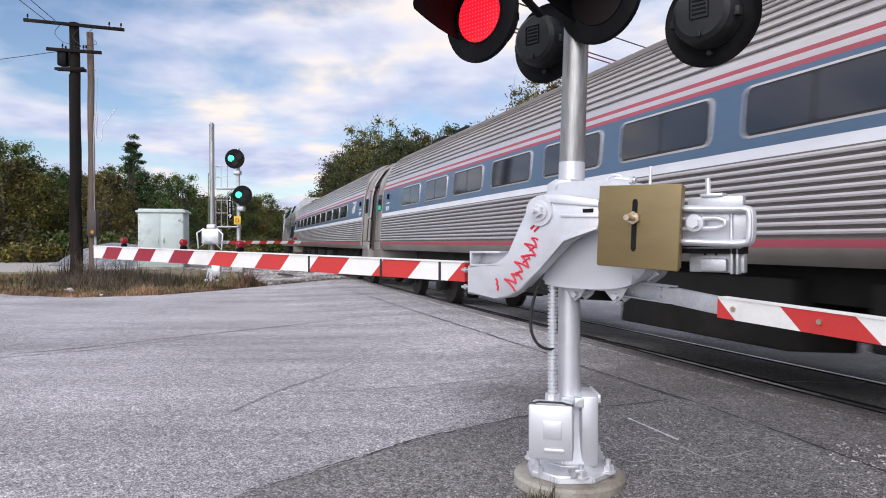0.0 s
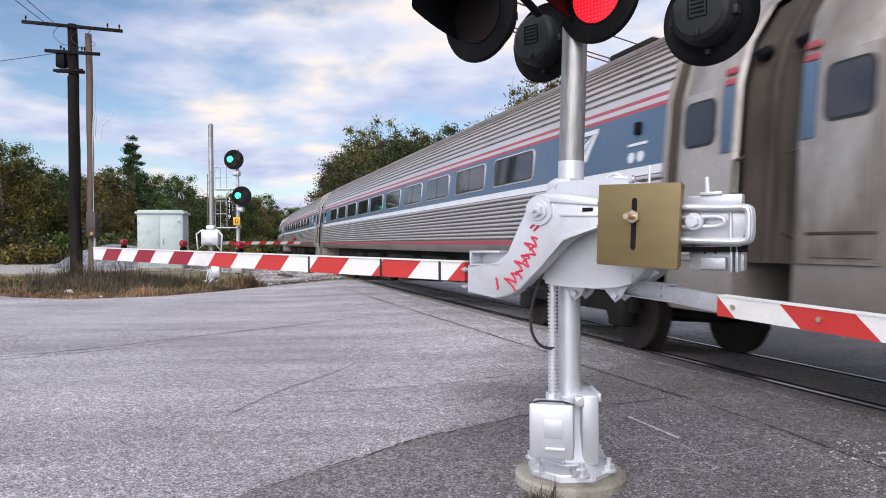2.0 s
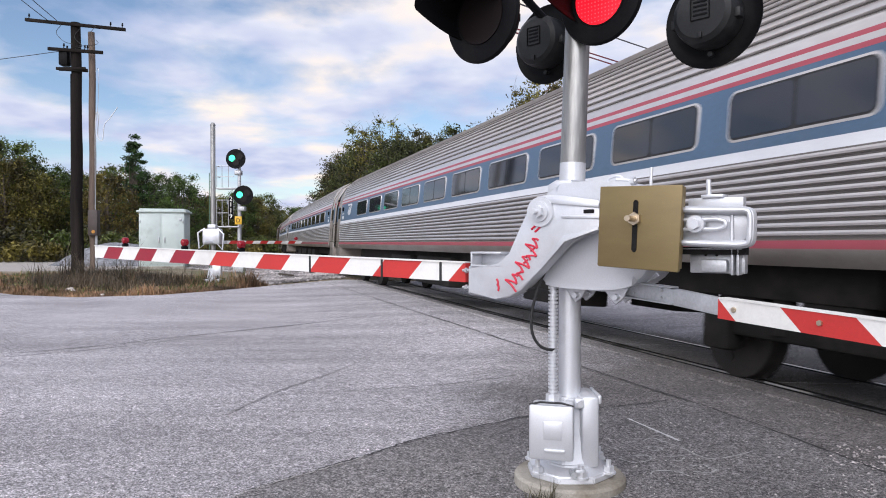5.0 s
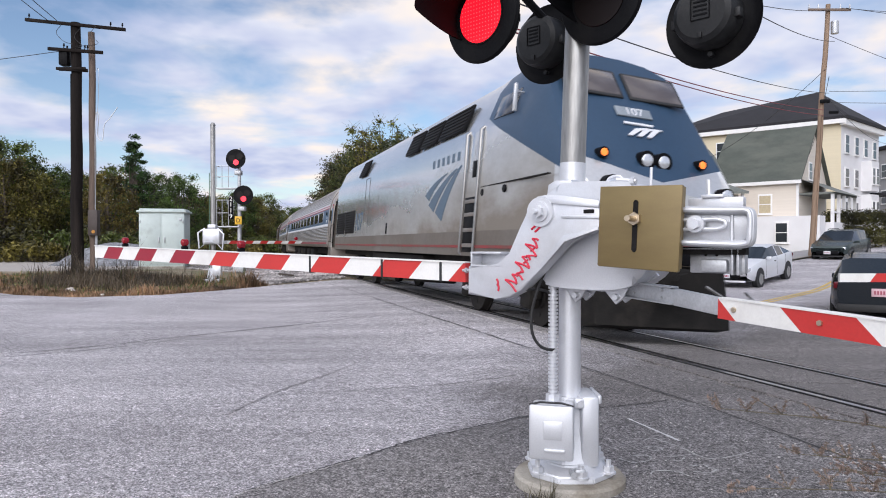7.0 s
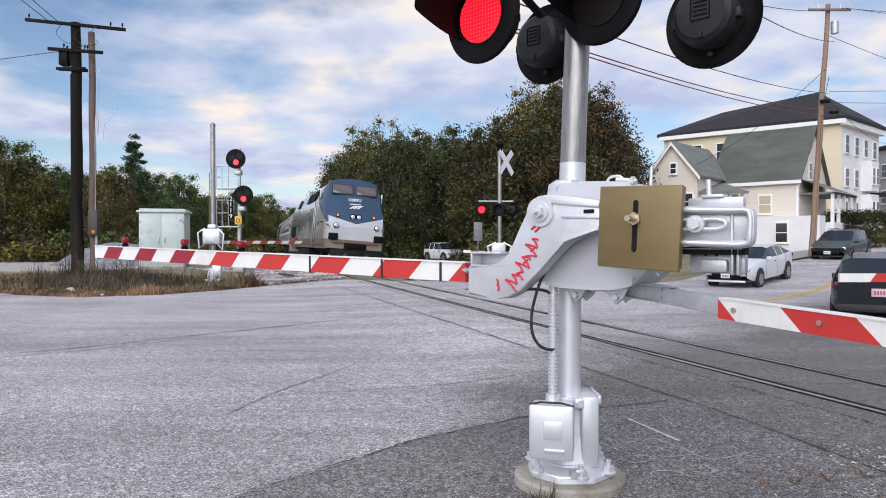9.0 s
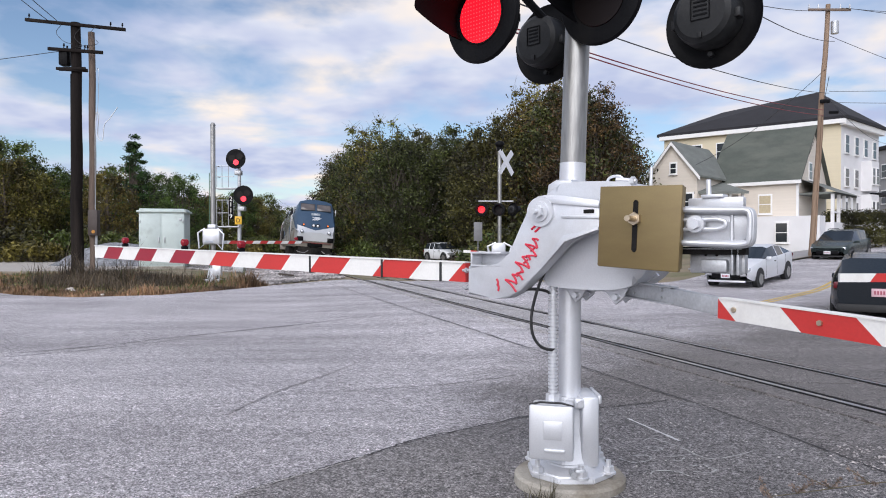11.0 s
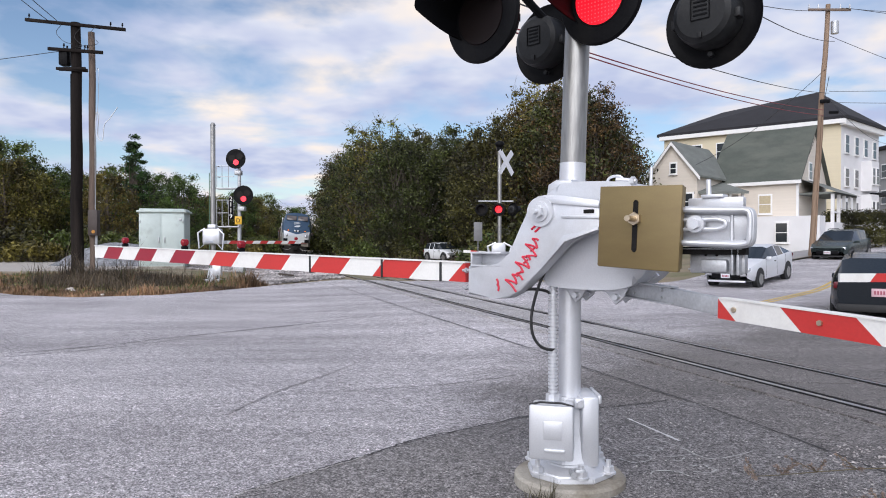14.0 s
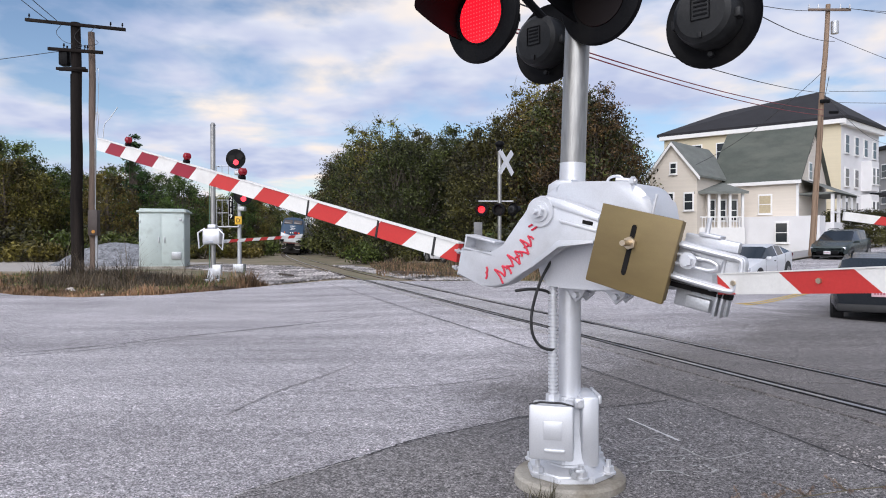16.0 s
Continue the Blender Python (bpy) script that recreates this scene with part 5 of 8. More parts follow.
bm = BM()
tube(bm, (-0.45, 0.34, 2.98), (0.72, -0.36, 2.98), 0.03, seg=12)
box(bm, (0, 0, 2.98), (0.16, 0.16, 0.16), 0.02)
arm_bar = part("lamp_crossarm", bm, black_paint, mast)
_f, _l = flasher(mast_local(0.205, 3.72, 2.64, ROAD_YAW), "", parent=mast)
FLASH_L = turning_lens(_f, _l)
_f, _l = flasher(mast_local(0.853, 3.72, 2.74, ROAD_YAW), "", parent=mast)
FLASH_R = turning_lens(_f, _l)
flasher(mast_local(0.69, 4.40, 2.68, ROAD_YAW + 180), "", parent=mast, arc=(50, 130))
flasher(mast_local(1.425, 3.58, 2.57, ROAD_YAW + 180), "", parent=mast, arc=(50, 130))
for a, b in (((-0.53, -0.10, 2.72), (-0.25, 0.2, 2.98)), ((0.12, -0.1, 2.8), (0.12, -0.07, 2.98)), ((-0.04, 0.36, 2.75), (-0.3, 0.25, 2.98)), ((0.66, -0.42, 2.64), (0.68, -0.34, 2.98))):
    bm = BM()
    tube(bm, a, b, 0.025, seg=10)
    part("lamp_bracket", bm, black_paint, mast)


# ---- poles, far signals and the cabinet ----
def utility_pole(name, x, y, h, r0, r1, material, label, lean=0.0):
    p = thing(name, pose(x, y, ground_z(x, y) - 0.05), label, "utility pole")
    bm = BM()
    n = 14
    polytube(bm, [(lean * k / 10 + 0.02 * math.sin(k * 1.7), 0.02 * math.cos(k), h * k / 10) for k in range(11)], [r0 + (r1 - r0) * k / 10 for k in range(11)], n)
    part("pole", bm, material, p)
    return p


def left_poles():
    p = utility_pole("utility_pole", -16.45, 30.5, 11.3, 0.27, 0.20, wood_pole, "dark creosoted utility pole with wooden crossarms")
    for z, w, off, tilt in ((11.15, 2.1, 0.12, 3.6), (10.0, 1.15, 0.10, 2.2), (9.15, 0.6, 0.0, 1.0)):
        m = pose(off, -0.24, z, 0, tilt, 8)
        bm = BM()
        box(bm, (0, 0, 0), (2 * w, 0.11, 0.14), 0.012, m)
        arm = part("crossarm", bm, wood_pole, p)
        if w > 0.9:
            for x in ([-0.9, 0.9, 0.7] if w < 2 else [-1.95, 1.45, 1.95]):
                bm = BM()
                tube(bm, m @ Vector((x * w / 2.1, 0, 0.05)), m @ Vector((x * w / 2.1, 0, 0.2)), 0.02, seg=6)
                tube(bm, m @ Vector((x * w / 2.1, 0, 0.16)), m @ Vector((x * w / 2.1, 0, 0.28)), 0.045, 0.03, 8)
                part("insulator", bm, black_paint, arm)
    bm = BM()
    box(bm, (-0.45, -0.1, 9.7), (0.42, 0.4, 0.7), 0.08)
    tube(bm, (-0.35, -0.1, 10.05), (-0.35, -0.1, 10.25), 0.04, seg=8)
    part("transformer", bm, black_paint, p, "small dark transformer can")
    bm = BM()
    box(bm, (-0.1, -0.26, 9.2), (1.3, 0.1, 0.12), 0.01)
    part("bracket", bm, wood_pole, p)
    for k, (x, z) in enumerate(((0.3, 10.6), (-0.5, 10.8), (1.0, 10.7))):
        bm = BM()
        polytube(bm, smooth_path([(x, -0.2, z + 0.4), (x - 0.25, -0.25, z), (x + 0.1, -0.25, z - 0.4), (0, -0.2, z - 0.5)], 5), 0.012, 5)
        part("loose_wire", bm, wire_mat, p)
    bm = BM()
    polytube(bm, [(-0.19, -0.1, 0), (-0.19, -0.1, 9.0)], 0.03, 6)
    box(bm, (0, -0.18, 2.75), (0.4, 0.05, 0.05), 0.01)
    part("riser", bm, black_paint, p)
    q = utility_pole("utility_pole", -15.95, 30.9, 11.0, 0.15, 0.14, wood_grey, "weathered grey utility pole beside a darker one")
    bm = BM()
    box(bm, (0.16, -0.2, 2.35), (0.42, 0.3, 1.15), 0.02)
    bx = part("meter_box", bm, mat("brown_box", (0.07, 0.055, 0.05), 0.6, 0.2, 5, 0.2, 0.1), q, "rusty brown meter box")
    bm = BM()
    tube(bm, (0.2, -0.36, 1.95), (0.2, -0.33, 1.95), 0.08, seg=12)
    part("meter", bm, mat("orange_tag", (0.45, 0.2, 0.03), 0.6), bx)
    bm = BM()
    polytube(bm, [(0.22, -0.12, 0), (0.22, -0.12, 1.8)], 0.06, 8)
    polytube(bm, smooth_path([(0.17, -0.1, 2.9), (0.19, -0.1, 6.9), (0.35, -0.1, 7.25), (0.30, -0.1, 6.3), (0.5, -0.1, 6.1), (0.6, -0.1, 6.8), (0.85, -0.1, 7.1), (1.2, -0.1, 7.6)], 6), 0.018, 5)
    polytube(bm, smooth_path([(0.2, -0.1, 9.2), (0.35, -0.1, 9.3), (0.33, -0.1, 8.0), (0.25, -0.1, 7.0)], 5), 0.01, 5)
    part("conduit", bm, grey_metal, q)


left_poles()


def wires(name, spans, material, r, label):
    t = thing(name, pose(0, 0, 0), label, "overhead wire")
    for a, b, sag in spans:
        a, b = Vector(a), Vector(b)
        bm = BM()
        polytube(bm, [a.lerp(b, k / 24) - Vector((0, 0, sag * 4 * (k / 24) * (1 - k / 24))) for k in range(25)], r, 5)
        part("span", bm, material, t)
    return t


def far_mast():
    """The gate mast over the road by the verge, with its machine and tail-end arm."""
    x, y = -8.13, 24.0
    p = thing("far_signal_mast", pose(x, y, ground_z(x, y)), "tall silver signal mast with gate machine on the verge", "signal mast")
    bm = BM()
    tube(bm, (0, 0, 0), (0, 0, 5.55), 0.085, seg=18)
    tube(bm, (0, 0, 5.55), (0, 0, 5.64), 0.1, 0.05, 18)
    part("mast_tube", bm, mast_metal, p)
    bm = BM()
    box(bm, (0, 0, 0.06), (0.6, 0.5, 0.12), 0.03)
    tube(bm, (0, 0, 0.1), (0, 0, 0.5), 0.24, 0.16, 8)
    box(bm, (0.19, -0.14, 0.42), (0.3, 0.2, 0.42), 0.03)
    part("cast_base", bm, silver_paint, p)
    bm = BM()
    box(bm, (0.0, -0.05, 1.62), (0.62, 0.4, 0.55), 0.06)
    box(bm, (0.02, -0.1, 1.95), (0.3, 0.3, 0.2), 0.05)
    part("gate_machine", bm, silver_paint, p)
    bm = BM()
    for sx, z in ((-0.45, 1.75), (0.45, 1.7)):
        polytube(bm, [(sx * 0.5, -0.2, 1.9), (sx, -0.25, z), (sx * 0.9, -0.25, z - 0.55), (sx * 0.4, -0.2, 1.4)], 0.03, 6)
    part("linkage", bm, silver_paint, p)
    g = thing("far_gate_arm", pose(x, y - 0.3, 1.42), "red and white striped far gate arm, lowered", "crossing gate")
    bm = BM()
    box(bm, (0.2, 0, 0), (0.9, 0.06, 0.09), 0.01)
    part("root_channel", bm, silver_paint, g)
    for k in range(11):
        a, b = 0.45 + 0.33 * k, 0.78 + 0.33 * k
        bm = BM()
        prism(bm, [(a - (0.05 if k else 0), -0.055), (b - 0.05, -0.055), (b + 0.05, 0.055), (a + (0.05 if k else 0), 0.055)], -0.02, 0.02)
        part("red_band" if k % 2 else "white_band", bm, red_sheet if k % 2 else white_sheet, g)
    bm = BM()
    tube(bm, (3.8, 0.03, 0.14), (3.8, -0.05, 0.14), 0.06, seg=12)
    part("arm_lamp", bm, red_lens, g)
    return g


FAR_GATE = far_mast()
FAR_GATE_FRAME = pose(-8.13, 23.7, 1.42, 0, 0, 52)
SIGNAL_LENSES = []


def block_signal():
    x, y = -9.60, 32.0
    p = thing("railway_signal", pose(x, y, ground_z(x, y)), "two-headed railway colour light signal with ladder", "railway signal")
    bm = BM()
    tube(bm, (0, 0, 0), (0, 0, 5.85), 0.10, 0.07, 14)
    box(bm, (0, 0, 0.2), (0.5, 0.5, 0.4), 0.03)
    part("post", bm, grey_metal, p)
    bm = BM()
    for sx in (-0.9, -0.72):
        tube(bm, (sx - 0.55, 0.1, 0.2), (sx - 0.55, 0.1, 4.7), 0.018, seg=6)
    for k in range(15):
        tube(bm, (-1.45, 0.1, 0.4 + 0.3 * k), (-1.27, 0.1, 0.4 + 0.3 * k), 0.014, seg=6)
    part("ladder", bm, mat("ladder_green", (0.12, 0.2, 0.14), 0.6, 0.3), p, "dull green ladder")
    bm = BM()
    for z in (3.95, 2.15):
        bm = BM()
        box(bm, (-0.5, 0, z), (1.1, 0.5, 0.05), 0.01)
        part("platform", bm, grey_metal, p, "grey service platform")
    for z0, z1 in ((4.0, 5.0), (2.2, 3.4)):
        for sx in (-1.0, -0.75, -0.45):
            bm = BM()
            tube(bm, (sx, -0.2, z0), (sx, -0.2, z1), 0.016, seg=6)
            part("rail_post", bm, grey_metal, p)
        for z in (z1, (z0 + z1) / 2):
            bm = BM()
            polytube(bm, [(-0.2, -0.2, z), (-1.0, -0.2, z), (-1.0, 0.3, z)], 0.016, 6)
            part("guard_rail", bm, grey_metal, p)
    for dx, z in ((-0.08, 5.32), (0.27, 3.62)):
        bm = BM()
        n = 24
        tube(bm, (dx, -0.30, z), (dx, -0.27, z), 0.46, 0.46, 28)
        tube(bm, (dx, -0.27, z), (dx, 0.05, z), 0.3, 0.22, 16)
        head = part("signal_head", bm, black_paint, p, "black round signal head")
        bm = BM()
        box(bm, (dx * 0.5, 0, z - 0.62), (0.3, 0.35, 0.22), 0.03)
        part("head_bracket", bm, grey_metal, p)
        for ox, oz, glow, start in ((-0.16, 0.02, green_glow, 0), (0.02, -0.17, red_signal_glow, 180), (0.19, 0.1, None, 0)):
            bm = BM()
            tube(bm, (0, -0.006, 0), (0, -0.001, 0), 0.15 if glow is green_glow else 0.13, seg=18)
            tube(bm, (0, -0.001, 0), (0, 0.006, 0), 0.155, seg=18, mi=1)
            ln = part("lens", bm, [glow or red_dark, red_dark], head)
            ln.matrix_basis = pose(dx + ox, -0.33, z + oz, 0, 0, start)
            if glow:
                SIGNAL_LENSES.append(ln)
    # number plate of the signal and the yellow marker
    bm = BM()
    box(bm, (-0.32, -0.25, 3.05), (0.2, 0.03, 1.1), 0.005)
    pl = part("number_plate", bm, black_paint, p, "black plate with white figures 2119")
    for k, ch in enumerate("2119"):
        o = lettering(pl, ch, (-0.32, -0.27, 3.36 - 0.27 * k), 0.3, -1)
        o.data.materials.clear(); o.data.materials.append(white_sheet)
    bm = BM()
    box(bm, (0.02, -0.25, 2.45), (0.32, 0.03, 0.38), 0.005)
    pl = part("marker_plate", bm, mat("yellow_plate", (0.72, 0.42, 0.03), 0.5), p, "yellow marker plate with letter D")
    o = lettering(pl, "D", (0.02, -0.27, 2.36), 0.26, -1)
    o.data.materials.clear(); o.data.materials.append(black_paint)


block_signal()


def equipment_cabinet():
    x, y = -15.35, 37.5
    p = thing("equipment_cabinet", pose(x, y, ground_z(x, y) - 0.05, 0, 0, 12), "pale green metal signal equipment cabinet, doors shut", "cabinet")
    bm = BM()
    box(bm, (0, 0, 1.62), (2.3, 2.0, 2.95), 0.02)
    part("body", bm, cabinet_green, p)
    bm = BM()
    box(bm, (0, 0, 3.14), (2.52, 2.2, 0.12), 0.03)
    box(bm, (0, 0, 3.24), (2.3, 2.0, 0.1), 0.04)
    part("roof", bm, cabinet_green, p)
    bm = BM()
    box(bm, (0, 0, 0.08), (2.4, 2.1, 0.2), 0.02)
    part("plinth", bm, concrete, p)
    for sx in (-0.565, 0.565):
        bm = BM()
        box(bm, (sx, -1.005, 1.65), (1.05, 0.025, 2.7), 0.008)
        d = part("door", bm, cabinet_green, p)
        bm = BM()
        box(bm, (sx + (0.42 if sx < 0 else -0.42), -1.03, 1.6), (0.06, 0.05, 0.3), 0.01)
        part("handle", bm, grey_metal, d)
        bm = BM()
        for z in (0.6, 1.6, 2.6):
            box(bm, (sx + (-0.52 if sx < 0 else 0.52), -1.025, z), (0.05, 0.04, 0.16), 0.006)
        part("hinge", bm, grey_metal, d)
    bm = BM()
    box(bm, (0.95, -1.03, 2.7), (0.14, 0.06, 0.14), 0.01)
    part("vent", bm, grey_metal, p)
    bm = BM()
    box(bm, (0.75, -1.03, 0.75), (0.5, 0.1, 0.4), 0.02)
    part("outlet_box", bm, grey_metal, p)


equipment_cabinet()


def crossbuck_signal():
    x, y = 2.25, 27.0
    p = thing("crossbuck_signal", pose(x, y, ground_z(x, y)), "crossbuck seen from behind on mast with red flashers", "crossing signal")
    bm = BM()
    tube(bm, (0, 0, 0), (0, 0, 5.1), 0.075, seg=14)
    part("mast_tube", bm, mast_metal, p)
    bm = BM()
    tube(bm, (0, 0, 5.05), (0, 0, 5.2), 0.1, seg=12)
    ball(bm, (0, 0, 5.32), 0.19, 14, (1, 1, 0.7))
    part("bell", bm, black_paint, p, "dark crossing bell")
    for a, ln in ((48, 1.22), (-48, 1.22)):
        m = Matrix.Translation((0.30, 0.16, 4.62)) @ Matrix.Rotation(math.radians(46), 4, "Z") @ Matrix.Rotation(math.radians(a), 4, "Y")
        bm = BM()
        box(bm, (0, 0.02 * (1 if a > 0 else 2), 0), (ln, 0.015, 0.23), 0.0, m)
        part("crossbuck_blade", bm, car_white, p, "white crossbuck blade")
    bm = BM()
    tube(bm, (-0.85, 0, 3.05), (0.55, 0, 3.05), 0.03, seg=8)
    part("lamp_crossarm", bm, grey_metal, p)
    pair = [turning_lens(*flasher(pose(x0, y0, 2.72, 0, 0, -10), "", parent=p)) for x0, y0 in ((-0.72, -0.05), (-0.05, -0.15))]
    flasher(pose(0.55, 0.05, 2.72, 0, 0, 140), "", red_dark, 1.0, p)
    bm = BM()
    box(bm, (-0.05, -0.05, 1.15), (0.55, 0.4, 0.5), 0.06)
    part("gate_machine", bm, silver_paint, p)
    bm = BM()
    for sx in (-0.5, 0.45):
        polytube(bm, [(sx * 0.3, -0.2, 1.4), (sx, -0.25, 1.25), (sx * 0.8, -0.25, 0.9)], 0.05, 6)
    part("linkage", bm, silver_paint, p)
    bm = BM()
    box(bm, (0, 0, 0.25), (0.5, 0.5, 0.5), 0.04)
    part("cast_base", bm, silver_paint, p)
    bm = BM()
    box(bm, (-0.85, 0.1, 1.85), (0.34, 0.03, 0.75), 0.005)
    tube(bm, (-0.85, 0.12, 0), (-0.85, 0.12, 2.0), 0.025, seg=6)
    part("sign_back", bm, mat("dull_sign_back", (0.17, 0.17, 0.175), 0.6, 0.2), p, "grey back of a small sign")
    g = thing("far_gate_arm", pose(x, y + 0.2, 0.98, 0, -2.5, 152), "red and white gate arm across the far lane", "crossing gate")
    for k in range(3):
        a, b = 0.6 + 0.33 * k, 0.93 + 0.33 * k
        bm = BM()
        prism(bm, [(a, -0.055), (b, -0.055), (b, 0.055), (a, 0.055)], -0.02, 0.02)
        part("red_band" if k % 2 else "white_band", bm, red_sheet if k % 2 else white_sheet, g)
    bm = BM()
    box(bm, (0.25, 0, 0), (0.8, 0.05, 0.08), 0.01)
    part("root_channel", bm, silver_paint, g)
    return pair


FAR_FLASH = crossbuck_signal()


LANE_GATE_FRAME = pose(12.1, 9.5, 0.91, 0, 0, 180)


def lane_gate():
    """The gate over the far lane: its arm's tip hangs before the waiting cars."""
    x, y = 12.1, 9.62
    z = ground_z(x, y)
    p = thing("gate_stand", pose(x, y, z), "silver gate stand at the far side of the street", "gate stand")
    bm = BM()
    tube(bm, (0, 0, 0), (0, 0, 1.3 - z), 0.09, seg=16)
    tube(bm, (0, 0, 0), (0, 0, 0.3), 0.24, 0.14, 8)
    part("post", bm, silver_paint, p)
    bm = BM()
    box(bm, (0.1, 0.1, 0.95 - z), (0.5, 0.34, 0.42), 0.05)
    part("gate_machine", bm, silver_paint, p)
    g = thing("far_gate_arm", LANE_GATE_FRAME, "red and white gate arm across the far street lane", "crossing gate")
    bm = BM()
    box(bm, (0.3, 0, 0), (0.8, 0.05, 0.10), 0.01)
    part("root_channel", bm, silver_paint, g)
    edges = [0.65 + 0.418 * k for k in range(14)] + [6.55]
    for k, (a, b) in enumerate(zip(edges, edges[1:])):
        last = k == len(edges) - 2
        sl = 0.09
        pts = [(a + (sl / 2 if k else 0), -0.06), (b + (0 if last else sl / 2), -0.06), (b - (0 if last else sl / 2), 0.06), (a - (sl / 2 if k else 0), 0.06)]
        bm = BM()
        prism(bm, pts, -0.02, 0.02)
        part("white_band" if (len(edges) - k) % 2 == 0 else "red_band", bm, white_sheet if (len(edges) - k) % 2 == 0 else red_sheet, g)
    return g


LANE_GATE = lane_gate()


def right_pole():
    x, y = 20.1, 37.0
    z0 = ground_z(x, y)
    p = utility_pole("utility_pole", x, y, 14.4 - z0, 0.17, 0.12, wood_tan, "tall tan wooden utility pole with crossarm and transformer", 0.85)
    h = 14.4 - z0
    bm = BM()
    box(bm, (0.8, -0.2, h - 0.35), (2.3, 0.1, 0.13), 0.01, None)
    arm = part("crossarm", bm, wood_grey, p)
    for sx in (-0.3, 0.2, 1.4, 1.9):
        bm = BM()
        tube(bm, (sx, -0.2, h - 0.3), (sx, -0.2, h - 0.05), 0.04, 0.03, 8)
        part("insulator", bm, grey_metal, arm)
    bm = BM()
    tube(bm, (1.15, -0.1, h - 1.6), (1.15, -0.1, h - 0.95), 0.2, seg=16)
    part("transformer", bm, grey_metal, p, "grey transformer can")
    bm = BM()
    box(bm, (0.55, -0.25, h - 5.3), (0.5, 0.15, 0.2), 0.03)
    box(bm, (1.0, -0.3, h - 5.9), (0.5, 0.14, 0.16), 0.04)
    part("splice_box", bm, black_paint, p)
    bm = BM()
    polytube(bm, [(0.05, -0.2, 0.2), (0.45, -0.22, h - 6)], 0.04, 6)
    part("conduit", bm, wood_tan, p)
    return Vector((x + 0.8, y, 0))


right_pole()
RP = (20.9, 36.8)
wires("overhead_wires", [((-2.6, 6.4, 4.9), (RP[0], RP[1], 9.5), 0.45), ((0.9, 7.2, 5.4), (RP[0] + 0.3, RP[1], 12.3), 0.5), ((-1.9, 6.4, 5.3), (RP[0], RP[1], 14.0), 0.6),
                         ((RP[0] + 0.6, RP[1], 14.1), (60, 30, 12), 1.0), ((RP[0] + 0.9, RP[1], 14.1), (64, 34, 11), 1.0), ((RP[0], RP[1], 9.6), (46, 28, 10), 0.6), ((RP[0], RP[1], 9.0), (50, 33, 10), 0.6), ((RP[0], RP[1], 12.6), (50, 52, 11), 0.6),
                         ((RP[0], RP[1], 9.2), (36, 55, 9.4), 0.5), ((RP[0], RP[1], 10.4), (24, 44.5, 7.2), 0.4), ((RP[0] - 0.2, RP[1], 10.8), (16.6, 45, 6.5), 0.5)], wire_mat, 0.014, "thin black overhead wires between the poles")
wires("telephone_cables", [((-1.69, 11.0, 5.8), (RP[0] - 0.3, RP[1], 8.3), 0.4), ((-1.69, 11.1, 5.9), (RP[0] - 0.3, RP[1], 8.6), 0.42)], wire_red, 0.018, "thick dark red telephone cables")
wires("roadside_wires", [((-17.6, 30.3, 11.3), (-14.0, 10.5, 12), 0.3), ((-17.2, 30.3, 11.3), (-13.0, 9.5, 12), 0.3), ((-16.6, 30.3, 10.0), (-60, 36, 10.6), 1.2)], wire_mat, 0.016, "black service wires on the dark pole")


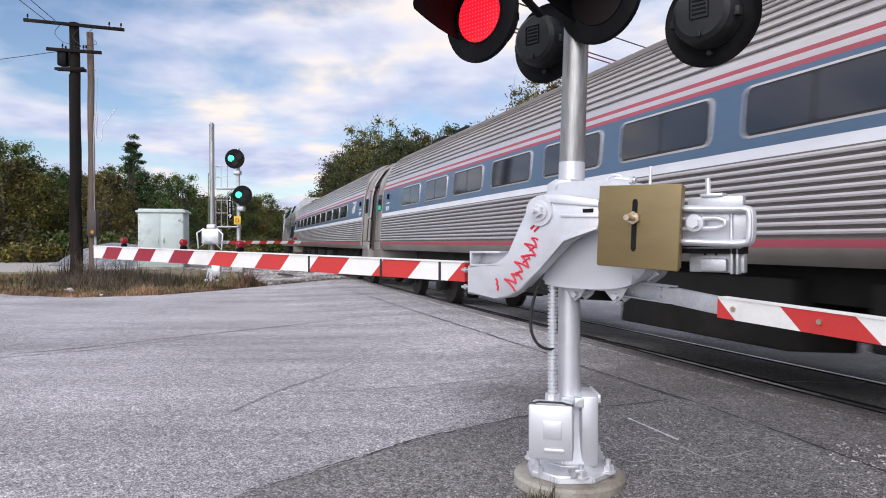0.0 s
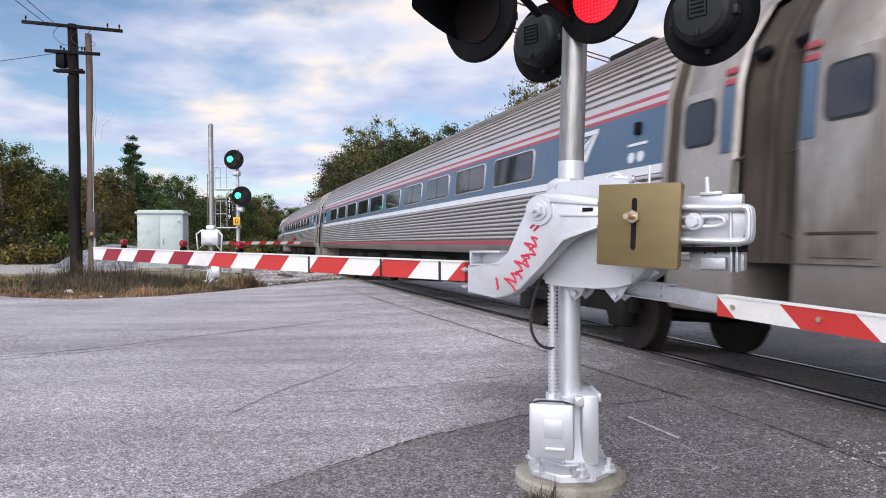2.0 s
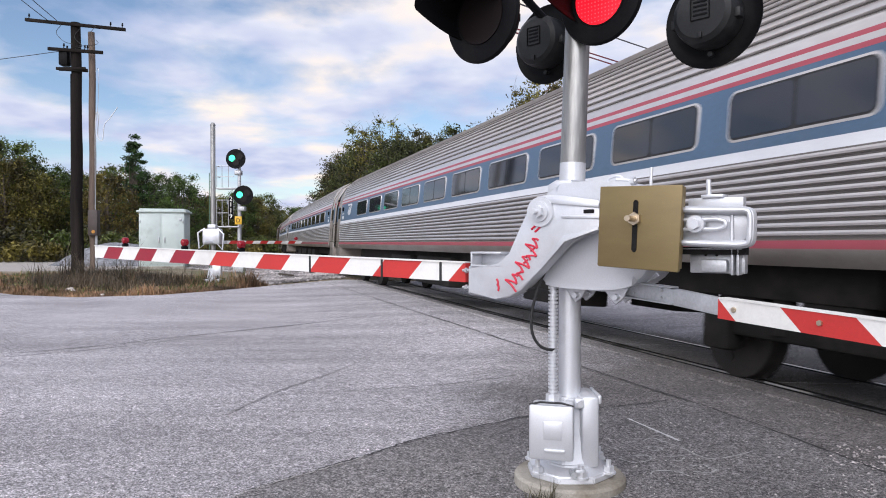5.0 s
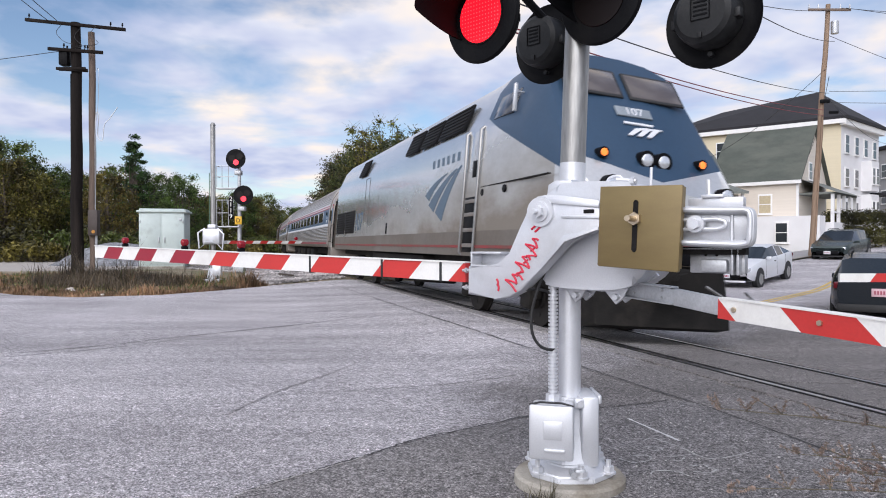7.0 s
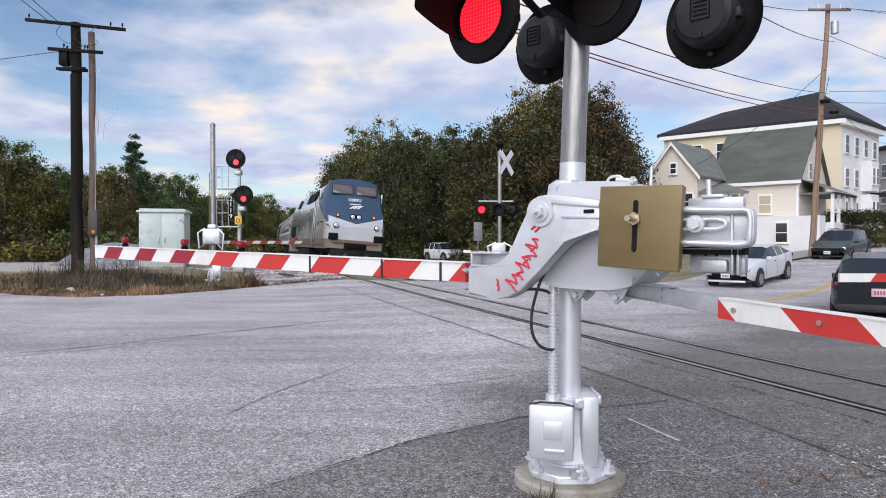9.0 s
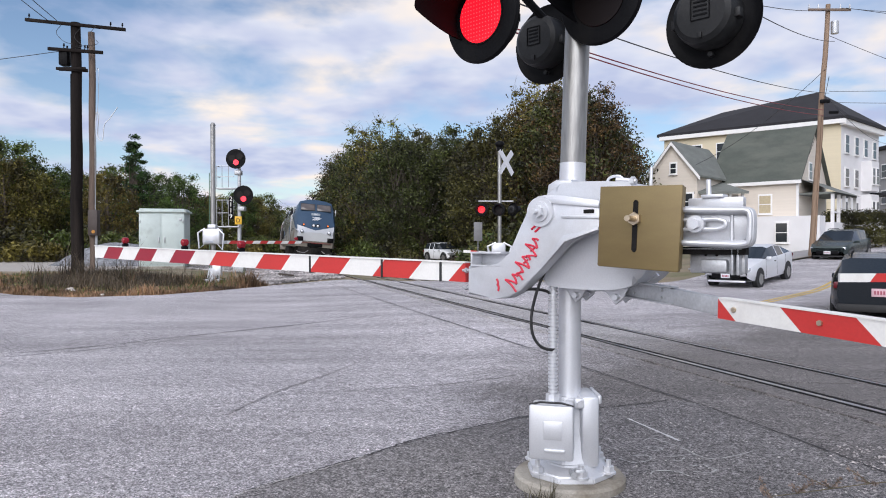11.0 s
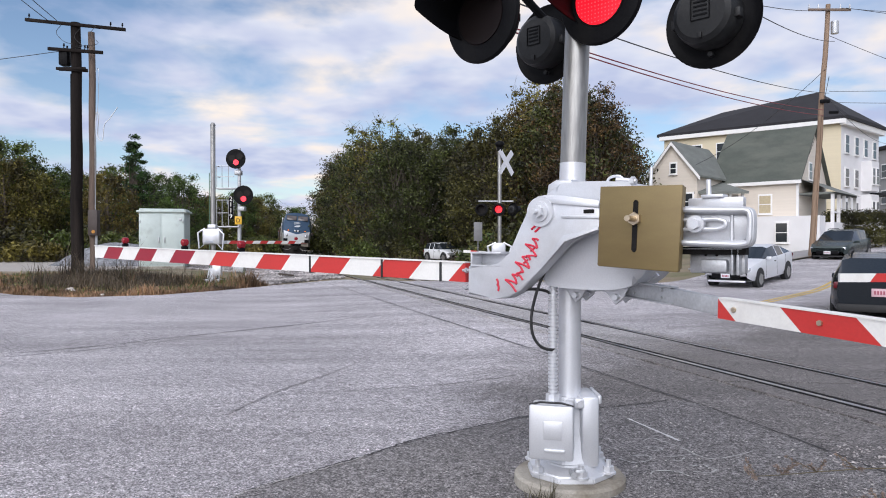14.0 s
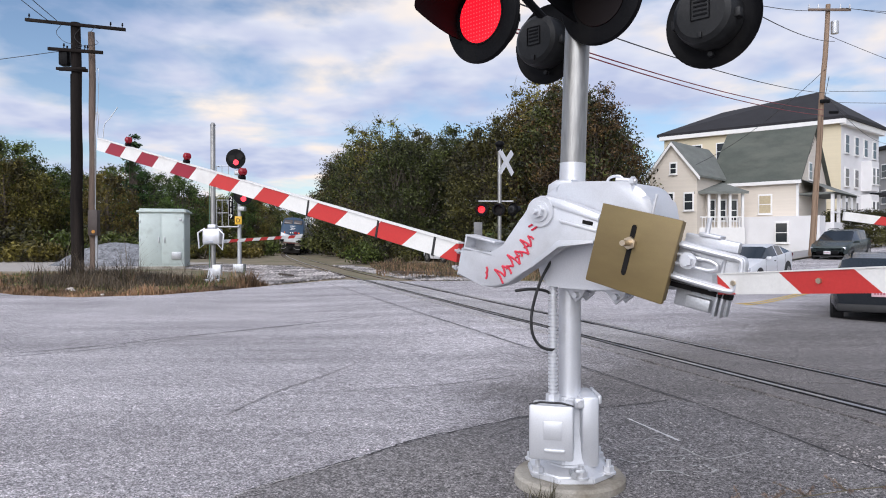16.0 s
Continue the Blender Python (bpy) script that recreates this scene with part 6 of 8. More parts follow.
# ---- parked and waiting vehicles ----
def vehicle(name, m, paint, label, L, W, H, kind):
    """A car in its own space: front at -x, wheels on z = 0."""
    c = thing(name, m, label, "car")
    s = L / 4.6
    hw = W / 2
    if kind == "sedan":
        prof = [(-2.28, .55, .62, 0), (-2.2, .42, .74, 0), (-1.9, .30, .84, 0), (-1.2, .26, .96, 0), (-0.95, .26, 1.0, 0), (-0.25, .26, 1.02, 1.40), (0.35, .26, 1.02, 1.45), (0.42, .26, 1.02, 1.45), (1.0, .26, 1.04, 1.40), (1.08, .26, 1.04, 1.38), (1.75, .28, 1.08, 0), (2.15, .36, 1.06, 0), (2.28, .5, .95, 0)]
    else:
        prof = [(-2.28, .55, .66, 0), (-2.2, .42, .82, 0), (-1.9, .32, .93, 0), (-1.3, .28, 1.04, 0), (-1.05, .28, 1.07, 0), (-0.4, .28, 1.08, 1.60), (0.3, .28, 1.08, 1.66), (0.37, .28, 1.08, 1.66), (1.05, .28, 1.1, 1.64), (1.13, .28, 1.1, 1.63), (1.85, .3, 1.12, 1.54), (2.18, .38, 1.10, 0), (2.28, .5, 0.98, 0)]
    k = H / (1.45 if kind == "sedan" else 1.66)
    body, gl = BM(), BM()

    def ring(x, zl, zb, zr):
        e = 1 - 0.16 * max(0, (abs(x) - 1.7) / 0.58) ** 2
        w = hw * e
        top = zr or zb + 0.015
        wr = w * (0.78 if zr else 0.86)
        pts = [(w * 0.93, zl), (w, zl + 0.18), (w, zb - 0.12), (w * 0.96, zb), (wr, top - (0.05 if zr else 0.0)), (wr * 0.8, top)]
        pts = pts + [(-a, b) for a, b in pts[::-1]]
        return [Vector((x * s, a, b * k)) for a, b in pts]
    R = [ring(*p) for p in prof]
    for i in range(len(R) - 1):
        z0, z1 = prof[i][3], prof[i + 1][3]
        for j in range(11):
            side_glass = j in (3, 7) and z0 and z1 and prof[i + 1][0] - prof[i][0] > 0.2
            screen = j in (4, 5, 6) and (bool(z0) != bool(z1))
            quarter = j in (3, 7) and (bool(z0) != bool(z1))
            bm = gl if (side_glass or screen or quarter) else body
            q = [R[i][j], R[i + 1][j], R[i + 1][j + 1], R[i][j + 1]]
            try:
                f = bm.faces.new([bm.verts.new(p) for p in q])
                f.smooth = True
            except ValueError:
                pass
    for rg in (R[0], R[-1]):
        body.faces.new([body.verts.new(p) for p in rg])
    body.faces.new([body.verts.new(Vector((x, y, 0.3 * k))) for x, y in ((-2.1 * s, -hw * .9), (2.1 * s, -hw * .9), (2.1 * s, hw * .9), (-2.1 * s, hw * .9))])
    for bm in (body, gl):
        bmesh.ops.remove_doubles(bm, verts=bm.verts[:], dist=0.0005)
    part("body", body, paint, c)
    part("glazing", gl, car_glass, c, "dark car glass")
    for x in (-1.42 * s, 1.40 * s):
        for sd in (1, -1):
            bm = BM()
            tube(bm, (0, -0.10, 0), (0, 0.11, 0), 0.325, seg=24)
            tube(bm, (0, 0.09, 0), (0, 0.125, 0), 0.30, 0.27, 24)
            w = part("wheel", bm, black_rubber, c)
            w.matrix_basis = pose(x, sd * (hw - 0.10), 0.325, 0, 0, 0 if sd > 0 else 180)
            bm = BM()
            tube(bm, (0, 0.118, 0), (0, 0.13, 0), 0.20, 0.19, 20)
            for q in range(5):
                a = q * 2 * math.pi / 5
                box(bm, (0.11 * math.cos(a), 0.132, 0.11 * math.sin(a)), (0.20, 0.012, 0.05), 0.0, Matrix.Translation((0, 0, 0)) @ Matrix.Translation((0.11 * math.cos(a), 0, 0.11 * math.sin(a))) @ Matrix.Rotation(-a, 4, "Y") @ Matrix.Translation((-0.11 * math.cos(a), 0, -0.11 * math.sin(a))))
            part("rim", bm, mast_metal, w)
            bm = BM()
            tube(bm, (x, sd * (hw - 0.03), 0.36), (x, sd * (hw + 0.004), 0.36), 0.38, seg=24)
            part("wheel_arch", bm, black_rubber, c)
    for sd in (1, -1):
        bm = BM()
        box(bm, (-2.13 * s, sd * hw * 0.68, 0.72 * k), (0.22, 0.40, 0.13), 0.03, None)
        part("headlight", bm, headlight, c)
        bm = BM()
        box(bm, (2.2 * s, sd * hw * 0.72, 0.92 * k), (0.12, 0.36, 0.14), 0.03)
        part("tail_light", bm, mat("tail_red", (0.11, 0.007, 0.012), 0.2), c)
        bm = BM()
        box(bm, (-0.72 * s, sd * (hw + 0.07), 1.02 * k), (0.12, 0.18, 0.12), 0.03)
        part("wing_mirror", bm, paint, c)
        bm = BM()
        for x in (-0.85, 0.25, 1.15):
            box(bm, (x * s, sd * (hw + 0.001), 0.68 * k), (0.008, 0.006, 0.7 * k))
        box(bm, (0.05 * s, sd * (hw + 0.006), 0.86 * k), (0.16, 0.02, 0.03), 0.005)
        part("door_seam", bm, black_rubber, c)
    bm = BM()
    box(bm, (-2.27 * s, 0, 0.50 * k), (0.05, hw * 1.15, 0.2), 0.03)
    part("grille", bm, black_paint, c)
    bm = BM()
    box(bm, (2.24 * s, 0, 0.42 * k), (0.14, hw * 1.7, 0.16), 0.04)
    part("rear_bumper", bm, paint if kind == "sedan" else black_rubber, c)
    bm = BM()
    box(bm, (-2.22 * s, 0, 0.30 * k), (0.10, hw * 1.5, 0.08), 0.03)
    part("bumper", bm, paint if kind == "sedan" else black_rubber, c)
    for x, z, col in ((-2.31 * s, 0.50, car_white), (2.30 * s, 0.78, mat("plate_pink", (0.62, 0.42, 0.46), 0.5))):
        bm = BM()
        box(bm, (x, 0, z * k), (0.012, 0.32, 0.16), 0.004)
        pl = part("number_plate", bm, col, c)
        bm = BM()
        for q in range(5):
            box(bm, (x + (0.008 if x > 0 else -0.008), -0.1 + 0.05 * q, z * k), (0.006, 0.03, 0.07))
        part("plate_bar", bm, mat("plate_red", (0.35, 0.08, 0.12), 0.5), pl)
    if kind != "sedan":
        bm = BM()
        for sd in (1, -1):
            polytube(bm, [(-0.2 * s, sd * hw * 0.66, 1.64 * k), (0.0, sd * hw * 0.66, 1.71 * k), (1.5 * s, sd * hw * 0.64, 1.68 * k), (1.7 * s, sd * hw * 0.64, 1.60 * k)], 0.02, 6)
        part("roof_rail", bm, black_rubber, c)
        bm = BM()
        box(bm, (2.2 * s, 0, 0.88 * k), (0.06, 0.3, 0.05), 0.01)
        part("badge_bar", bm, mast_metal, c)
    return c


car_glass = glass("car_glass", (0.02, 0.025, 0.03), 0.04)
silver_car = mat("silver_car_paint", (0.68, 0.69, 0.72), 0.35, 0.3, 2, 0.04, 0)
green_car = mat("dark_green_car_paint", (0.045, 0.06, 0.06), 0.25, 0.4, 2, 0.06, 0)
black_car = mat("black_car_paint", (0.012, 0.016, 0.022), 0.2, 0.3, 2, 0.06, 0)
white_car = mat("white_car_paint", (0.75, 0.76, 0.78), 0.3, 0, 2, 0.04, 0)


def on_road(x, y, yaw, dz=0.0):
    """A pose on the street, tipped with its slope."""
    z = ground_z(x, y) + dz
    d = Vector((math.cos(radians(yaw)), math.sin(radians(yaw))))
    pitch = math.atan2(ground_z(x + d.x, y + d.y) - ground_z(x - d.x, y - d.y), 2)
    return pose(x, y, z, 0, -math.degrees(pitch), yaw)


vehicle("sedan", on_road(11.75, 25.9, 45), silver_car, "silver compact sedan waiting behind the lowered gate", 4.6, 1.78, 1.45, "sedan")
vehicle("station_wagon", on_road(21.4, 36.4, 44, -0.10), green_car, "dark green station wagon parked by the kerb", 4.78, 1.82, 1.58, "wagon")
vehicle("crossover_car", on_road(9.78, 15.05, 236, -0.05), black_car, "black crossover car with red rear lamps driving off", 4.4, 1.78, 1.46, "wagon")
vehicle("hatchback", on_road(0.05, 50, 125), white_car, "small white crossover parked under the trees", 3.4, 1.55, 1.42, "wagon")


# ---- houses on the hill ----
siding = mat("cream_siding", (0.68, 0.615, 0.535), 0.7, 0, 1.2, 0.06, 0.25, 30, stretch=(0.15, 0.15, 6))
white_wall = mat("white_wall", (0.74, 0.73, 0.74), 0.75, 0, 1.5, 0.05, 0.1)
yellow_wall = mat("yellow_siding", (0.66, 0.58, 0.42), 0.7, 0, 1.2, 0.06, 0.2, 30, stretch=(0.15, 0.15, 6))
trim_white = mat("white_trim", (0.78, 0.77, 0.76), 0.6, 0, 3, 0.05, 0.05)
shingle_green = mat("green_shingle", (0.075, 0.085, 0.072), 0.85, 0, 0.6, 0.25, 0.3, 12, stretch=(1, 1, 3), dirt=(0.12, 0.125, 0.105), dirt_at=0.55)
slate = mat("grey_slate", (0.16, 0.17, 0.155), 0.8, 0, 1.0, 0.25, 0.3, 14, stretch=(1, 1, 3))
shingle_dark = mat("black_shingle", (0.018, 0.0175, 0.021), 0.85, 0, 1, 0.3, 0.3, 10)
house_glass = glass("house_glass", (0.03, 0.035, 0.04), 0.08)


def house_window(owner, m, w, h, blind=False):
    """A sash window on a wall whose outside is its -y."""
    bm = BM()
    box(bm, (0, -0.02, 0), (w + 0.15, 0.08, h + 0.16), 0.01, m)
    fr = part("window", bm, trim_white, owner)
    for sz in (-1, 1):
        bm = BM()
        box(bm, (0, -0.055, sz * h / 4), (w - 0.04, 0.03, h / 2 - 0.06), 0.0, m)
        part("pane", bm, house_glass if not blind else mat("drawn_blind", (0.45, 0.38, 0.25), 0.7), fr)
    bm = BM()
    box(bm, (0, -0.08, -h / 2 - 0.08), (w + 0.24, 0.12, 0.05), 0.01, m)
    part("sill", bm, trim_white, fr)


def wall_frame(ax, ay, bx, by):
    """x from a to b along a wall, outside at -y."""
    return Matrix.Translation((ax, ay, 0)) @ Matrix.Rotation(math.atan2(by - ay, bx - ax), 4, "Z"), math.hypot(bx - ax, by - ay)


def block(bm, m, x0, x1, y0, y1, z0, z1, mi=0):
    box(bm, ((x0 + x1) / 2, (y0 + y1) / 2, (z0 + z1) / 2), (x1 - x0, y1 - y0, z1 - z0), 0.0, m, mi)


def gable_roof(bm, m, x0, x1, y0, y1, ze, zr, over=0.25, t=0.14):
    """A gabled roof with its ridge along x, as two slabs."""
    ym = (y0 + y1) / 2
    dz = (zr - ze) / (ym - y0) * over
    for sg in (1, -1):
        e, r = (y0 - over, ym) if sg > 0 else (y1 + over, ym)
        pts = [(x0 - over, e, ze - dz), (x1 + over, e, ze - dz), (x1 + over, r, zr), (x0 - over, r, zr)]
        a = [bm.verts.new(m @ Vector(p)) for p in pts]
        b = [bm.verts.new(m @ Vector((p[0], p[1], p[2] + t))) for p in pts]
        bm.faces.new(a); bm.faces.new(b)
        for k in range(4):
            bm.faces.new((a[k], a[(k + 1) % 4], b[(k + 1) % 4], b[k]))


def cream_house():
    h = thing("cream_house", pose(0, 0, 0), "cream clapboard house with steep green shingle roof", "house")
    m, ln = wall_frame(18.9, 47.6, 22.9, 43.8)     # the long eaves wall
    D = 6.6
    ridge, eave, g0 = 9.25, 5.55, 0.6
    bm = BM()
    block(bm, m, 0, ln, 0, D, g0, eave)
    for x0, x1 in ((0.0, 0.12), (ln - 0.12, ln)):    # gable ends
        a = [bm.verts.new(m @ Vector(p)) for x in (x0, x1) for p in ((x, 0, eave), (x, D, eave), (x, D / 2, ridge))]
        bm.faces.new(a[:3]); bm.faces.new(a[3:])
        for i, j in ((0, 1), (1, 2), (2, 0)):
            bm.faces.new((a[i], a[j], a[j + 3], a[i + 3]))
    part("wall", bm, siding, h)
    bm = BM()
    gable_roof(bm, m, 0, ln, 0, D, eave, ridge)
    part("roof", bm, shingle_green, h, "dark green shingle roof")
    bm = BM()
    block(bm, m, -0.25, ln + 0.25, -0.30, -0.10, eave - 0.32, eave - 0.10)
    block(bm, m, -0.05, 0.10, -0.03, 0.1, g0, eave); block(bm, m, ln - 0.1, ln + 0.05, -0.03, 0.1, g0, eave)
    part("fascia", bm, trim_white, h)
    house_window(h, m @ Matrix.Translation((ln - 2.0, 0, 3.95)), 0.75, 1.2, True)
    gm = m @ Matrix.Translation((ln, 0, 0)) @ Matrix.Rotation(math.pi / 2, 4, "Z")
    house_window(h, gm @ Matrix.Translation((2.6, 0, 6.2)), 0.6, 1.1)
    # right-hand porch under the gable end
    bm = BM()
    block(bm, gm, 0.2, 6.2, -2.0, 0, 4.5, 4.62)
    a = [bm.verts.new(gm @ Vector(p)) for p in ((0.0, -2.25, 4.55), (6.4, -2.25, 4.55), (6.0, 0, 5.55), (0.4, 0, 5.55))]
    bm.faces.new(a)
    part("porch_roof", bm, slate, h)
    for x in (0.4, 1.8, 3.2, 4.6, 6.0):
        bm = BM()
        block(bm, gm, x - 0.09, x + 0.09, -2.0, -1.82, 2.6, 4.5)
        part("porch_post", bm, trim_white, h)
    bm = BM()
    block(bm, gm, 0.2, 6.2, -2.05, 0, 0.6, 2.7)
    block(bm, gm, 0.2, 6.2, -1.95, -1.85, 3.3, 3.4)
    part("porch_base", bm, white_wall, h)
    # white basement wall that stands forward
    bm = BM()
    block(bm, m, 0.8, ln + 1.6, -1.2, 0.0, 0.4, 3.1)
    part("basement", bm, white_wall, h, "white rendered basement wall")
    house_window(h, m @ Matrix.Translation((ln - 0.6, -1.2, 2.05)), 0.7, 1.25)
    # front wing with a gable
    w, wl_ = wall_frame(14.15, 46.5, 16.55, 44.2)
    bm = BM()
    block(bm, w, 0, wl_, 0, 5.5, 0.5, 6.0)
    a = [bm.verts.new(w @ Vector(p)) for y in (0, 0.12) for p in ((0, y, 6.0), (wl_, y, 6.0), (wl_ / 2, y, 8.05))]
    bm.faces.new(a[:3]); bm.faces.new(a[3:])
    for i, j in ((0, 1), (1, 2), (2, 0)):
        bm.faces.new((a[i], a[j], a[j + 3], a[i + 3]))
    part("wing_wall", bm, siding, h)
    bm = BM()
    wr = w @ Matrix.Rotation(math.pi / 2, 4, "Z")
    gable_roof(bm, wr, 0, 5.6, -wl_, 0, 6.0, 8.05, 0.28)
    part("wing_roof", bm, slate, h, "grey slate wing roof")
    bm = BM()
    for sg in (1, -1):
        a0, b0 = Vector((wl_ / 2, -0.31, 8.12)), Vector((wl_ / 2 + sg * (wl_ / 2 + 0.3), -0.31, 5.68))
        nrm = Vector((0, 0, -0.24))
        v = [bm.verts.new(w @ p) for p in (a0, b0, b0 + nrm, a0 + nrm)]
        v2 = [bm.verts.new(w @ (p + Vector((0, 0.06, 0)))) for p in (a0, b0, b0 + nrm, a0 + nrm)]
        bm.faces.new(v); bm.faces.new(v2)
        for k in range(4):
            bm.faces.new((v[k], v[(k + 1) % 4], v2[(k + 1) % 4], v2[k]))
    part("bargeboard", bm, trim_white, h)
    house_window(h, w @ Matrix.Translation((wl_ / 2 + 0.05, 0, 6.35)), 0.4, 0.7)
    house_window(h, w @ Matrix.Translation((wl_ / 2 - 0.3, 0, 4.1)), 0.7, 1.2)
    house_window(h, w @ Matrix.Translation((wl_ - 0.55, 0, 4.1)), 0.55, 1.1)
    # small porch between wing and house
    pm, pl = wall_frame(16.7, 44.6, 19.6, 44.4)
    bm = BM()
    a = [bm.verts.new(pm @ Vector(p)) for p in ((-0.3, -0.3, 4.75), (pl + 0.3, -0.3, 4.75), (pl - 0.5, 2.6, 5.6), (0.7, 2.6, 5.6))]
    b = [bm.verts.new(v.co - Vector((0, 0, 0.15))) for v in a]
    bm.faces.new(a); bm.faces.new(b)
    for k in range(4):
        bm.faces.new((a[k], a[(k + 1) % 4], b[(k + 1) % 4], b[k]))
    part("porch_roof", bm, slate, h)
    for x in (0.0, 0.75, 1.4, 2.1, pl):
        bm = BM()
        block(bm, pm, x - 0.08, x + 0.08, -0.08, 0.08, 2.3, 4.62)
        part("porch_post", bm, trim_white, h)
    for x, w2 in ((0.42, 0.5), (1.1, 0.55), (1.8, 0.55), (2.5, 0.6)):
        house_window(h, pm @ Matrix.Translation((x, 0.62, 3.55)), w2 - 0.12, 1.35)
    bm = BM()
    block(bm, pm, 0.05, pl - 0.05, 0.66, 2.5, 2.3, 4.62)
    part("porch_back_wall", bm, siding, h)
    bm = BM()
    block(bm, pm, -0.1, pl + 0.1, -0.12, 2.6, 0.5, 2.4)
    block(bm, pm, -0.1, pl + 0.1, -0.06, 0.04, 3.05, 3.13)
    for k in range(14):
        block(bm, pm, 0.1 + 0.2 * k, 0.14 + 0.2 * k, -0.03, 0.01, 2.4, 3.05)
    part("porch_rail", bm, trim_white, h)


cream_house()


def tenement():
    h = thing("tenement_house", pose(0, 0, 0), "three-storey cream and white house with dark hip roof", "house")
    P1, P2, P3 = Vector((21.5, 66.0, 0)), Vector((33.0, 56.3, 0)), Vector((39.9, 62.2, 0))
    eave, g0 = 11.6, 0.5
    back = P3 + (P1 - P2)
    bm = BM()
    lo = [bm.verts.new(p + Vector((0, 0, g0))) for p in (P1, P2, P3, back)]
    hi = [bm.verts.new(p + Vector((0, 0, eave))) for p in (P1, P2, P3, back)]
    for k in range(4):
        f = bm.faces.new((lo[k], lo[(k + 1) % 4], hi[(k + 1) % 4], hi[k]))
        f.material_index = 1 if k == 1 else 0
    bm.faces.new(hi)
    part("wall", bm, [yellow_wall, white_wall], h)
    bm = BM()
    c = (P1 + P3) / 2
    rr = [bm.verts.new(p + (p - c).normalized() * 0.7 + Vector((0, 0, eave + 0.05))) for p in (P1, P2, P3, back)]
    r2 = [bm.verts.new(p + (p - c).normalized() * 0.7 + Vector((0, 0, eave + 0.3))) for p in (P1, P2, P3, back)]
    ax = (P2 - P1).normalized()
    ra, rb = bm.verts.new(c - ax * 4.2 + Vector((0, 0, 14.2))), bm.verts.new(c + ax * 4.2 + Vector((0, 0, 15.0)))
    for k in range(4):
        bm.faces.new((rr[k], rr[(k + 1) % 4], r2[(k + 1) % 4], r2[k]))
    bm.faces.new((r2[0], r2[1], rb, ra)); bm.faces.new((r2[1], r2[2], rb)); bm.faces.new((r2[2], r2[3], ra, rb)); bm.faces.new((r2[3], r2[0], ra))
    bm.faces.new(rr)
    part("roof", bm, shingle_dark, h, "black shingle hip roof")
    m1, l1 = wall_frame(P1.x, P1.y, P2.x, P2.y)
    m2, l2 = wall_frame(P2.x, P2.y, P3.x, P3.y)
    bm = BM()
    block(bm, m1, -0.3, l1 + 0.3, -0.45, -0.02, eave - 0.32, eave + 0.04)
    block(bm, m2, -0.3, l2 + 0.3, -0.45, -0.02, eave - 0.45, eave + 0.04)
    part("cornice", bm, trim_white, h)
    for x in (1.0, 3.2, 5.4):
        house_window(h, m1 @ Matrix.Translation((x, 0, 9.8)), 0.8, 1.5)
    for z in (9.7, 6.9, 4.1):
        for x in (1.2, 3.4, 5.6, 7.8):
            house_window(h, m2 @ Matrix.Translation((x, -0.02 if x not in (1.2,) else -0.02, z)), 0.75, 1.5)
    for z0 in (3.0, 5.9):
        bm = BM()
        block(bm, m2, 4.7, 6.6, -0.8, 0, z0, z0 + 2.6)
        bay = part("bay", bm, white_wall, h)
        for x in (5.15, 6.1):
            house_window(bay, m2 @ Matrix.Translation((x, -0.8, z0 + 1.3)), 0.55, 1.4)
    bm = BM()
    block(bm, m2, 6.8, 10, -2.2, 0, 5.6, 5.85)
    part("porch_roof", bm, shingle_dark, h)
    for x in (7.0, 8.3, 9.8):
        bm = BM()
        block(bm, m2, x - 0.1, x + 0.1, -2.1, -1.9, 2.4, 5.6)
        part("porch_post", bm, trim_white, h)
    bm = BM()
    block(bm, m2, 6.8, 10, -2.2, 0, 0.4, 2.9)
    for k in range(16):
        block(bm, m2, 6.85 + 0.2 * k, 6.9 + 0.2 * k, -2.15, -2.1, 2.9, 3.7)
    block(bm, m2, 6.8, 10, -2.18, -2.08, 3.7, 3.8)
    part("porch_rail", bm, trim_white, h)
    g = thing("grey_house", pose(0, 0, 0), "grey tenement house farther up the hill", "house")
    bm = BM()
    box(bm, (52, 78, 6), (9, 14, 11), 0.0)
    part("wall", bm, mat("grey_siding", (0.3, 0.3, 0.31), 0.7, 0, 1, 0.08, 0.1), g)
    bm = BM()
    box(bm, (52, 78, 11.6), (9.6, 14.6, 0.4), 0.05)
    part("roof", bm, shingle_dark, g)
    for z in (3.5, 6.3, 9.1):
        for y in (73, 76, 79):
            house_window(g, Matrix.Translation((47.5, y, z)) @ Matrix.Rotation(-math.pi / 2, 4, "Z"), 0.9, 1.4)


tenement()


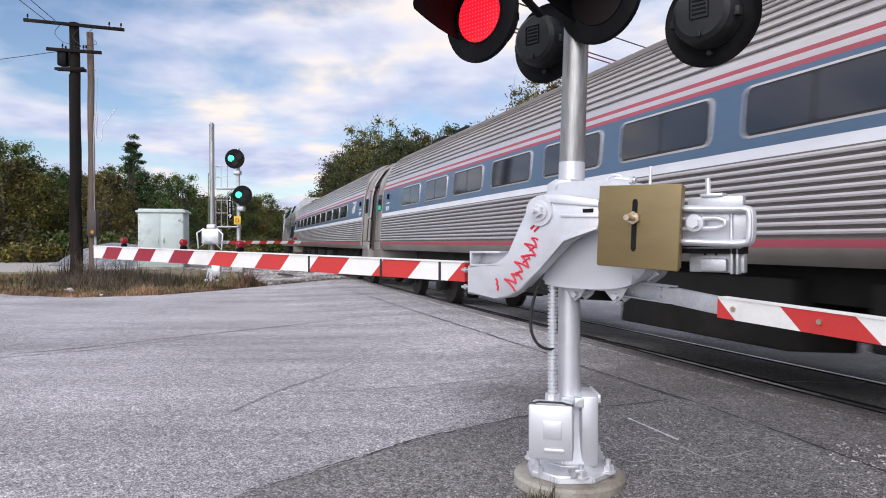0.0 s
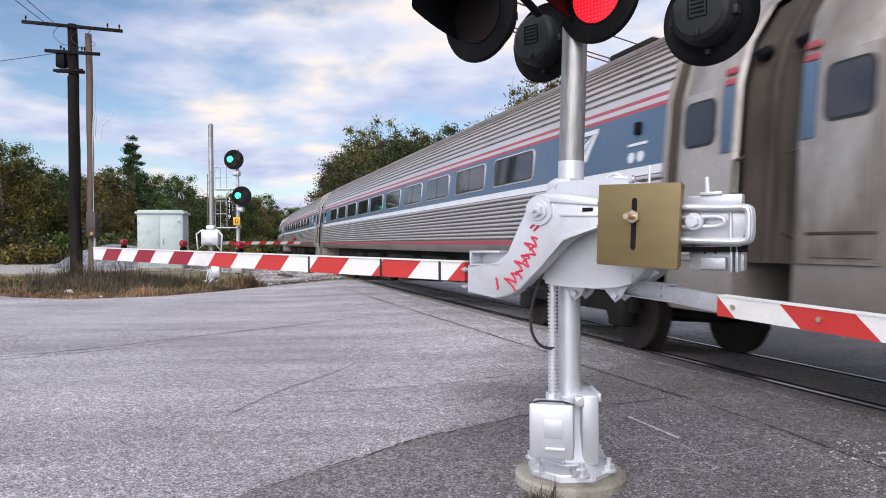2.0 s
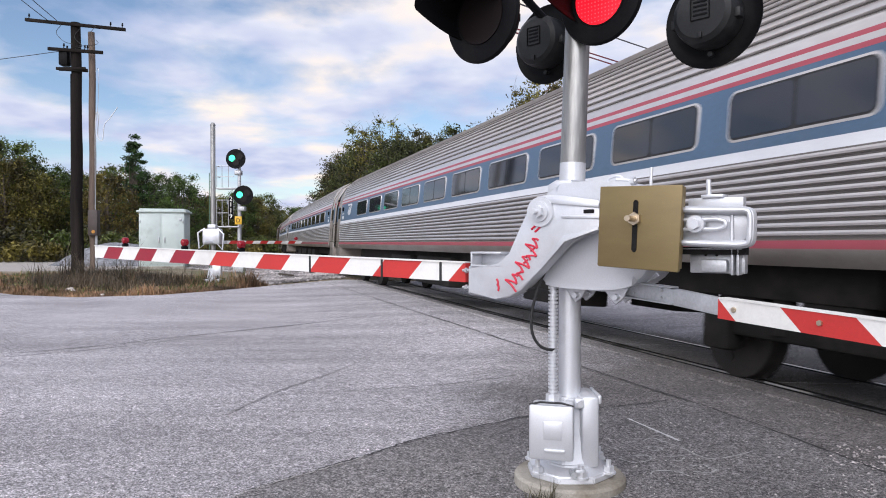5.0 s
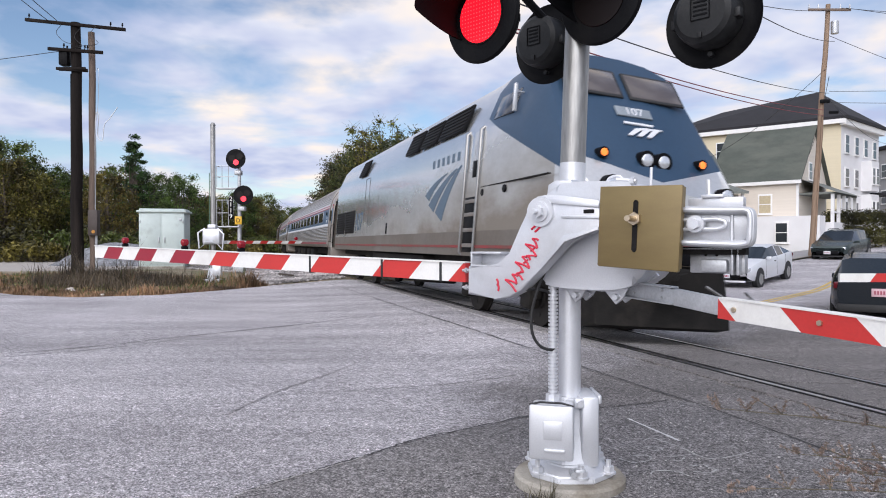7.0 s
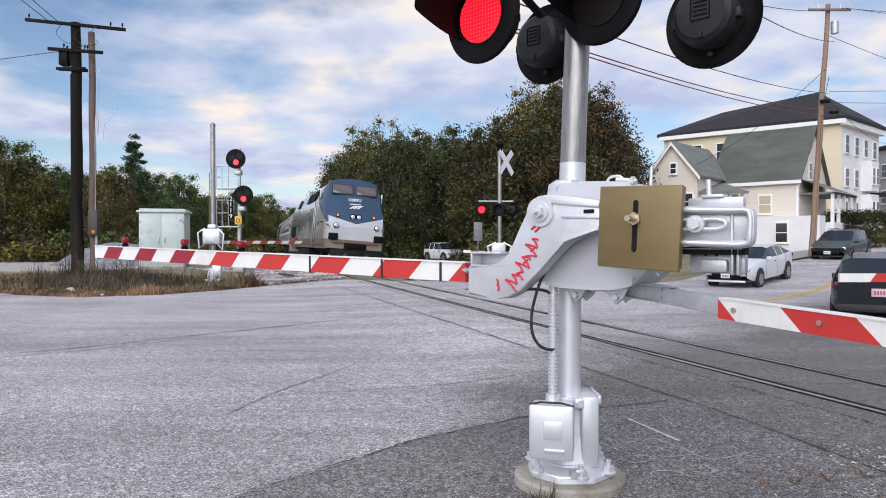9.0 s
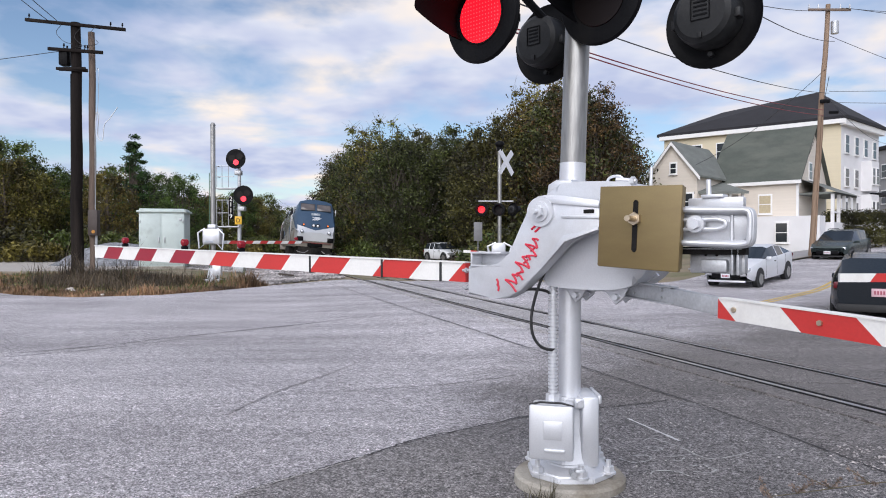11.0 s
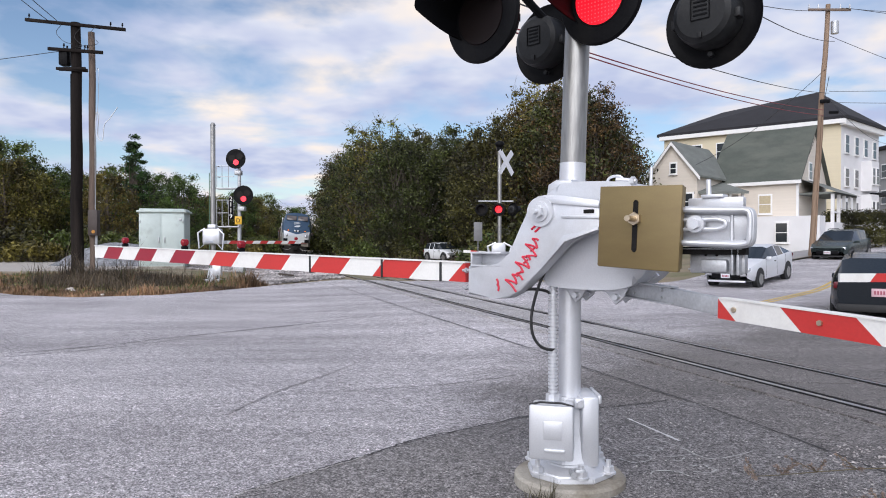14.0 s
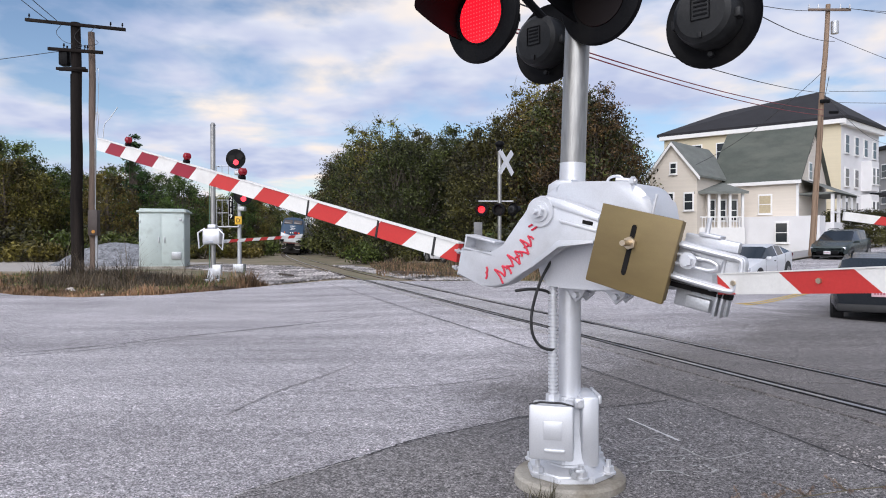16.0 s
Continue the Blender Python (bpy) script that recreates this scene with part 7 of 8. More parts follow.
# ---- trees, bushes and grass ----
def leaf_mat(name, color, amount=0.45):
    m = bpy.data.materials.new(name)
    m.use_nodes = True
    n, l = m.node_tree.nodes, m.node_tree.links
    b = n["Principled BSDF"]
    b.inputs["Roughness"].default_value = 0.6
    geo = n.new("ShaderNodeNewGeometry")
    oi = n.new("ShaderNodeObjectInfo")
    hsv = n.new("ShaderNodeHueSaturation")
    hsv.inputs["Color"].default_value = (*color, 1)
    mr = n.new("ShaderNodeMapRange")
    mr.inputs[3].default_value, mr.inputs[4].default_value = 1 - amount, 1 + amount
    l.new(geo.outputs["Random Per Island"], mr.inputs[0])
    co = n.new("ShaderNodeTexCoord")            # whole boughs turn paler or darker
    nz = n.new("ShaderNodeTexNoise")
    nz.inputs["Scale"].default_value, nz.inputs["Detail"].default_value = 0.7, 3.0
    l.new(co.outputs["Object"], nz.inputs["Vector"])
    nr = n.new("ShaderNodeMapRange")
    for i, q in zip((1, 2, 3, 4), (0.35, 0.65, 0.32, 1.68)):
        nr.inputs[i].default_value = q
    l.new(nz.outputs[0], nr.inputs[0])
    vm = n.new("ShaderNodeMath"); vm.operation = "MULTIPLY"
    l.new(mr.outputs[0], vm.inputs[0]); l.new(nr.outputs[0], vm.inputs[1])
    l.new(vm.outputs[0], hsv.inputs["Value"])
    mh = n.new("ShaderNodeMapRange")
    mh.inputs[3].default_value, mh.inputs[4].default_value = 0.455, 0.515
    l.new(oi.outputs["Random"], mh.inputs[0])
    l.new(mh.outputs[0], hsv.inputs["Hue"])
    l.new(hsv.outputs[0], b.inputs["Base Color"])
    tr = n.new("ShaderNodeBsdfTranslucent")
    l.new(hsv.outputs[0], tr.inputs[0])
    mix = n.new("ShaderNodeMixShader")
    mix.inputs[0].default_value = 0.22
    l.new(b.outputs[0], mix.inputs[1]); l.new(tr.outputs[0], mix.inputs[2])
    l.new(mix.outputs[0], n["Material Output"].inputs[0])
    return m


LEAF = {"dark": leaf_mat("leaves_dark_olive", (0.050, 0.057, 0.013), 0.85), "green": leaf_mat("leaves_green", (0.056, 0.086, 0.015), 0.8), "yellow": leaf_mat("leaves_yellowing", (0.115, 0.115, 0.019), 0.65),
        "brown": leaf_mat("leaves_rust", (0.088, 0.060, 0.019), 0.8), "fir": leaf_mat("needles_green", (0.042, 0.082, 0.018), 0.6)}


def leaves(centres, radii, per, size, seed, flat=0.8):
    """Small leaf blades scattered through clumps; returns vertices and faces."""
    rng = np.random.default_rng(seed)
    out_v = []
    for (cx, cy, cz), r in zip(centres, radii):
        d = rng.normal(size=(per, 3))
        d /= np.linalg.norm(d, axis=1)[:, None]
        rad = r * np.minimum(np.abs(rng.normal(size=per)), 1.55) * 0.75
        p = np.array([cx, cy, cz]) + d * rad[:, None] * np.array([1, 1, flat])
        a = rng.normal(size=(per, 3)); a /= np.linalg.norm(a, axis=1)[:, None]
        b = np.cross(a, rng.normal(size=(per, 3))); b /= np.linalg.norm(b, axis=1)[:, None]
        s = size * (0.6 + 0.8 * rng.random(per))[:, None]
        quad = np.stack([p - a * s, p + b * s * 0.45, p + a * s, p - b * s * 0.45], axis=1)
        out_v.append(quad.reshape(-1, 3))
    v = np.concatenate(out_v)
    f = np.arange(len(v)).reshape(-1, 4)
    return v, f


def raw_part(name, v, f, material, parent=None):
    me = bpy.data.meshes.new(name)
    me.from_pydata(v.tolist(), [], f.tolist())
    me.materials.append(material)
    ob = new(name, me)
    if parent:
        ob.parent = parent
    return ob


def tree(name, seed, h, spread, kind, label, per=290, clumps=60, bare=0.0, size=0.098):
    """A tree at the origin: tapered trunk, limbs, and a crown of leaf clumps with gaps."""
    rng = random.Random(seed)
    t = thing(name, pose(0, 0, 0), label, "tree", "trees along the railway")
    bm = BM()
    top = h * 0.8
    trunk = [(0.25 * math.sin(k * 0.9 + seed), 0.25 * math.cos(k * 1.1 + seed), top * k / 7) for k in range(8)]
    trunk[0] = (0, 0, -0.2)
    polytube(bm, trunk, [0.16 * h / 8 * (1 - 0.85 * k / 7) + 0.02 for k in range(8)], 8)
    cs, rs = [], []
    for k in range(clumps):
        u = (k + 0.5) / clumps
        z = h * (0.14 + 0.80 * u)
        env = math.sin(math.pi * (0.18 + 0.74 * u)) ** 0.8
        if kind == "fir":
            env = (1 - u) * 0.9 + 0.08
        a = k * 2.4 + rng.random()
        rad = spread * env * (0.35 + 0.65 * rng.random() ** 0.6)
        c = (rad * math.cos(a), rad * math.sin(a), z + rng.uniform(-0.4, 0.4))
        cs.append(c)
        rs.append((0.20 + 0.16 * rng.random()) * spread * (0.55 + 0.6 * env))
        i = min(int(u * 7 * 0.8), 6)
        base = Vector(trunk[max(i - 1, 1)])
        sway = Vector((rng.uniform(-0.5, 0.5), rng.uniform(-0.5, 0.5), rng.uniform(-0.1, 0.4)))
        polytube(bm, smooth_path([base, (base + Vector(c)) / 2 + sway, c], 3), [0.05, 0.045, 0.038, 0.03, 0.022, 0.015, 0.009], 5)
        if rng.random() < bare:
            rs[-1] *= 0.8
            for _ in range(7):
                tip = Vector(c) + Vector((rng.uniform(-0.8, 0.8), rng.uniform(-0.8, 0.8), rng.uniform(0.1, 0.9)))
                bend = Vector(c).lerp(tip, 0.5) + Vector((rng.uniform(-0.15, 0.15), rng.uniform(-0.15, 0.15), 0.1))
                polytube(bm, smooth_path([c, bend, tip], 2), [0.012, 0.010, 0.007, 0.005, 0.003], 4)
    part("trunk", bm, bark, t)
    v, f = leaves(cs, rs, per, size, seed, 0.8 if kind != "fir" else 0.45)
    raw_part("crown", v, f, LEAF[kind], t)
    return t


DARK = [tree("tree", 11, 10.5, 3.6, "dark", "broad dark olive tree in late autumn leaf"), tree("tree", 12, 9.0, 3.2, "dark", "broad dark olive tree in late autumn leaf"),
        tree("tree", 13, 11.5, 3.4, "brown", "tree with rusty thinning autumn leaves", bare=0.25), tree("tree", 14, 10.0, 3.0, "yellow", "half-bare tree with yellowing leaves", per=80, bare=0.45)]
GREEN = [tree("tree", 21, 9.0, 3.2, "green", "green leafy tree behind the railway"), tree("tree", 22, 8.0, 2.8, "yellow", "tree with yellowing autumn leaves"), tree("tree", 23, 12.0, 2.6, "fir", "tall pointed green tree", clumps=64),
         tree("tree", 24, 7.5, 2.8, "brown", "tree with rusty thinning autumn leaves")]


def plant(proto, x, y, k, yaw, dz=0.0):
    o = copy_thing(proto, pose(x, y, ground_z(x, y) + dz, 0, 0, yaw))
    o.scale = (k, k, k)
    return o


def move_first(proto, x, y, k, yaw):
    proto.matrix_basis = pose(x, y, ground_z(x, y), 0, 0, yaw)
    proto.scale = (k, k, k)


def by_px(px, y):
    return (px - 784) / 1200 * y


rng = random.Random(5)
CENTRE = [(0, 1010, 43, 1.08), (2, 1040, 42, 0.95), (1, 1055, 46, 1.05), (2, 1000, 45, 1.02), (3, 955, 46, 1.12), (0, 905, 47, 0.98), (1, 860, 48, 1.05), (0, 808, 60, 0.98), (1, 742, 54, 1.05), (0, 705, 54, 0.95), (3, 660, 58, 1.12), (0, 640, 60, 1.0),
          (1, 625, 66, 1.1), (2, 612, 74, 1.0), (0, 598, 82, 1.0), (0, 1080, 53, 0.9), (1, 1040, 50, 1.1), (0, 970, 53, 1.1), (1, 880, 56, 1.1), (0, 780, 60, 1.05), (1, 690, 66, 1.1), (0, 730, 60, 1.1), (0, 820, 57, 1.1), (2, 930, 52, 1.05), (3, 985, 52, 1.42), (3, 950, 55, 1.42), (3, 690, 64, 1.32), (3, 640, 68, 1.32), (1, 590, 98, 1.05), (0, 600, 112, 1.1), (1, 620, 80, 1.1), (0, 660, 76, 1.1)]
used = set()
for i, px, y, k in CENTRE:
    x = by_px(px, y)
    (move_first if i not in used else plant)(DARK[i], x, y, k, rng.uniform(0, 360))
    used.add(i)
LEFT = [(0, 20, 62, 1.22), (1, 8, 58, 1.12), (1, 60, 60, 1.0), (0, 95, 66, 1.0), (1, 30, 72, 1.3), (0, 135, 70, 0.95), (2, 238, 74, 1.12), (1, 190, 62, 1.0), (0, 205, 78, 1.15), (0, 270, 76, 1.05), (1, 305, 80, 0.9), (0, 320, 72, 0.98), (3, 352, 84, 1.05), (1, 385, 82, 0.9), (0, 420, 88, 0.9),
        (1, 450, 90, 0.95), (0, 470, 98, 0.95), (1, 492, 112, 0.9), (0, 515, 125, 0.9), (3, 4, 66, 1.2), (0, -60, 60, 1.2), (1, -120, 66, 1.3), (0, 160, 82, 1.1), (0, 250, 90, 1.1), (1, 350, 96, 1.0), (0, 440, 108, 1.0), (1, 480, 130, 1.0), (0, 530, 140, 1.0), (1, 110, 84, 1.2)]
used = set()
for i, px, y, k in LEFT:
    x = by_px(px, y)
    (move_first if i not in used else plant)(GREEN[i], x, y, k, rng.uniform(0, 360))
    used.add(i)


def bush(name, seed, h, w, kind, label, per=260, clumps=14, size=0.10):
    r = random.Random(seed)
    t = thing(name, pose(0, 0, 0), label, "bush", "bushes under the trees")
    bm = BM()
    cs, rs = [], []
    for k in range(clumps):
        a, q = r.random() * 6.28, r.random() ** 0.5
        c = (w * q * math.cos(a), w * q * math.sin(a), h * (0.25 + 0.6 * r.random()) * (1.1 - 0.5 * q))
        cs.append(c); rs.append(0.32 * h * (0.7 + 0.5 * r.random()))
        polytube(bm, [(0, 0, -0.1), Vector(c) * 0.6 + Vector((0, 0, 0.1)), c], [0.03, 0.02, 0.008], 5)
    part("stems", bm, bark, t)
    v, f = leaves(cs, rs, per, size, seed)
    raw_part("foliage", v, f, LEAF[kind], t)
    return t


BUSH = [bush("bush", 31, 2.0, 1.8, "dark", "dark green bush under the trees"), bush("bush", 32, 1.7, 1.6, "green", "green bush at the edge of the trees"), bush("bush", 33, 1.4, 1.5, "yellow", "yellowing bush at the edge of the trees")]
SPOTS = [(1, 645, 46, 1.0), (0, 690, 47, 0.9), (1, 872, 34, 0.8), (0, 900, 36, 1.1), (1, 940, 36, 1.0), (0, 720, 56, 1.6), (0, 760, 58, 1.6), (2, 620, 60, 1.0), (0, 980, 38, 1.4), (0, 1040, 38, 1.5), (0, 1100, 40, 1.5), (1, 870, 40, 1.2), (0, 925, 46, 1.5), (0, 600, 70, 1.7), (0, 580, 80, 1.8), (0, 660, 62, 1.7), (0, 800, 62, 1.6), (0, 905, 49, 1.6), (0, 920, 44, 1.8),
         (2, 60, 50, 1.5), (1, 110, 54, 1.5), (0, 30, 52, 1.6), (2, 180, 56, 1.3), (1, 200, 52, 1.4), (2, 360, 60, 1.3), (2, 440, 62, 1.3), (1, 465, 70, 1.3), (2, 400, 66, 1.4), (0, 350, 64, 1.3), (1, 300, 60, 1.3), (0, 150, 58, 1.5), (2, 480, 84, 1.5), (1, 420, 78, 1.6), (0, 260, 62, 1.5), (2, -10, 52, 1.5)]
used = set()
for i, px, y, k in SPOTS:
    x = by_px(px, y)
    (move_first if i not in used else plant)(BUSH[i], x, y, k, rng.uniform(0, 360))
    used.add(i)

# clipped hedge in front of the tall house
hedge = thing("hedge", pose(0, 0, 0), "clipped dark green hedge along the street", "hedge")
hc, hr = [], []
for k in range(40):
    x = 25.2 + 0.22 * k
    for z in (1.6, 2.2, 2.8, 3.2):
        hc.append((x + rng.uniform(-0.1, 0.1), 44.5 - 0.02 * k + rng.uniform(-0.4, 0.2), z + rng.uniform(-0.1, 0.1))); hr.append(0.45)
v, f = leaves(hc, hr, 230, 0.07, 77)
raw_part("foliage", v, f, LEAF["dark"], hedge)
bm = BM()
for k in range(12):
    polytube(bm, [(25.3 + 0.75 * k, 44.4, 0.6), (25.3 + 0.75 * k, 44.4, 2.6)], [0.04, 0.02], 5)
part("stems", bm, bark, hedge)


def grass(name, boxes, material, label, seed, h0, h1, width=0.012):
    """Bent blades scattered over stretches of ground."""
    r = np.random.default_rng(seed)
    vs, fs, n = [], [], 0
    for poly, count, k in boxes:
        xs = [p[0] for p in poly]; ys = [p[1] for p in poly]
        made = 0
        while made < count:
            x, y = r.uniform(min(xs), max(xs)), r.uniform(min(ys), max(ys))
            if not inside(x, y, poly):
                continue
            made += 1
            z = ground_z(x, y) - 0.03
            h = r.uniform(h0, h1) * k * (0.6 + 2.6 * noise.noise((x * 0.9, y * 0.9, 3)) ** 2 * 2)
            a = r.uniform(0, 6.28)
            dx, dy = math.cos(a), math.sin(a)
            bend = r.uniform(0.1, 1.1) * h
            w = width * (0.6 + r.random())
            vs += [(x - dy * w, y + dx * w, z), (x + dy * w, y - dx * w, z), (x + dx * bend * 0.35 + dy * w * 0.7, y + dy * bend * 0.35 - dx * w * 0.7, z + h * 0.6), (x + dx * bend * 0.35 - dy * w * 0.7, y + dy * bend * 0.35 + dx * w * 0.7, z + h * 0.6), (x + dx * bend, y + dy * bend, z + h)]
            fs += [(n, n + 1, n + 2, n + 3), (n + 3, n + 2, n + 4)]
            n += 5
    me = bpy.data.meshes.new(name)
    me.from_pydata(vs, [], fs)
    me.materials.append(material)
    return tagged(new(name, me), label, "grass", kind="stuff")


def inside(x, y, poly):
    c = False
    for (x0, y0), (x1, y1) in zip(poly, poly[1:] + poly[:1]):
        if (y0 > y) != (y1 > y) and x < (x1 - x0) * (y - y0) / (y1 - y0) + x0:
            c = not c
    return c


VERGE = [(-13.8, 20.3), (-11.4, 18.4), (-9.3, 17.6), (-7.7, 18.4), (-6.7, 20.0), (-5.8, 22.3), (-7.5, 25), (-12, 29), (-17.5, 32), (-20, 26)]
EDGE = [(-13.8, 20.2), (-11.4, 18.25), (-9.3, 17.45), (-7.6, 18.3), (-6.6, 19.9), (-5.65, 22.2), (-6.3, 22.8), (-7.3, 20.4), (-8.2, 19.2), (-9.6, 18.6), (-11.4, 19.4), (-13.8, 21.6)]
CORE = [(-14.5, 24), (-12.5, 20.6), (-9.4, 19.6), (-8.3, 21.5), (-8.8, 24.5), (-12.5, 28), (-16, 30)]
RIGHT = [(-3.0, 31), (-0.8, 27.2), (3.6, 25.2), (8.5, 28.6), (10, 33), (2, 44), (-5, 46)]
straw = leaf_mat("dry_straw", (0.24, 0.175, 0.085), 0.5)
weedy = leaf_mat("green_weeds", (0.075, 0.098, 0.028), 0.6)
brown_weed = leaf_mat("brown_weeds", (0.080, 0.066, 0.038), 0.6)
grass("dry_grass", [(VERGE, 9000, 0.6), (EDGE, 7000, 0.55), (RIGHT, 9000, 0.9)], straw, "short dry straw-coloured grass on the verges", 1, 0.10, 0.32)
grass("green_grass", [(VERGE, 7500, 0.7), (RIGHT, 5000, 0.7)], weedy, "patchy green grass on the verges", 2, 0.10, 0.30)
grass("tall_weeds", [(CORE, 5200, 1.05), (RIGHT, 3000, 0.8)], brown_weed, "tall brown weeds in the verge", 3, 0.18, 0.62, 0.008)


def scatter_stones(name, poly, count, s0, s1, material, label, seed):
    """Broken stones, each a small lopsided solid, joined as one heap."""
    r = np.random.default_rng(seed)
    base = np.array([(1, 0, 0), (-1, 0, 0), (0, 1, 0), (0, -1, 0), (0, 0, 1), (0, 0, -1)], float)
    tri = [(0, 2, 4), (2, 1, 4), (1, 3, 4), (3, 0, 4), (2, 0, 5), (1, 2, 5), (3, 1, 5), (0, 3, 5)]
    vs, fs, n = [], [], 0
    xs = [p[0] for p in poly]; ys = [p[1] for p in poly]
    while n < count:
        x, y = r.uniform(min(xs), max(xs)), r.uniform(min(ys), max(ys))
        if not inside(x, y, poly):
            continue
        s = r.uniform(s0, s1)
        q = base * s * r.uniform(0.6, 1.2, (6, 1))
        a = r.uniform(0, 6.28)
        rot = np.array([(math.cos(a), -math.sin(a), 0), (math.sin(a), math.cos(a), 0), (0, 0, 0.75)])
        q = q @ rot.T + r.normal(scale=s * 0.12, size=(6, 3)) + np.array([x, y, ground_z(x, y) + s * 0.25])
        vs.append(q)
        fs += [(a0 + 6 * n, b0 + 6 * n, c0 + 6 * n) for a0, b0, c0 in tri]
        n += 1
    me = bpy.data.meshes.new(name)
    me.from_pydata(np.concatenate(vs).tolist(), [], fs)
    me.materials.append(material)
    return tagged(new(name, me), label, "gravel", kind="stuff")


stone_mat = leaf_mat("loose_stone", (0.36, 0.34, 0.325), 0.4)
scatter_stones("gravel", [(-5.7, 22.6), (-4.6, 24.0), (-3.5, 25.3), (-5.5, 31), (-8.5, 38), (-14, 44), (-15, 38), (-9, 31), (-7.6, 25.5)], 7000, 0.03, 0.085, stone_mat, "pale crushed stone beside the track", 5)
scatter_stones("gravel", [(-2.2, 29.5), (-1.0, 26.6), (1.5, 25.7), (1.0, 27.0), (-1.5, 31), (-6.0, 44), (-7.2, 44)], 3500, 0.03, 0.075, stone_mat, "pale crushed stone beside the track", 6)


def heap():
    bm = BM()
    n = 26
    rows = []
    for i in range(n + 1):
        row = []
        for j in range(n + 1):
            u, v = i / n * 2 - 1, j / n * 2 - 1
            h = max(0.0, 1 - (abs(u) ** 2 + abs(v) ** 2)) * 1.5 + 0.12 * noise.noise((u * 5, v * 5, 1)) + 0.07 * noise.noise((u * 17, v * 17, 4))
            row.append(bm.verts.new((u * 4.2, v * 3.0, h - 0.1)))
        rows.append(row)
    for i in range(n):
        for j in range(n):
            bm.faces.new((rows[i][j], rows[i + 1][j], rows[i + 1][j + 1], rows[i][j + 1]))
    o = tagged(part("spoil_heap", bm, mat("blue_grey_gravel", (0.19, 0.195, 0.21), 0.9, 0, 2.5, 0.7, 0.8, 7)), "low heap of blue-grey gravel", "gravel heap", kind="stuff")
    o.matrix_basis = pose(-20.4, 43, 0)


heap()
poly_sheet("gravel_lot", [(-80, 30), (-22, 33.5), (-17.2, 34.5), (-15.5, 48), (-30, 50), (-80, 48)], mat("pale_gravel", (0.36, 0.33, 0.30), 0.9, 0, 2, 0.2, 0.4, 20), 0.0, "pale gravel lot behind the verge", "gravel lot", 3.0)
for x, y, s in ((-10.5, 19.1, 0.14), (-12.2, 19.6, 0.09), (-13.1, 20.4, 0.08), (-9.0, 17.9, 0.06), (1.0, 27.4, 0.13)):
    bm = BM()
    bmesh.ops.create_icosphere(bm, subdivisions=2, radius=s)
    for v in bm.verts:
        v.co *= 1 + 0.35 * noise.noise(v.co * 9 + Vector((x, y, 0)))
        v.co.z *= 0.6
    o = tagged(part("stone", bm, mat("pale_stone", (0.5, 0.45, 0.40), 0.85, 0, 8, 0.15, 0.3)), "pale stone lying at the road's edge", "stone")
    o.location = (x, y, ground_z(x, y) + s * 0.35)

scatter_stones("grit", [(-0.6, 3.2), (-0.1, 4.6), (1.0, 5.6), (2.2, 5.0), (2.6, 3.0), (1.6, 2.6), (0.3, 2.7)], 1100, 0.003, 0.011, mat("pale_grit", (0.55, 0.53, 0.50), 0.9, 0, 20, 0.2, 0), "pale grit strewn round the mast footing", 8)
tuft = [(0.40, 3.52), (0.44, 3.58), (0.55, 3.62), (0.62, 3.58), (0.5, 3.52)]
grass("footing_tuft", [(tuft, 110, 0.20)], brown_weed, "dry grass tuft against the concrete footing", 9, 0.12, 0.35, 0.003)

litter = [(2.0, 3.3), (2.2, 3.9), (2.5, 4.35), (2.75, 4.5), (3.2, 3.6), (3.0, 2.8), (2.2, 2.8)]
scatter_stones("grit", litter, 700, 0.004, 0.013, stone_mat, "fine gravel and grit beside the rail", 18)

# old rail pieces and a tie left beside the track
for x, y, yaw, l in ((-6.3, 27.2, 120, 1.6), (-1.0, 31.0, 155, 3.0), (0.2, 30.0, 150, 2.6)):
    bm = BM()
    box(bm, (0, 0, 0.06), (l, 0.16, 0.12), 0.02)
    o = tagged(part("old_tie", bm, mat("sleeper_wood", (0.07, 0.055, 0.04), 0.9)), "old dark railway tie lying in the gravel", "railway tie")
    o.matrix_basis = pose(x, y, ground_z(x, y), 0, 0, yaw)


# ---- road surface details ----
def ribbon(name, pts, width, material, label, lift=0.004, wobble=0.0, seed=0, category="road mark", kind="structure"):
    r = random.Random(seed)
    path = smooth_path([(x, y, 0) for x, y in pts], 10)
    bm = BM()
    prev = None
    for i, p in enumerate(path):
        d = (path[min(i + 1, len(path) - 1)] - path[max(i - 1, 0)]).normalized()
        nrm = Vector((-d.y, d.x, 0))
        p = p + nrm * r.uniform(-wobble, wobble)
        w = width * (0.5 + r.random()) / 2 if wobble else width / 2
        a, b = p + nrm * w, p - nrm * w
        cur = [bm.verts.new((q.x, q.y, ground_z(q.x, q.y) + lift)) for q in (a, b)]
        if prev:
            bm.faces.new((prev[0], cur[0], cur[1], prev[1]))
        prev = cur
    return tagged(part(name, bm, material), label, category, kind=kind)


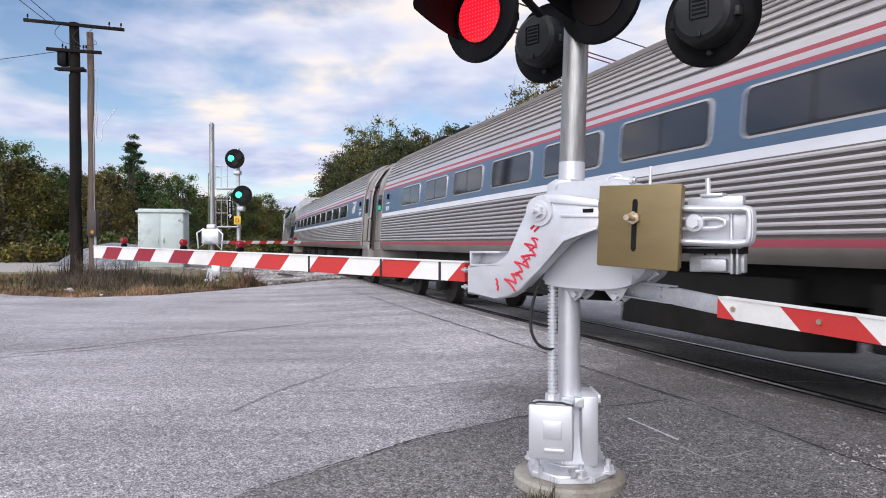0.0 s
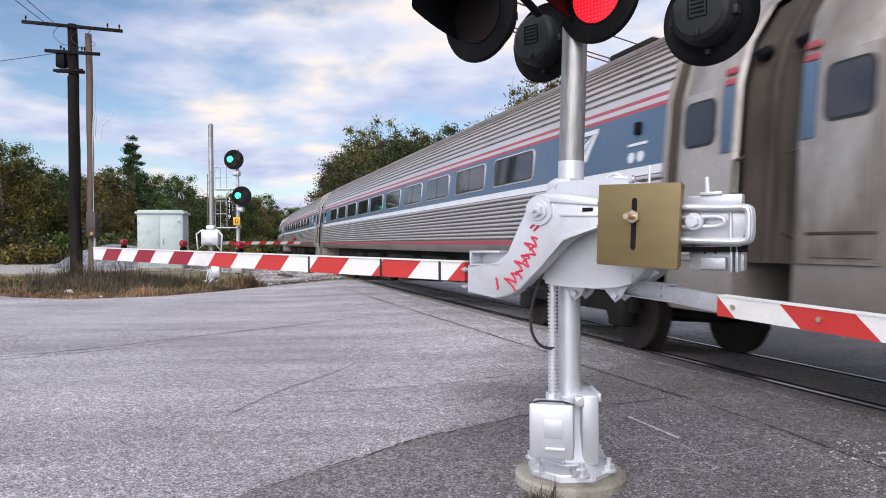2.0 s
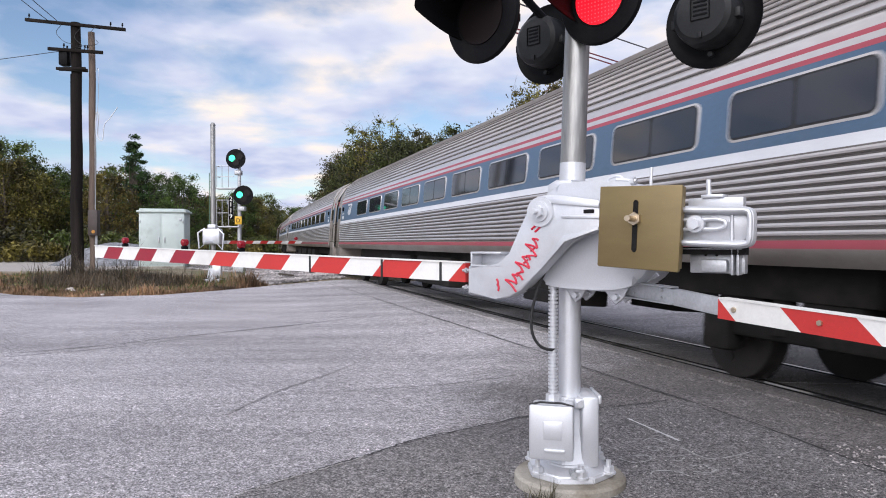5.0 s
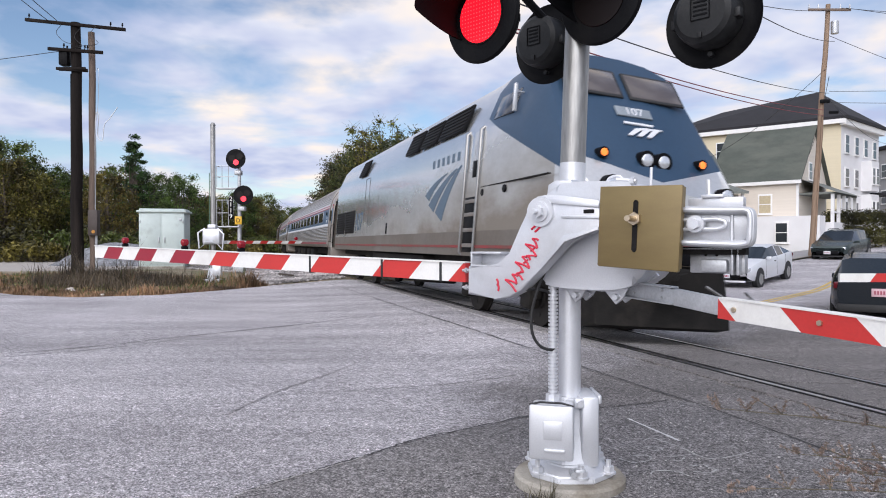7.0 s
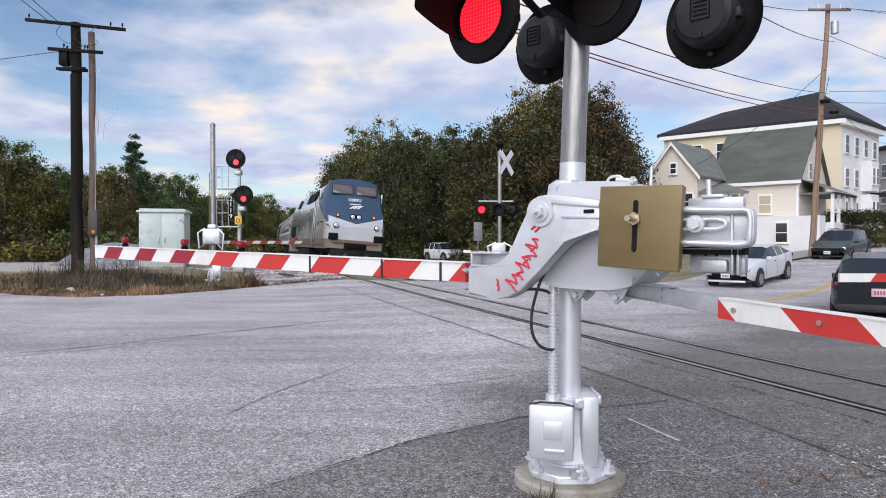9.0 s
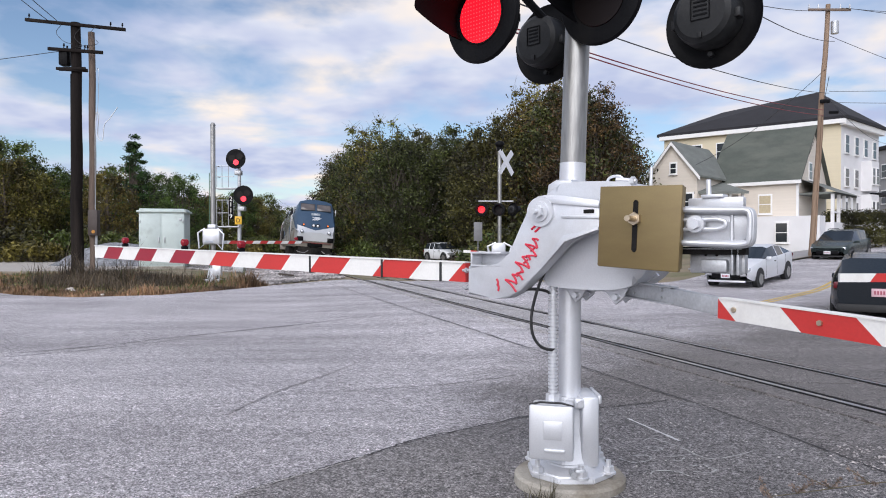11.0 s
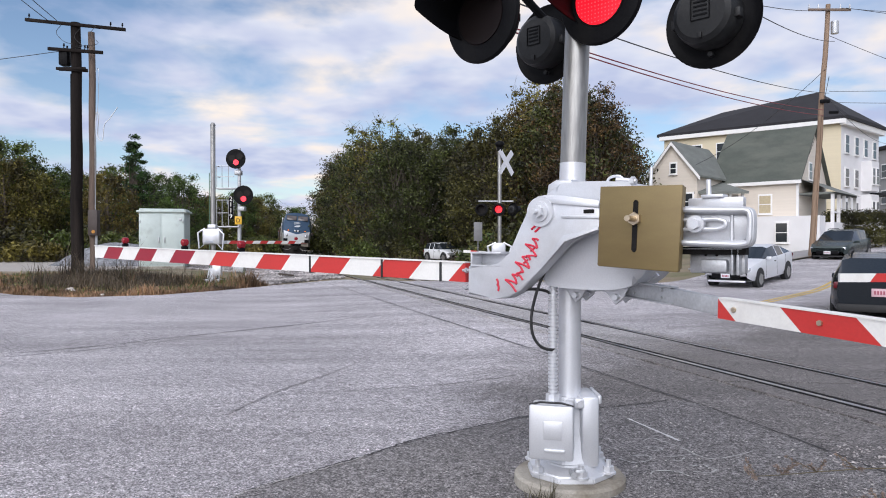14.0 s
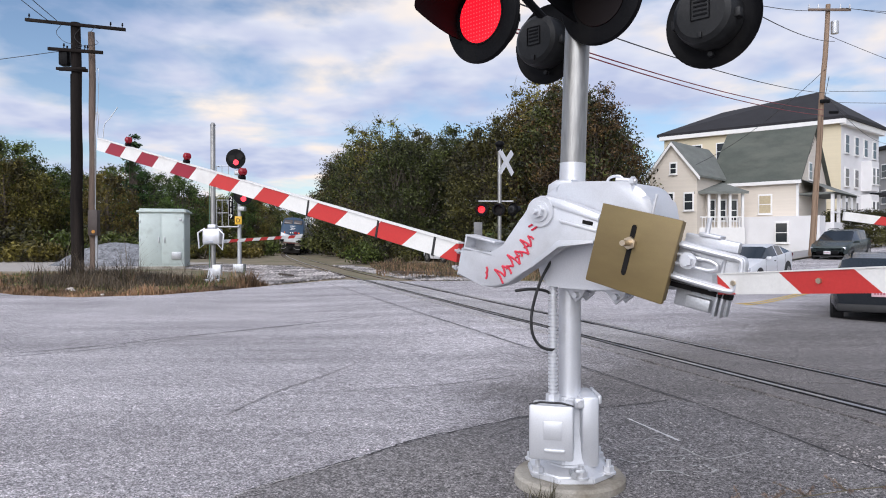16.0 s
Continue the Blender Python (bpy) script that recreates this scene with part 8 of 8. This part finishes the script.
crack_dark = mat("crack_dark", (0.05, 0.048, 0.048), 0.95)
crack_line = mat("crack_soft", (0.12, 0.113, 0.115), 0.95)
EDGE_LINE = [(-1.12, 3.77), (-0.92, 4.0), (-0.71, 4.21), (-0.48, 4.46), (-0.23, 4.75), (0.06, 4.97), (0.65, 5.33), (1.22, 5.51), (1.57, 5.57), (1.93, 5.68)]
SEAM_LINE = [(2.04, 5.62), (2.23, 5.01), (2.39, 4.46), (2.53, 3.88), (2.85, 2.6)]
poly_sheet("asphalt_apron", EDGE_LINE + SEAM_LINE + [(3.3, 1.0), (4.9, -3), (-3.0, -3), (-2.2, 2.0)], asphalt_dark, 0.005, "darker asphalt apron round the signal mast", "pavement", 0.5)
ribbon("crack", EDGE_LINE, 0.016, crack_dark, "dark crack at the apron's edge", 0.009, 0.014, 1, "crack")
ribbon("crack", [(1.5, 7.1), (1.8, 6.27), (1.93, 5.9)] + SEAM_LINE, 0.016, crack_dark, "dark crack along the old seam", 0.010, 0.010, 2, "crack")
ribbon("crack", [(-3.76, 22.21), (-2.2, 17.8), (-0.64, 13.34), (0.4, 10.4), (1.25, 7.96), (1.5, 7.1)], 0.018, crack_dark, "dark seam beside the crossing panels", 0.008, 0.008, 3, "crack")
ribbon("crack", [(2.76, 10.5), (3.01, 9.95), (3.8, 8.4), (4.54, 6.95), (5.2, 5.6)], 0.022, crack_dark, "dark seam beyond the crossing panels", 0.008, 0.008, 4, "crack")
ribbon("crack", [(-8.0, 6.4), (-5.52, 8.45), (-4.63, 9.22), (-3.85, 10.11), (-2.68, 11.35), (-1.6, 12.4)], 0.030, crack_line, "long crack in the grey asphalt", 0.006, 0.014, 5, "crack")
ribbon("crack", [(-7.8, 6.2), (-5.38, 8.24), (-4.49, 8.94), (-3.75, 9.85)], 0.022, crack_line, "long crack in the grey asphalt", 0.006, 0.012, 6, "crack")
ribbon("crack", [(-1.57, 6.19), (-1.07, 6.34), (-0.51, 6.47), (0.29, 6.69), (0.75, 6.9)], 0.012, crack_line, "fine crack in the grey asphalt", 0.006, 0.010, 7, "crack")
worn_mark = mat("worn_tyre_mark", (0.27, 0.256, 0.26), 0.9, 0, 12, 0.3, 0.3)
ribbon("tyre_mark", [(-1.76, 5.5), (-1.7, 5.87), (-1.5, 6.54), (-1.25, 7.14), (-0.95, 8.0)], 0.020, worn_mark, "soft worn tyre mark in the grey asphalt", 0.005, 0.02, 8, "crack")
ribbon("crack", [(-1.15, 3.72), (-0.95, 3.96), (-0.73, 4.17), (-0.5, 4.42)], 0.010, mat("pale_crack_lip", (0.42, 0.40, 0.38), 0.9, 0, 30, 0.3, 0.2), "pale crumbled lip along the crack", 0.010, 0.012, 9, "crack")
yellow_line = mat("yellow_road_paint", (0.55, 0.38, 0.08), 0.7, 0, 4, 0.2, 0.1)
for off in (-0.1, 0.1):
    ribbon("yellow_line", [(7.4 + off * 0.7, 16.9 - off * 0.7), (15.2 + off * 0.7, 25.8 - off * 0.7), (26 + off * 0.7, 38 - off * 0.7), (40 + off * 0.7, 54 - off * 0.7)], 0.1, yellow_line, "double yellow centre line", 0.008)
chalk = mat("white_chalk", (0.62, 0.62, 0.62), 0.9, 0, 30, 0.3, 0.1)
ribbon("paint_mark", [(1.41, 5.16), (1.505, 4.87), (1.60, 4.57)], 0.018, chalk, "white painted survey line", 0.010, 0.002, 19)
faint = mat("faint_chalk", (0.40, 0.395, 0.385), 0.9, 0, 20, 0.5, 0.1)
for k, pts in enumerate(([(1.37, 4.61), (1.45, 4.65), (1.56, 4.44), (1.67, 4.2), (2.0, 4.32)], [(1.11, 4.28), (1.18, 4.19), (1.3, 4.23), (1.3, 4.31), (1.2, 4.31)], [(1.22, 3.98), (1.27, 4.03), (1.38, 4.01), (1.43, 3.93)],
                         [(1.49, 4.09), (1.58, 4.1), (1.59, 4.06), (1.62, 4.01), (1.56, 3.97), (1.48, 4.0)], [(1.42, 4.27), (1.52, 4.27), (1.47, 4.19), (1.43, 4.21)], [(1.33, 4.47), (1.41, 4.48), (1.43, 4.41), (1.35, 4.4)])):
    ribbon("paint_mark", pts, 0.011, faint, "faint chalked survey scribble", 0.010, 0.003, 20 + k)
# kerb and footway by the street
ribbon("kerb", [(12.5, 29.6), (17.2, 34.2), (24, 40.5), (30, 46.0)], 0.16, concrete, "pale concrete kerb along the street", 0.10)
poly_sheet("pavement", [(12.4, 29.7), (17.1, 34.3), (29.8, 46.2), (28.5, 47.5), (15.5, 36), (11.2, 31)], mat("footway", (0.30, 0.29, 0.29), 0.85, 0, 2, 0.15, 0.2), 0.09, "grey footway above the kerb", "pavement", 2.0)


# ---- the dry weed that leans in over the apron ----
weed_stem = mat("weed_stem", (0.12, 0.10, 0.06), 0.9)
weed_head = leaf_mat("weed_seed_heads", (0.36, 0.29, 0.21), 0.4)
WEEDS = []


def weed(x, y, yaw, length, seed):
    r = random.Random(seed)
    w = thing("dry_weed", pose(x, y, 0.0, 0, 0, yaw), "dry weed with pale seed heads leaning over the asphalt", "weed", "weeds by the apron")
    bm = BM()
    heads = []
    for k in range(13):
        a = r.uniform(-0.45, 0.35)
        l = length * r.uniform(0.6, 1.0)
        up = r.uniform(0.22, 0.52)
        tip = Vector((-l * math.cos(a), l * math.sin(a), l * up))
        mid = Vector((-l * 0.45 * math.cos(a), l * 0.45 * math.sin(a), l * up * 0.75))
        path = smooth_path([(0, 0, 0), mid, tip], 6)
        polytube(bm, path, [0.0045 - 0.003 * i / (len(path) - 1) for i in range(len(path))], 5)
        for i in range(4, len(path)):
            for _ in range(3):
                p = path[i]
                q = p + Vector((r.uniform(-0.10, 0.02), r.uniform(-0.07, 0.07), r.uniform(-0.01, 0.07)))
                polytube(bm, [p, q], [0.002, 0.001], 4)
                heads += [p.lerp(q, t) for t in (0.35, 0.6, 0.8, 1.0)]
    part("stalk", bm, weed_stem, w)
    v, f = leaves([tuple(h) for h in heads], [0.011] * len(heads), 9, 0.006, seed)
    raw_part("seed_spray", v, f, weed_head, w)
    return w


WEEDS.append(weed(2.95, 2.95, 2, 1.85, 41))
WEEDS.append(weed(2.85, 2.7, -8, 1.6, 42))


# ---- motions ----
NOSE = [-112.0, -92.9, -74.8, -57.55, -41.45, -27.1, -13.75, -0.55, 11.6, 21.7, 30.4, 38.2, 45.4, 52.5, 59.5, 66.2, 72.5]


def nose_at(t):
    """How far along the line the trailing locomotive's headlights are; the train slows evenly."""
    i = min(int(t), 15)
    smooth = [NOSE[k] - 19.5 * k + 0.45 * k * k for k in (i, i + 1)]
    near = np.interp(t, [0, 0.5, 1, 1.5, 2, 2.5, 3, 3.5, 4, 4.5], [0, 0.2, -0.12, -0.18, 0, -0.2, 0, 0.17, -0.1, 0])   # small surges while pulling through
    return 19.5 * t - 0.45 * t * t + smooth[0] + (smooth[1] - smooth[0]) * (t - i) + float(near)


def motions():
    times = [0.5 * i for i in range(33)]
    walk(LOCO, [(t, line_pose(nose_at(t) + 9.95, 13.8)) for t in times])
    for k, c in enumerate(COACHES):
        turned = pose(0, 0, 0, 0, 0, 180 if k < 2 else 0)   # the two hindmost coaches run the other way round
        walk(c, [(t, line_pose(nose_at(t) + 18.7 + 13.0 + 26.0 * k, 18.1) @ turned) for t in times])
    walk(LEAD, [(t, line_pose(nose_at(t) + 18.7 + 130.3 + 8.4, 13.8) @ Matrix.Rotation(math.pi, 4, "Z")) for t in times])

    # wheels roll with the train
    times, last = [0.0], 0.0
    for k in range(1, 481):
        if math.degrees((nose_at(min((k + 1) / 30, 16)) - nose_at(last)) / 0.455) > 84 or k == 480:
            last = k / 30
            times.append(last)
    for car in (LOCO, *COACHES, LEAD):
        sign = -1 if car in (LEAD, COACHES[0], COACHES[1]) else 1
        for w in [o for o in car.children_recursive if o.name.startswith("wheelset")]:
            at = w.location.copy()
            walk(w, [(t, Matrix.Translation(at) @ Matrix.Rotation(sign * (nose_at(t) - nose_at(0)) / 0.455, 4, "Y")) for t in times])
    # the gate rises at the end
    up = [(0.0, 0), (15.0, 0), (15.2, 0.25), (15.35, 1.3), (15.5, 3.7), (15.75, 7.5), (16.0, 11.9)]
    walk(GATE, [(t, GATE_FRAME @ pose(0, 0, 0, 0, -a, 0)) for t, a in up])
    walk(SIDE_ARM, [(t, SIDE_FRAME @ pose(-0.31, 0, 0, 0, -a * 0.54, 0) @ pose(0.31, 0, 0)) for t, a in up])   # it turns about a linkage behind its root
    walk(FAR_GATE, [(t, FAR_GATE_FRAME @ pose(0, 0, 0, 0, -a * 0.28, 0)) for t, a in up])
    walk(LANE_GATE, [(t, LANE_GATE_FRAME @ pose(0, 0, 0, 0, -a, 0)) for t, a in [(0.0, 0), (15.0, 0), (15.25, 0.6), (15.5, 2.6), (15.8, 5.8), (16.0, 7.6)]])
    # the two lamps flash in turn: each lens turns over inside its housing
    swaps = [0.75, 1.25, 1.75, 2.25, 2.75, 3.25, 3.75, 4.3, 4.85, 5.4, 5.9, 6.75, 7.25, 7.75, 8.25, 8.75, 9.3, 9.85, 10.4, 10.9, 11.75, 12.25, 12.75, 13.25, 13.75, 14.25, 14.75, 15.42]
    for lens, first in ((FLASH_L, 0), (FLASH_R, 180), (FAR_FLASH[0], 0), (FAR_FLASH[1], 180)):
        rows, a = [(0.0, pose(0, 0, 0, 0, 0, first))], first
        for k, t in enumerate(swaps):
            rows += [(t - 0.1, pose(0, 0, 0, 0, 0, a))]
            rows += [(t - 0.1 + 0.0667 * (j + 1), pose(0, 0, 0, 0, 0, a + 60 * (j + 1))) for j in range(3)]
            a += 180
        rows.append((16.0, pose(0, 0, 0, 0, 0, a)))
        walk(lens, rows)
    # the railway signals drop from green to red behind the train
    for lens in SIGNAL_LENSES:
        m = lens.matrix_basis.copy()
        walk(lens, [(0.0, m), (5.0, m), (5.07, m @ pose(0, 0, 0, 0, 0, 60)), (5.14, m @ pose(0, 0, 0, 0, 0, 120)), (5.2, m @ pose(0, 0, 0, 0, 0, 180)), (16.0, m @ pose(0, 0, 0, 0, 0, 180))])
    # the dry weed whips in the train's wind
    sway = [(0, 10, 62), (0.5, 12, 58), (0.9, 8, 48), (1.2, 3, 38), (1.5, 0, 34), (1.7, 4, 42), (1.9, 8, 50), (2.2, 10, 60), (3.0, 12, 64), (3.6, 10, 58), (4.2, 12, 62), (5.2, 8, 40), (6.0, -4, 6), (6.3, -11, 2), (6.5, -15, 0), (6.6, -13, 3), (6.8, -5, 14),
            (7.0, 0.5, 22), (7.25, 5, 25), (7.5, 7, 27), (7.75, 1, 31), (8.0, -4, 34), (8.5, -3.5, 30), (8.75, 2, 31), (9.0, 6.5, 33), (9.8, 6, 32), (10.6, 7.5, 33), (11.5, 7, 34), (12.5, 7, 35), (13.5, 7, 35), (14.0, 6, 31), (14.5, 4.5, 26), (15.0, 3.5, 25), (15.5, 4.5, 34), (16.0, 9.5, 30)]
    for k, w in enumerate(WEEDS):
        m = w.matrix_basis.copy()
        walk(w, [(t, m @ pose(0, 0, 0, 0, -a * (1 + 0.12 * k), b + 2 * k * math.sin(t * 2))) for t, a, b in sway])


motions()
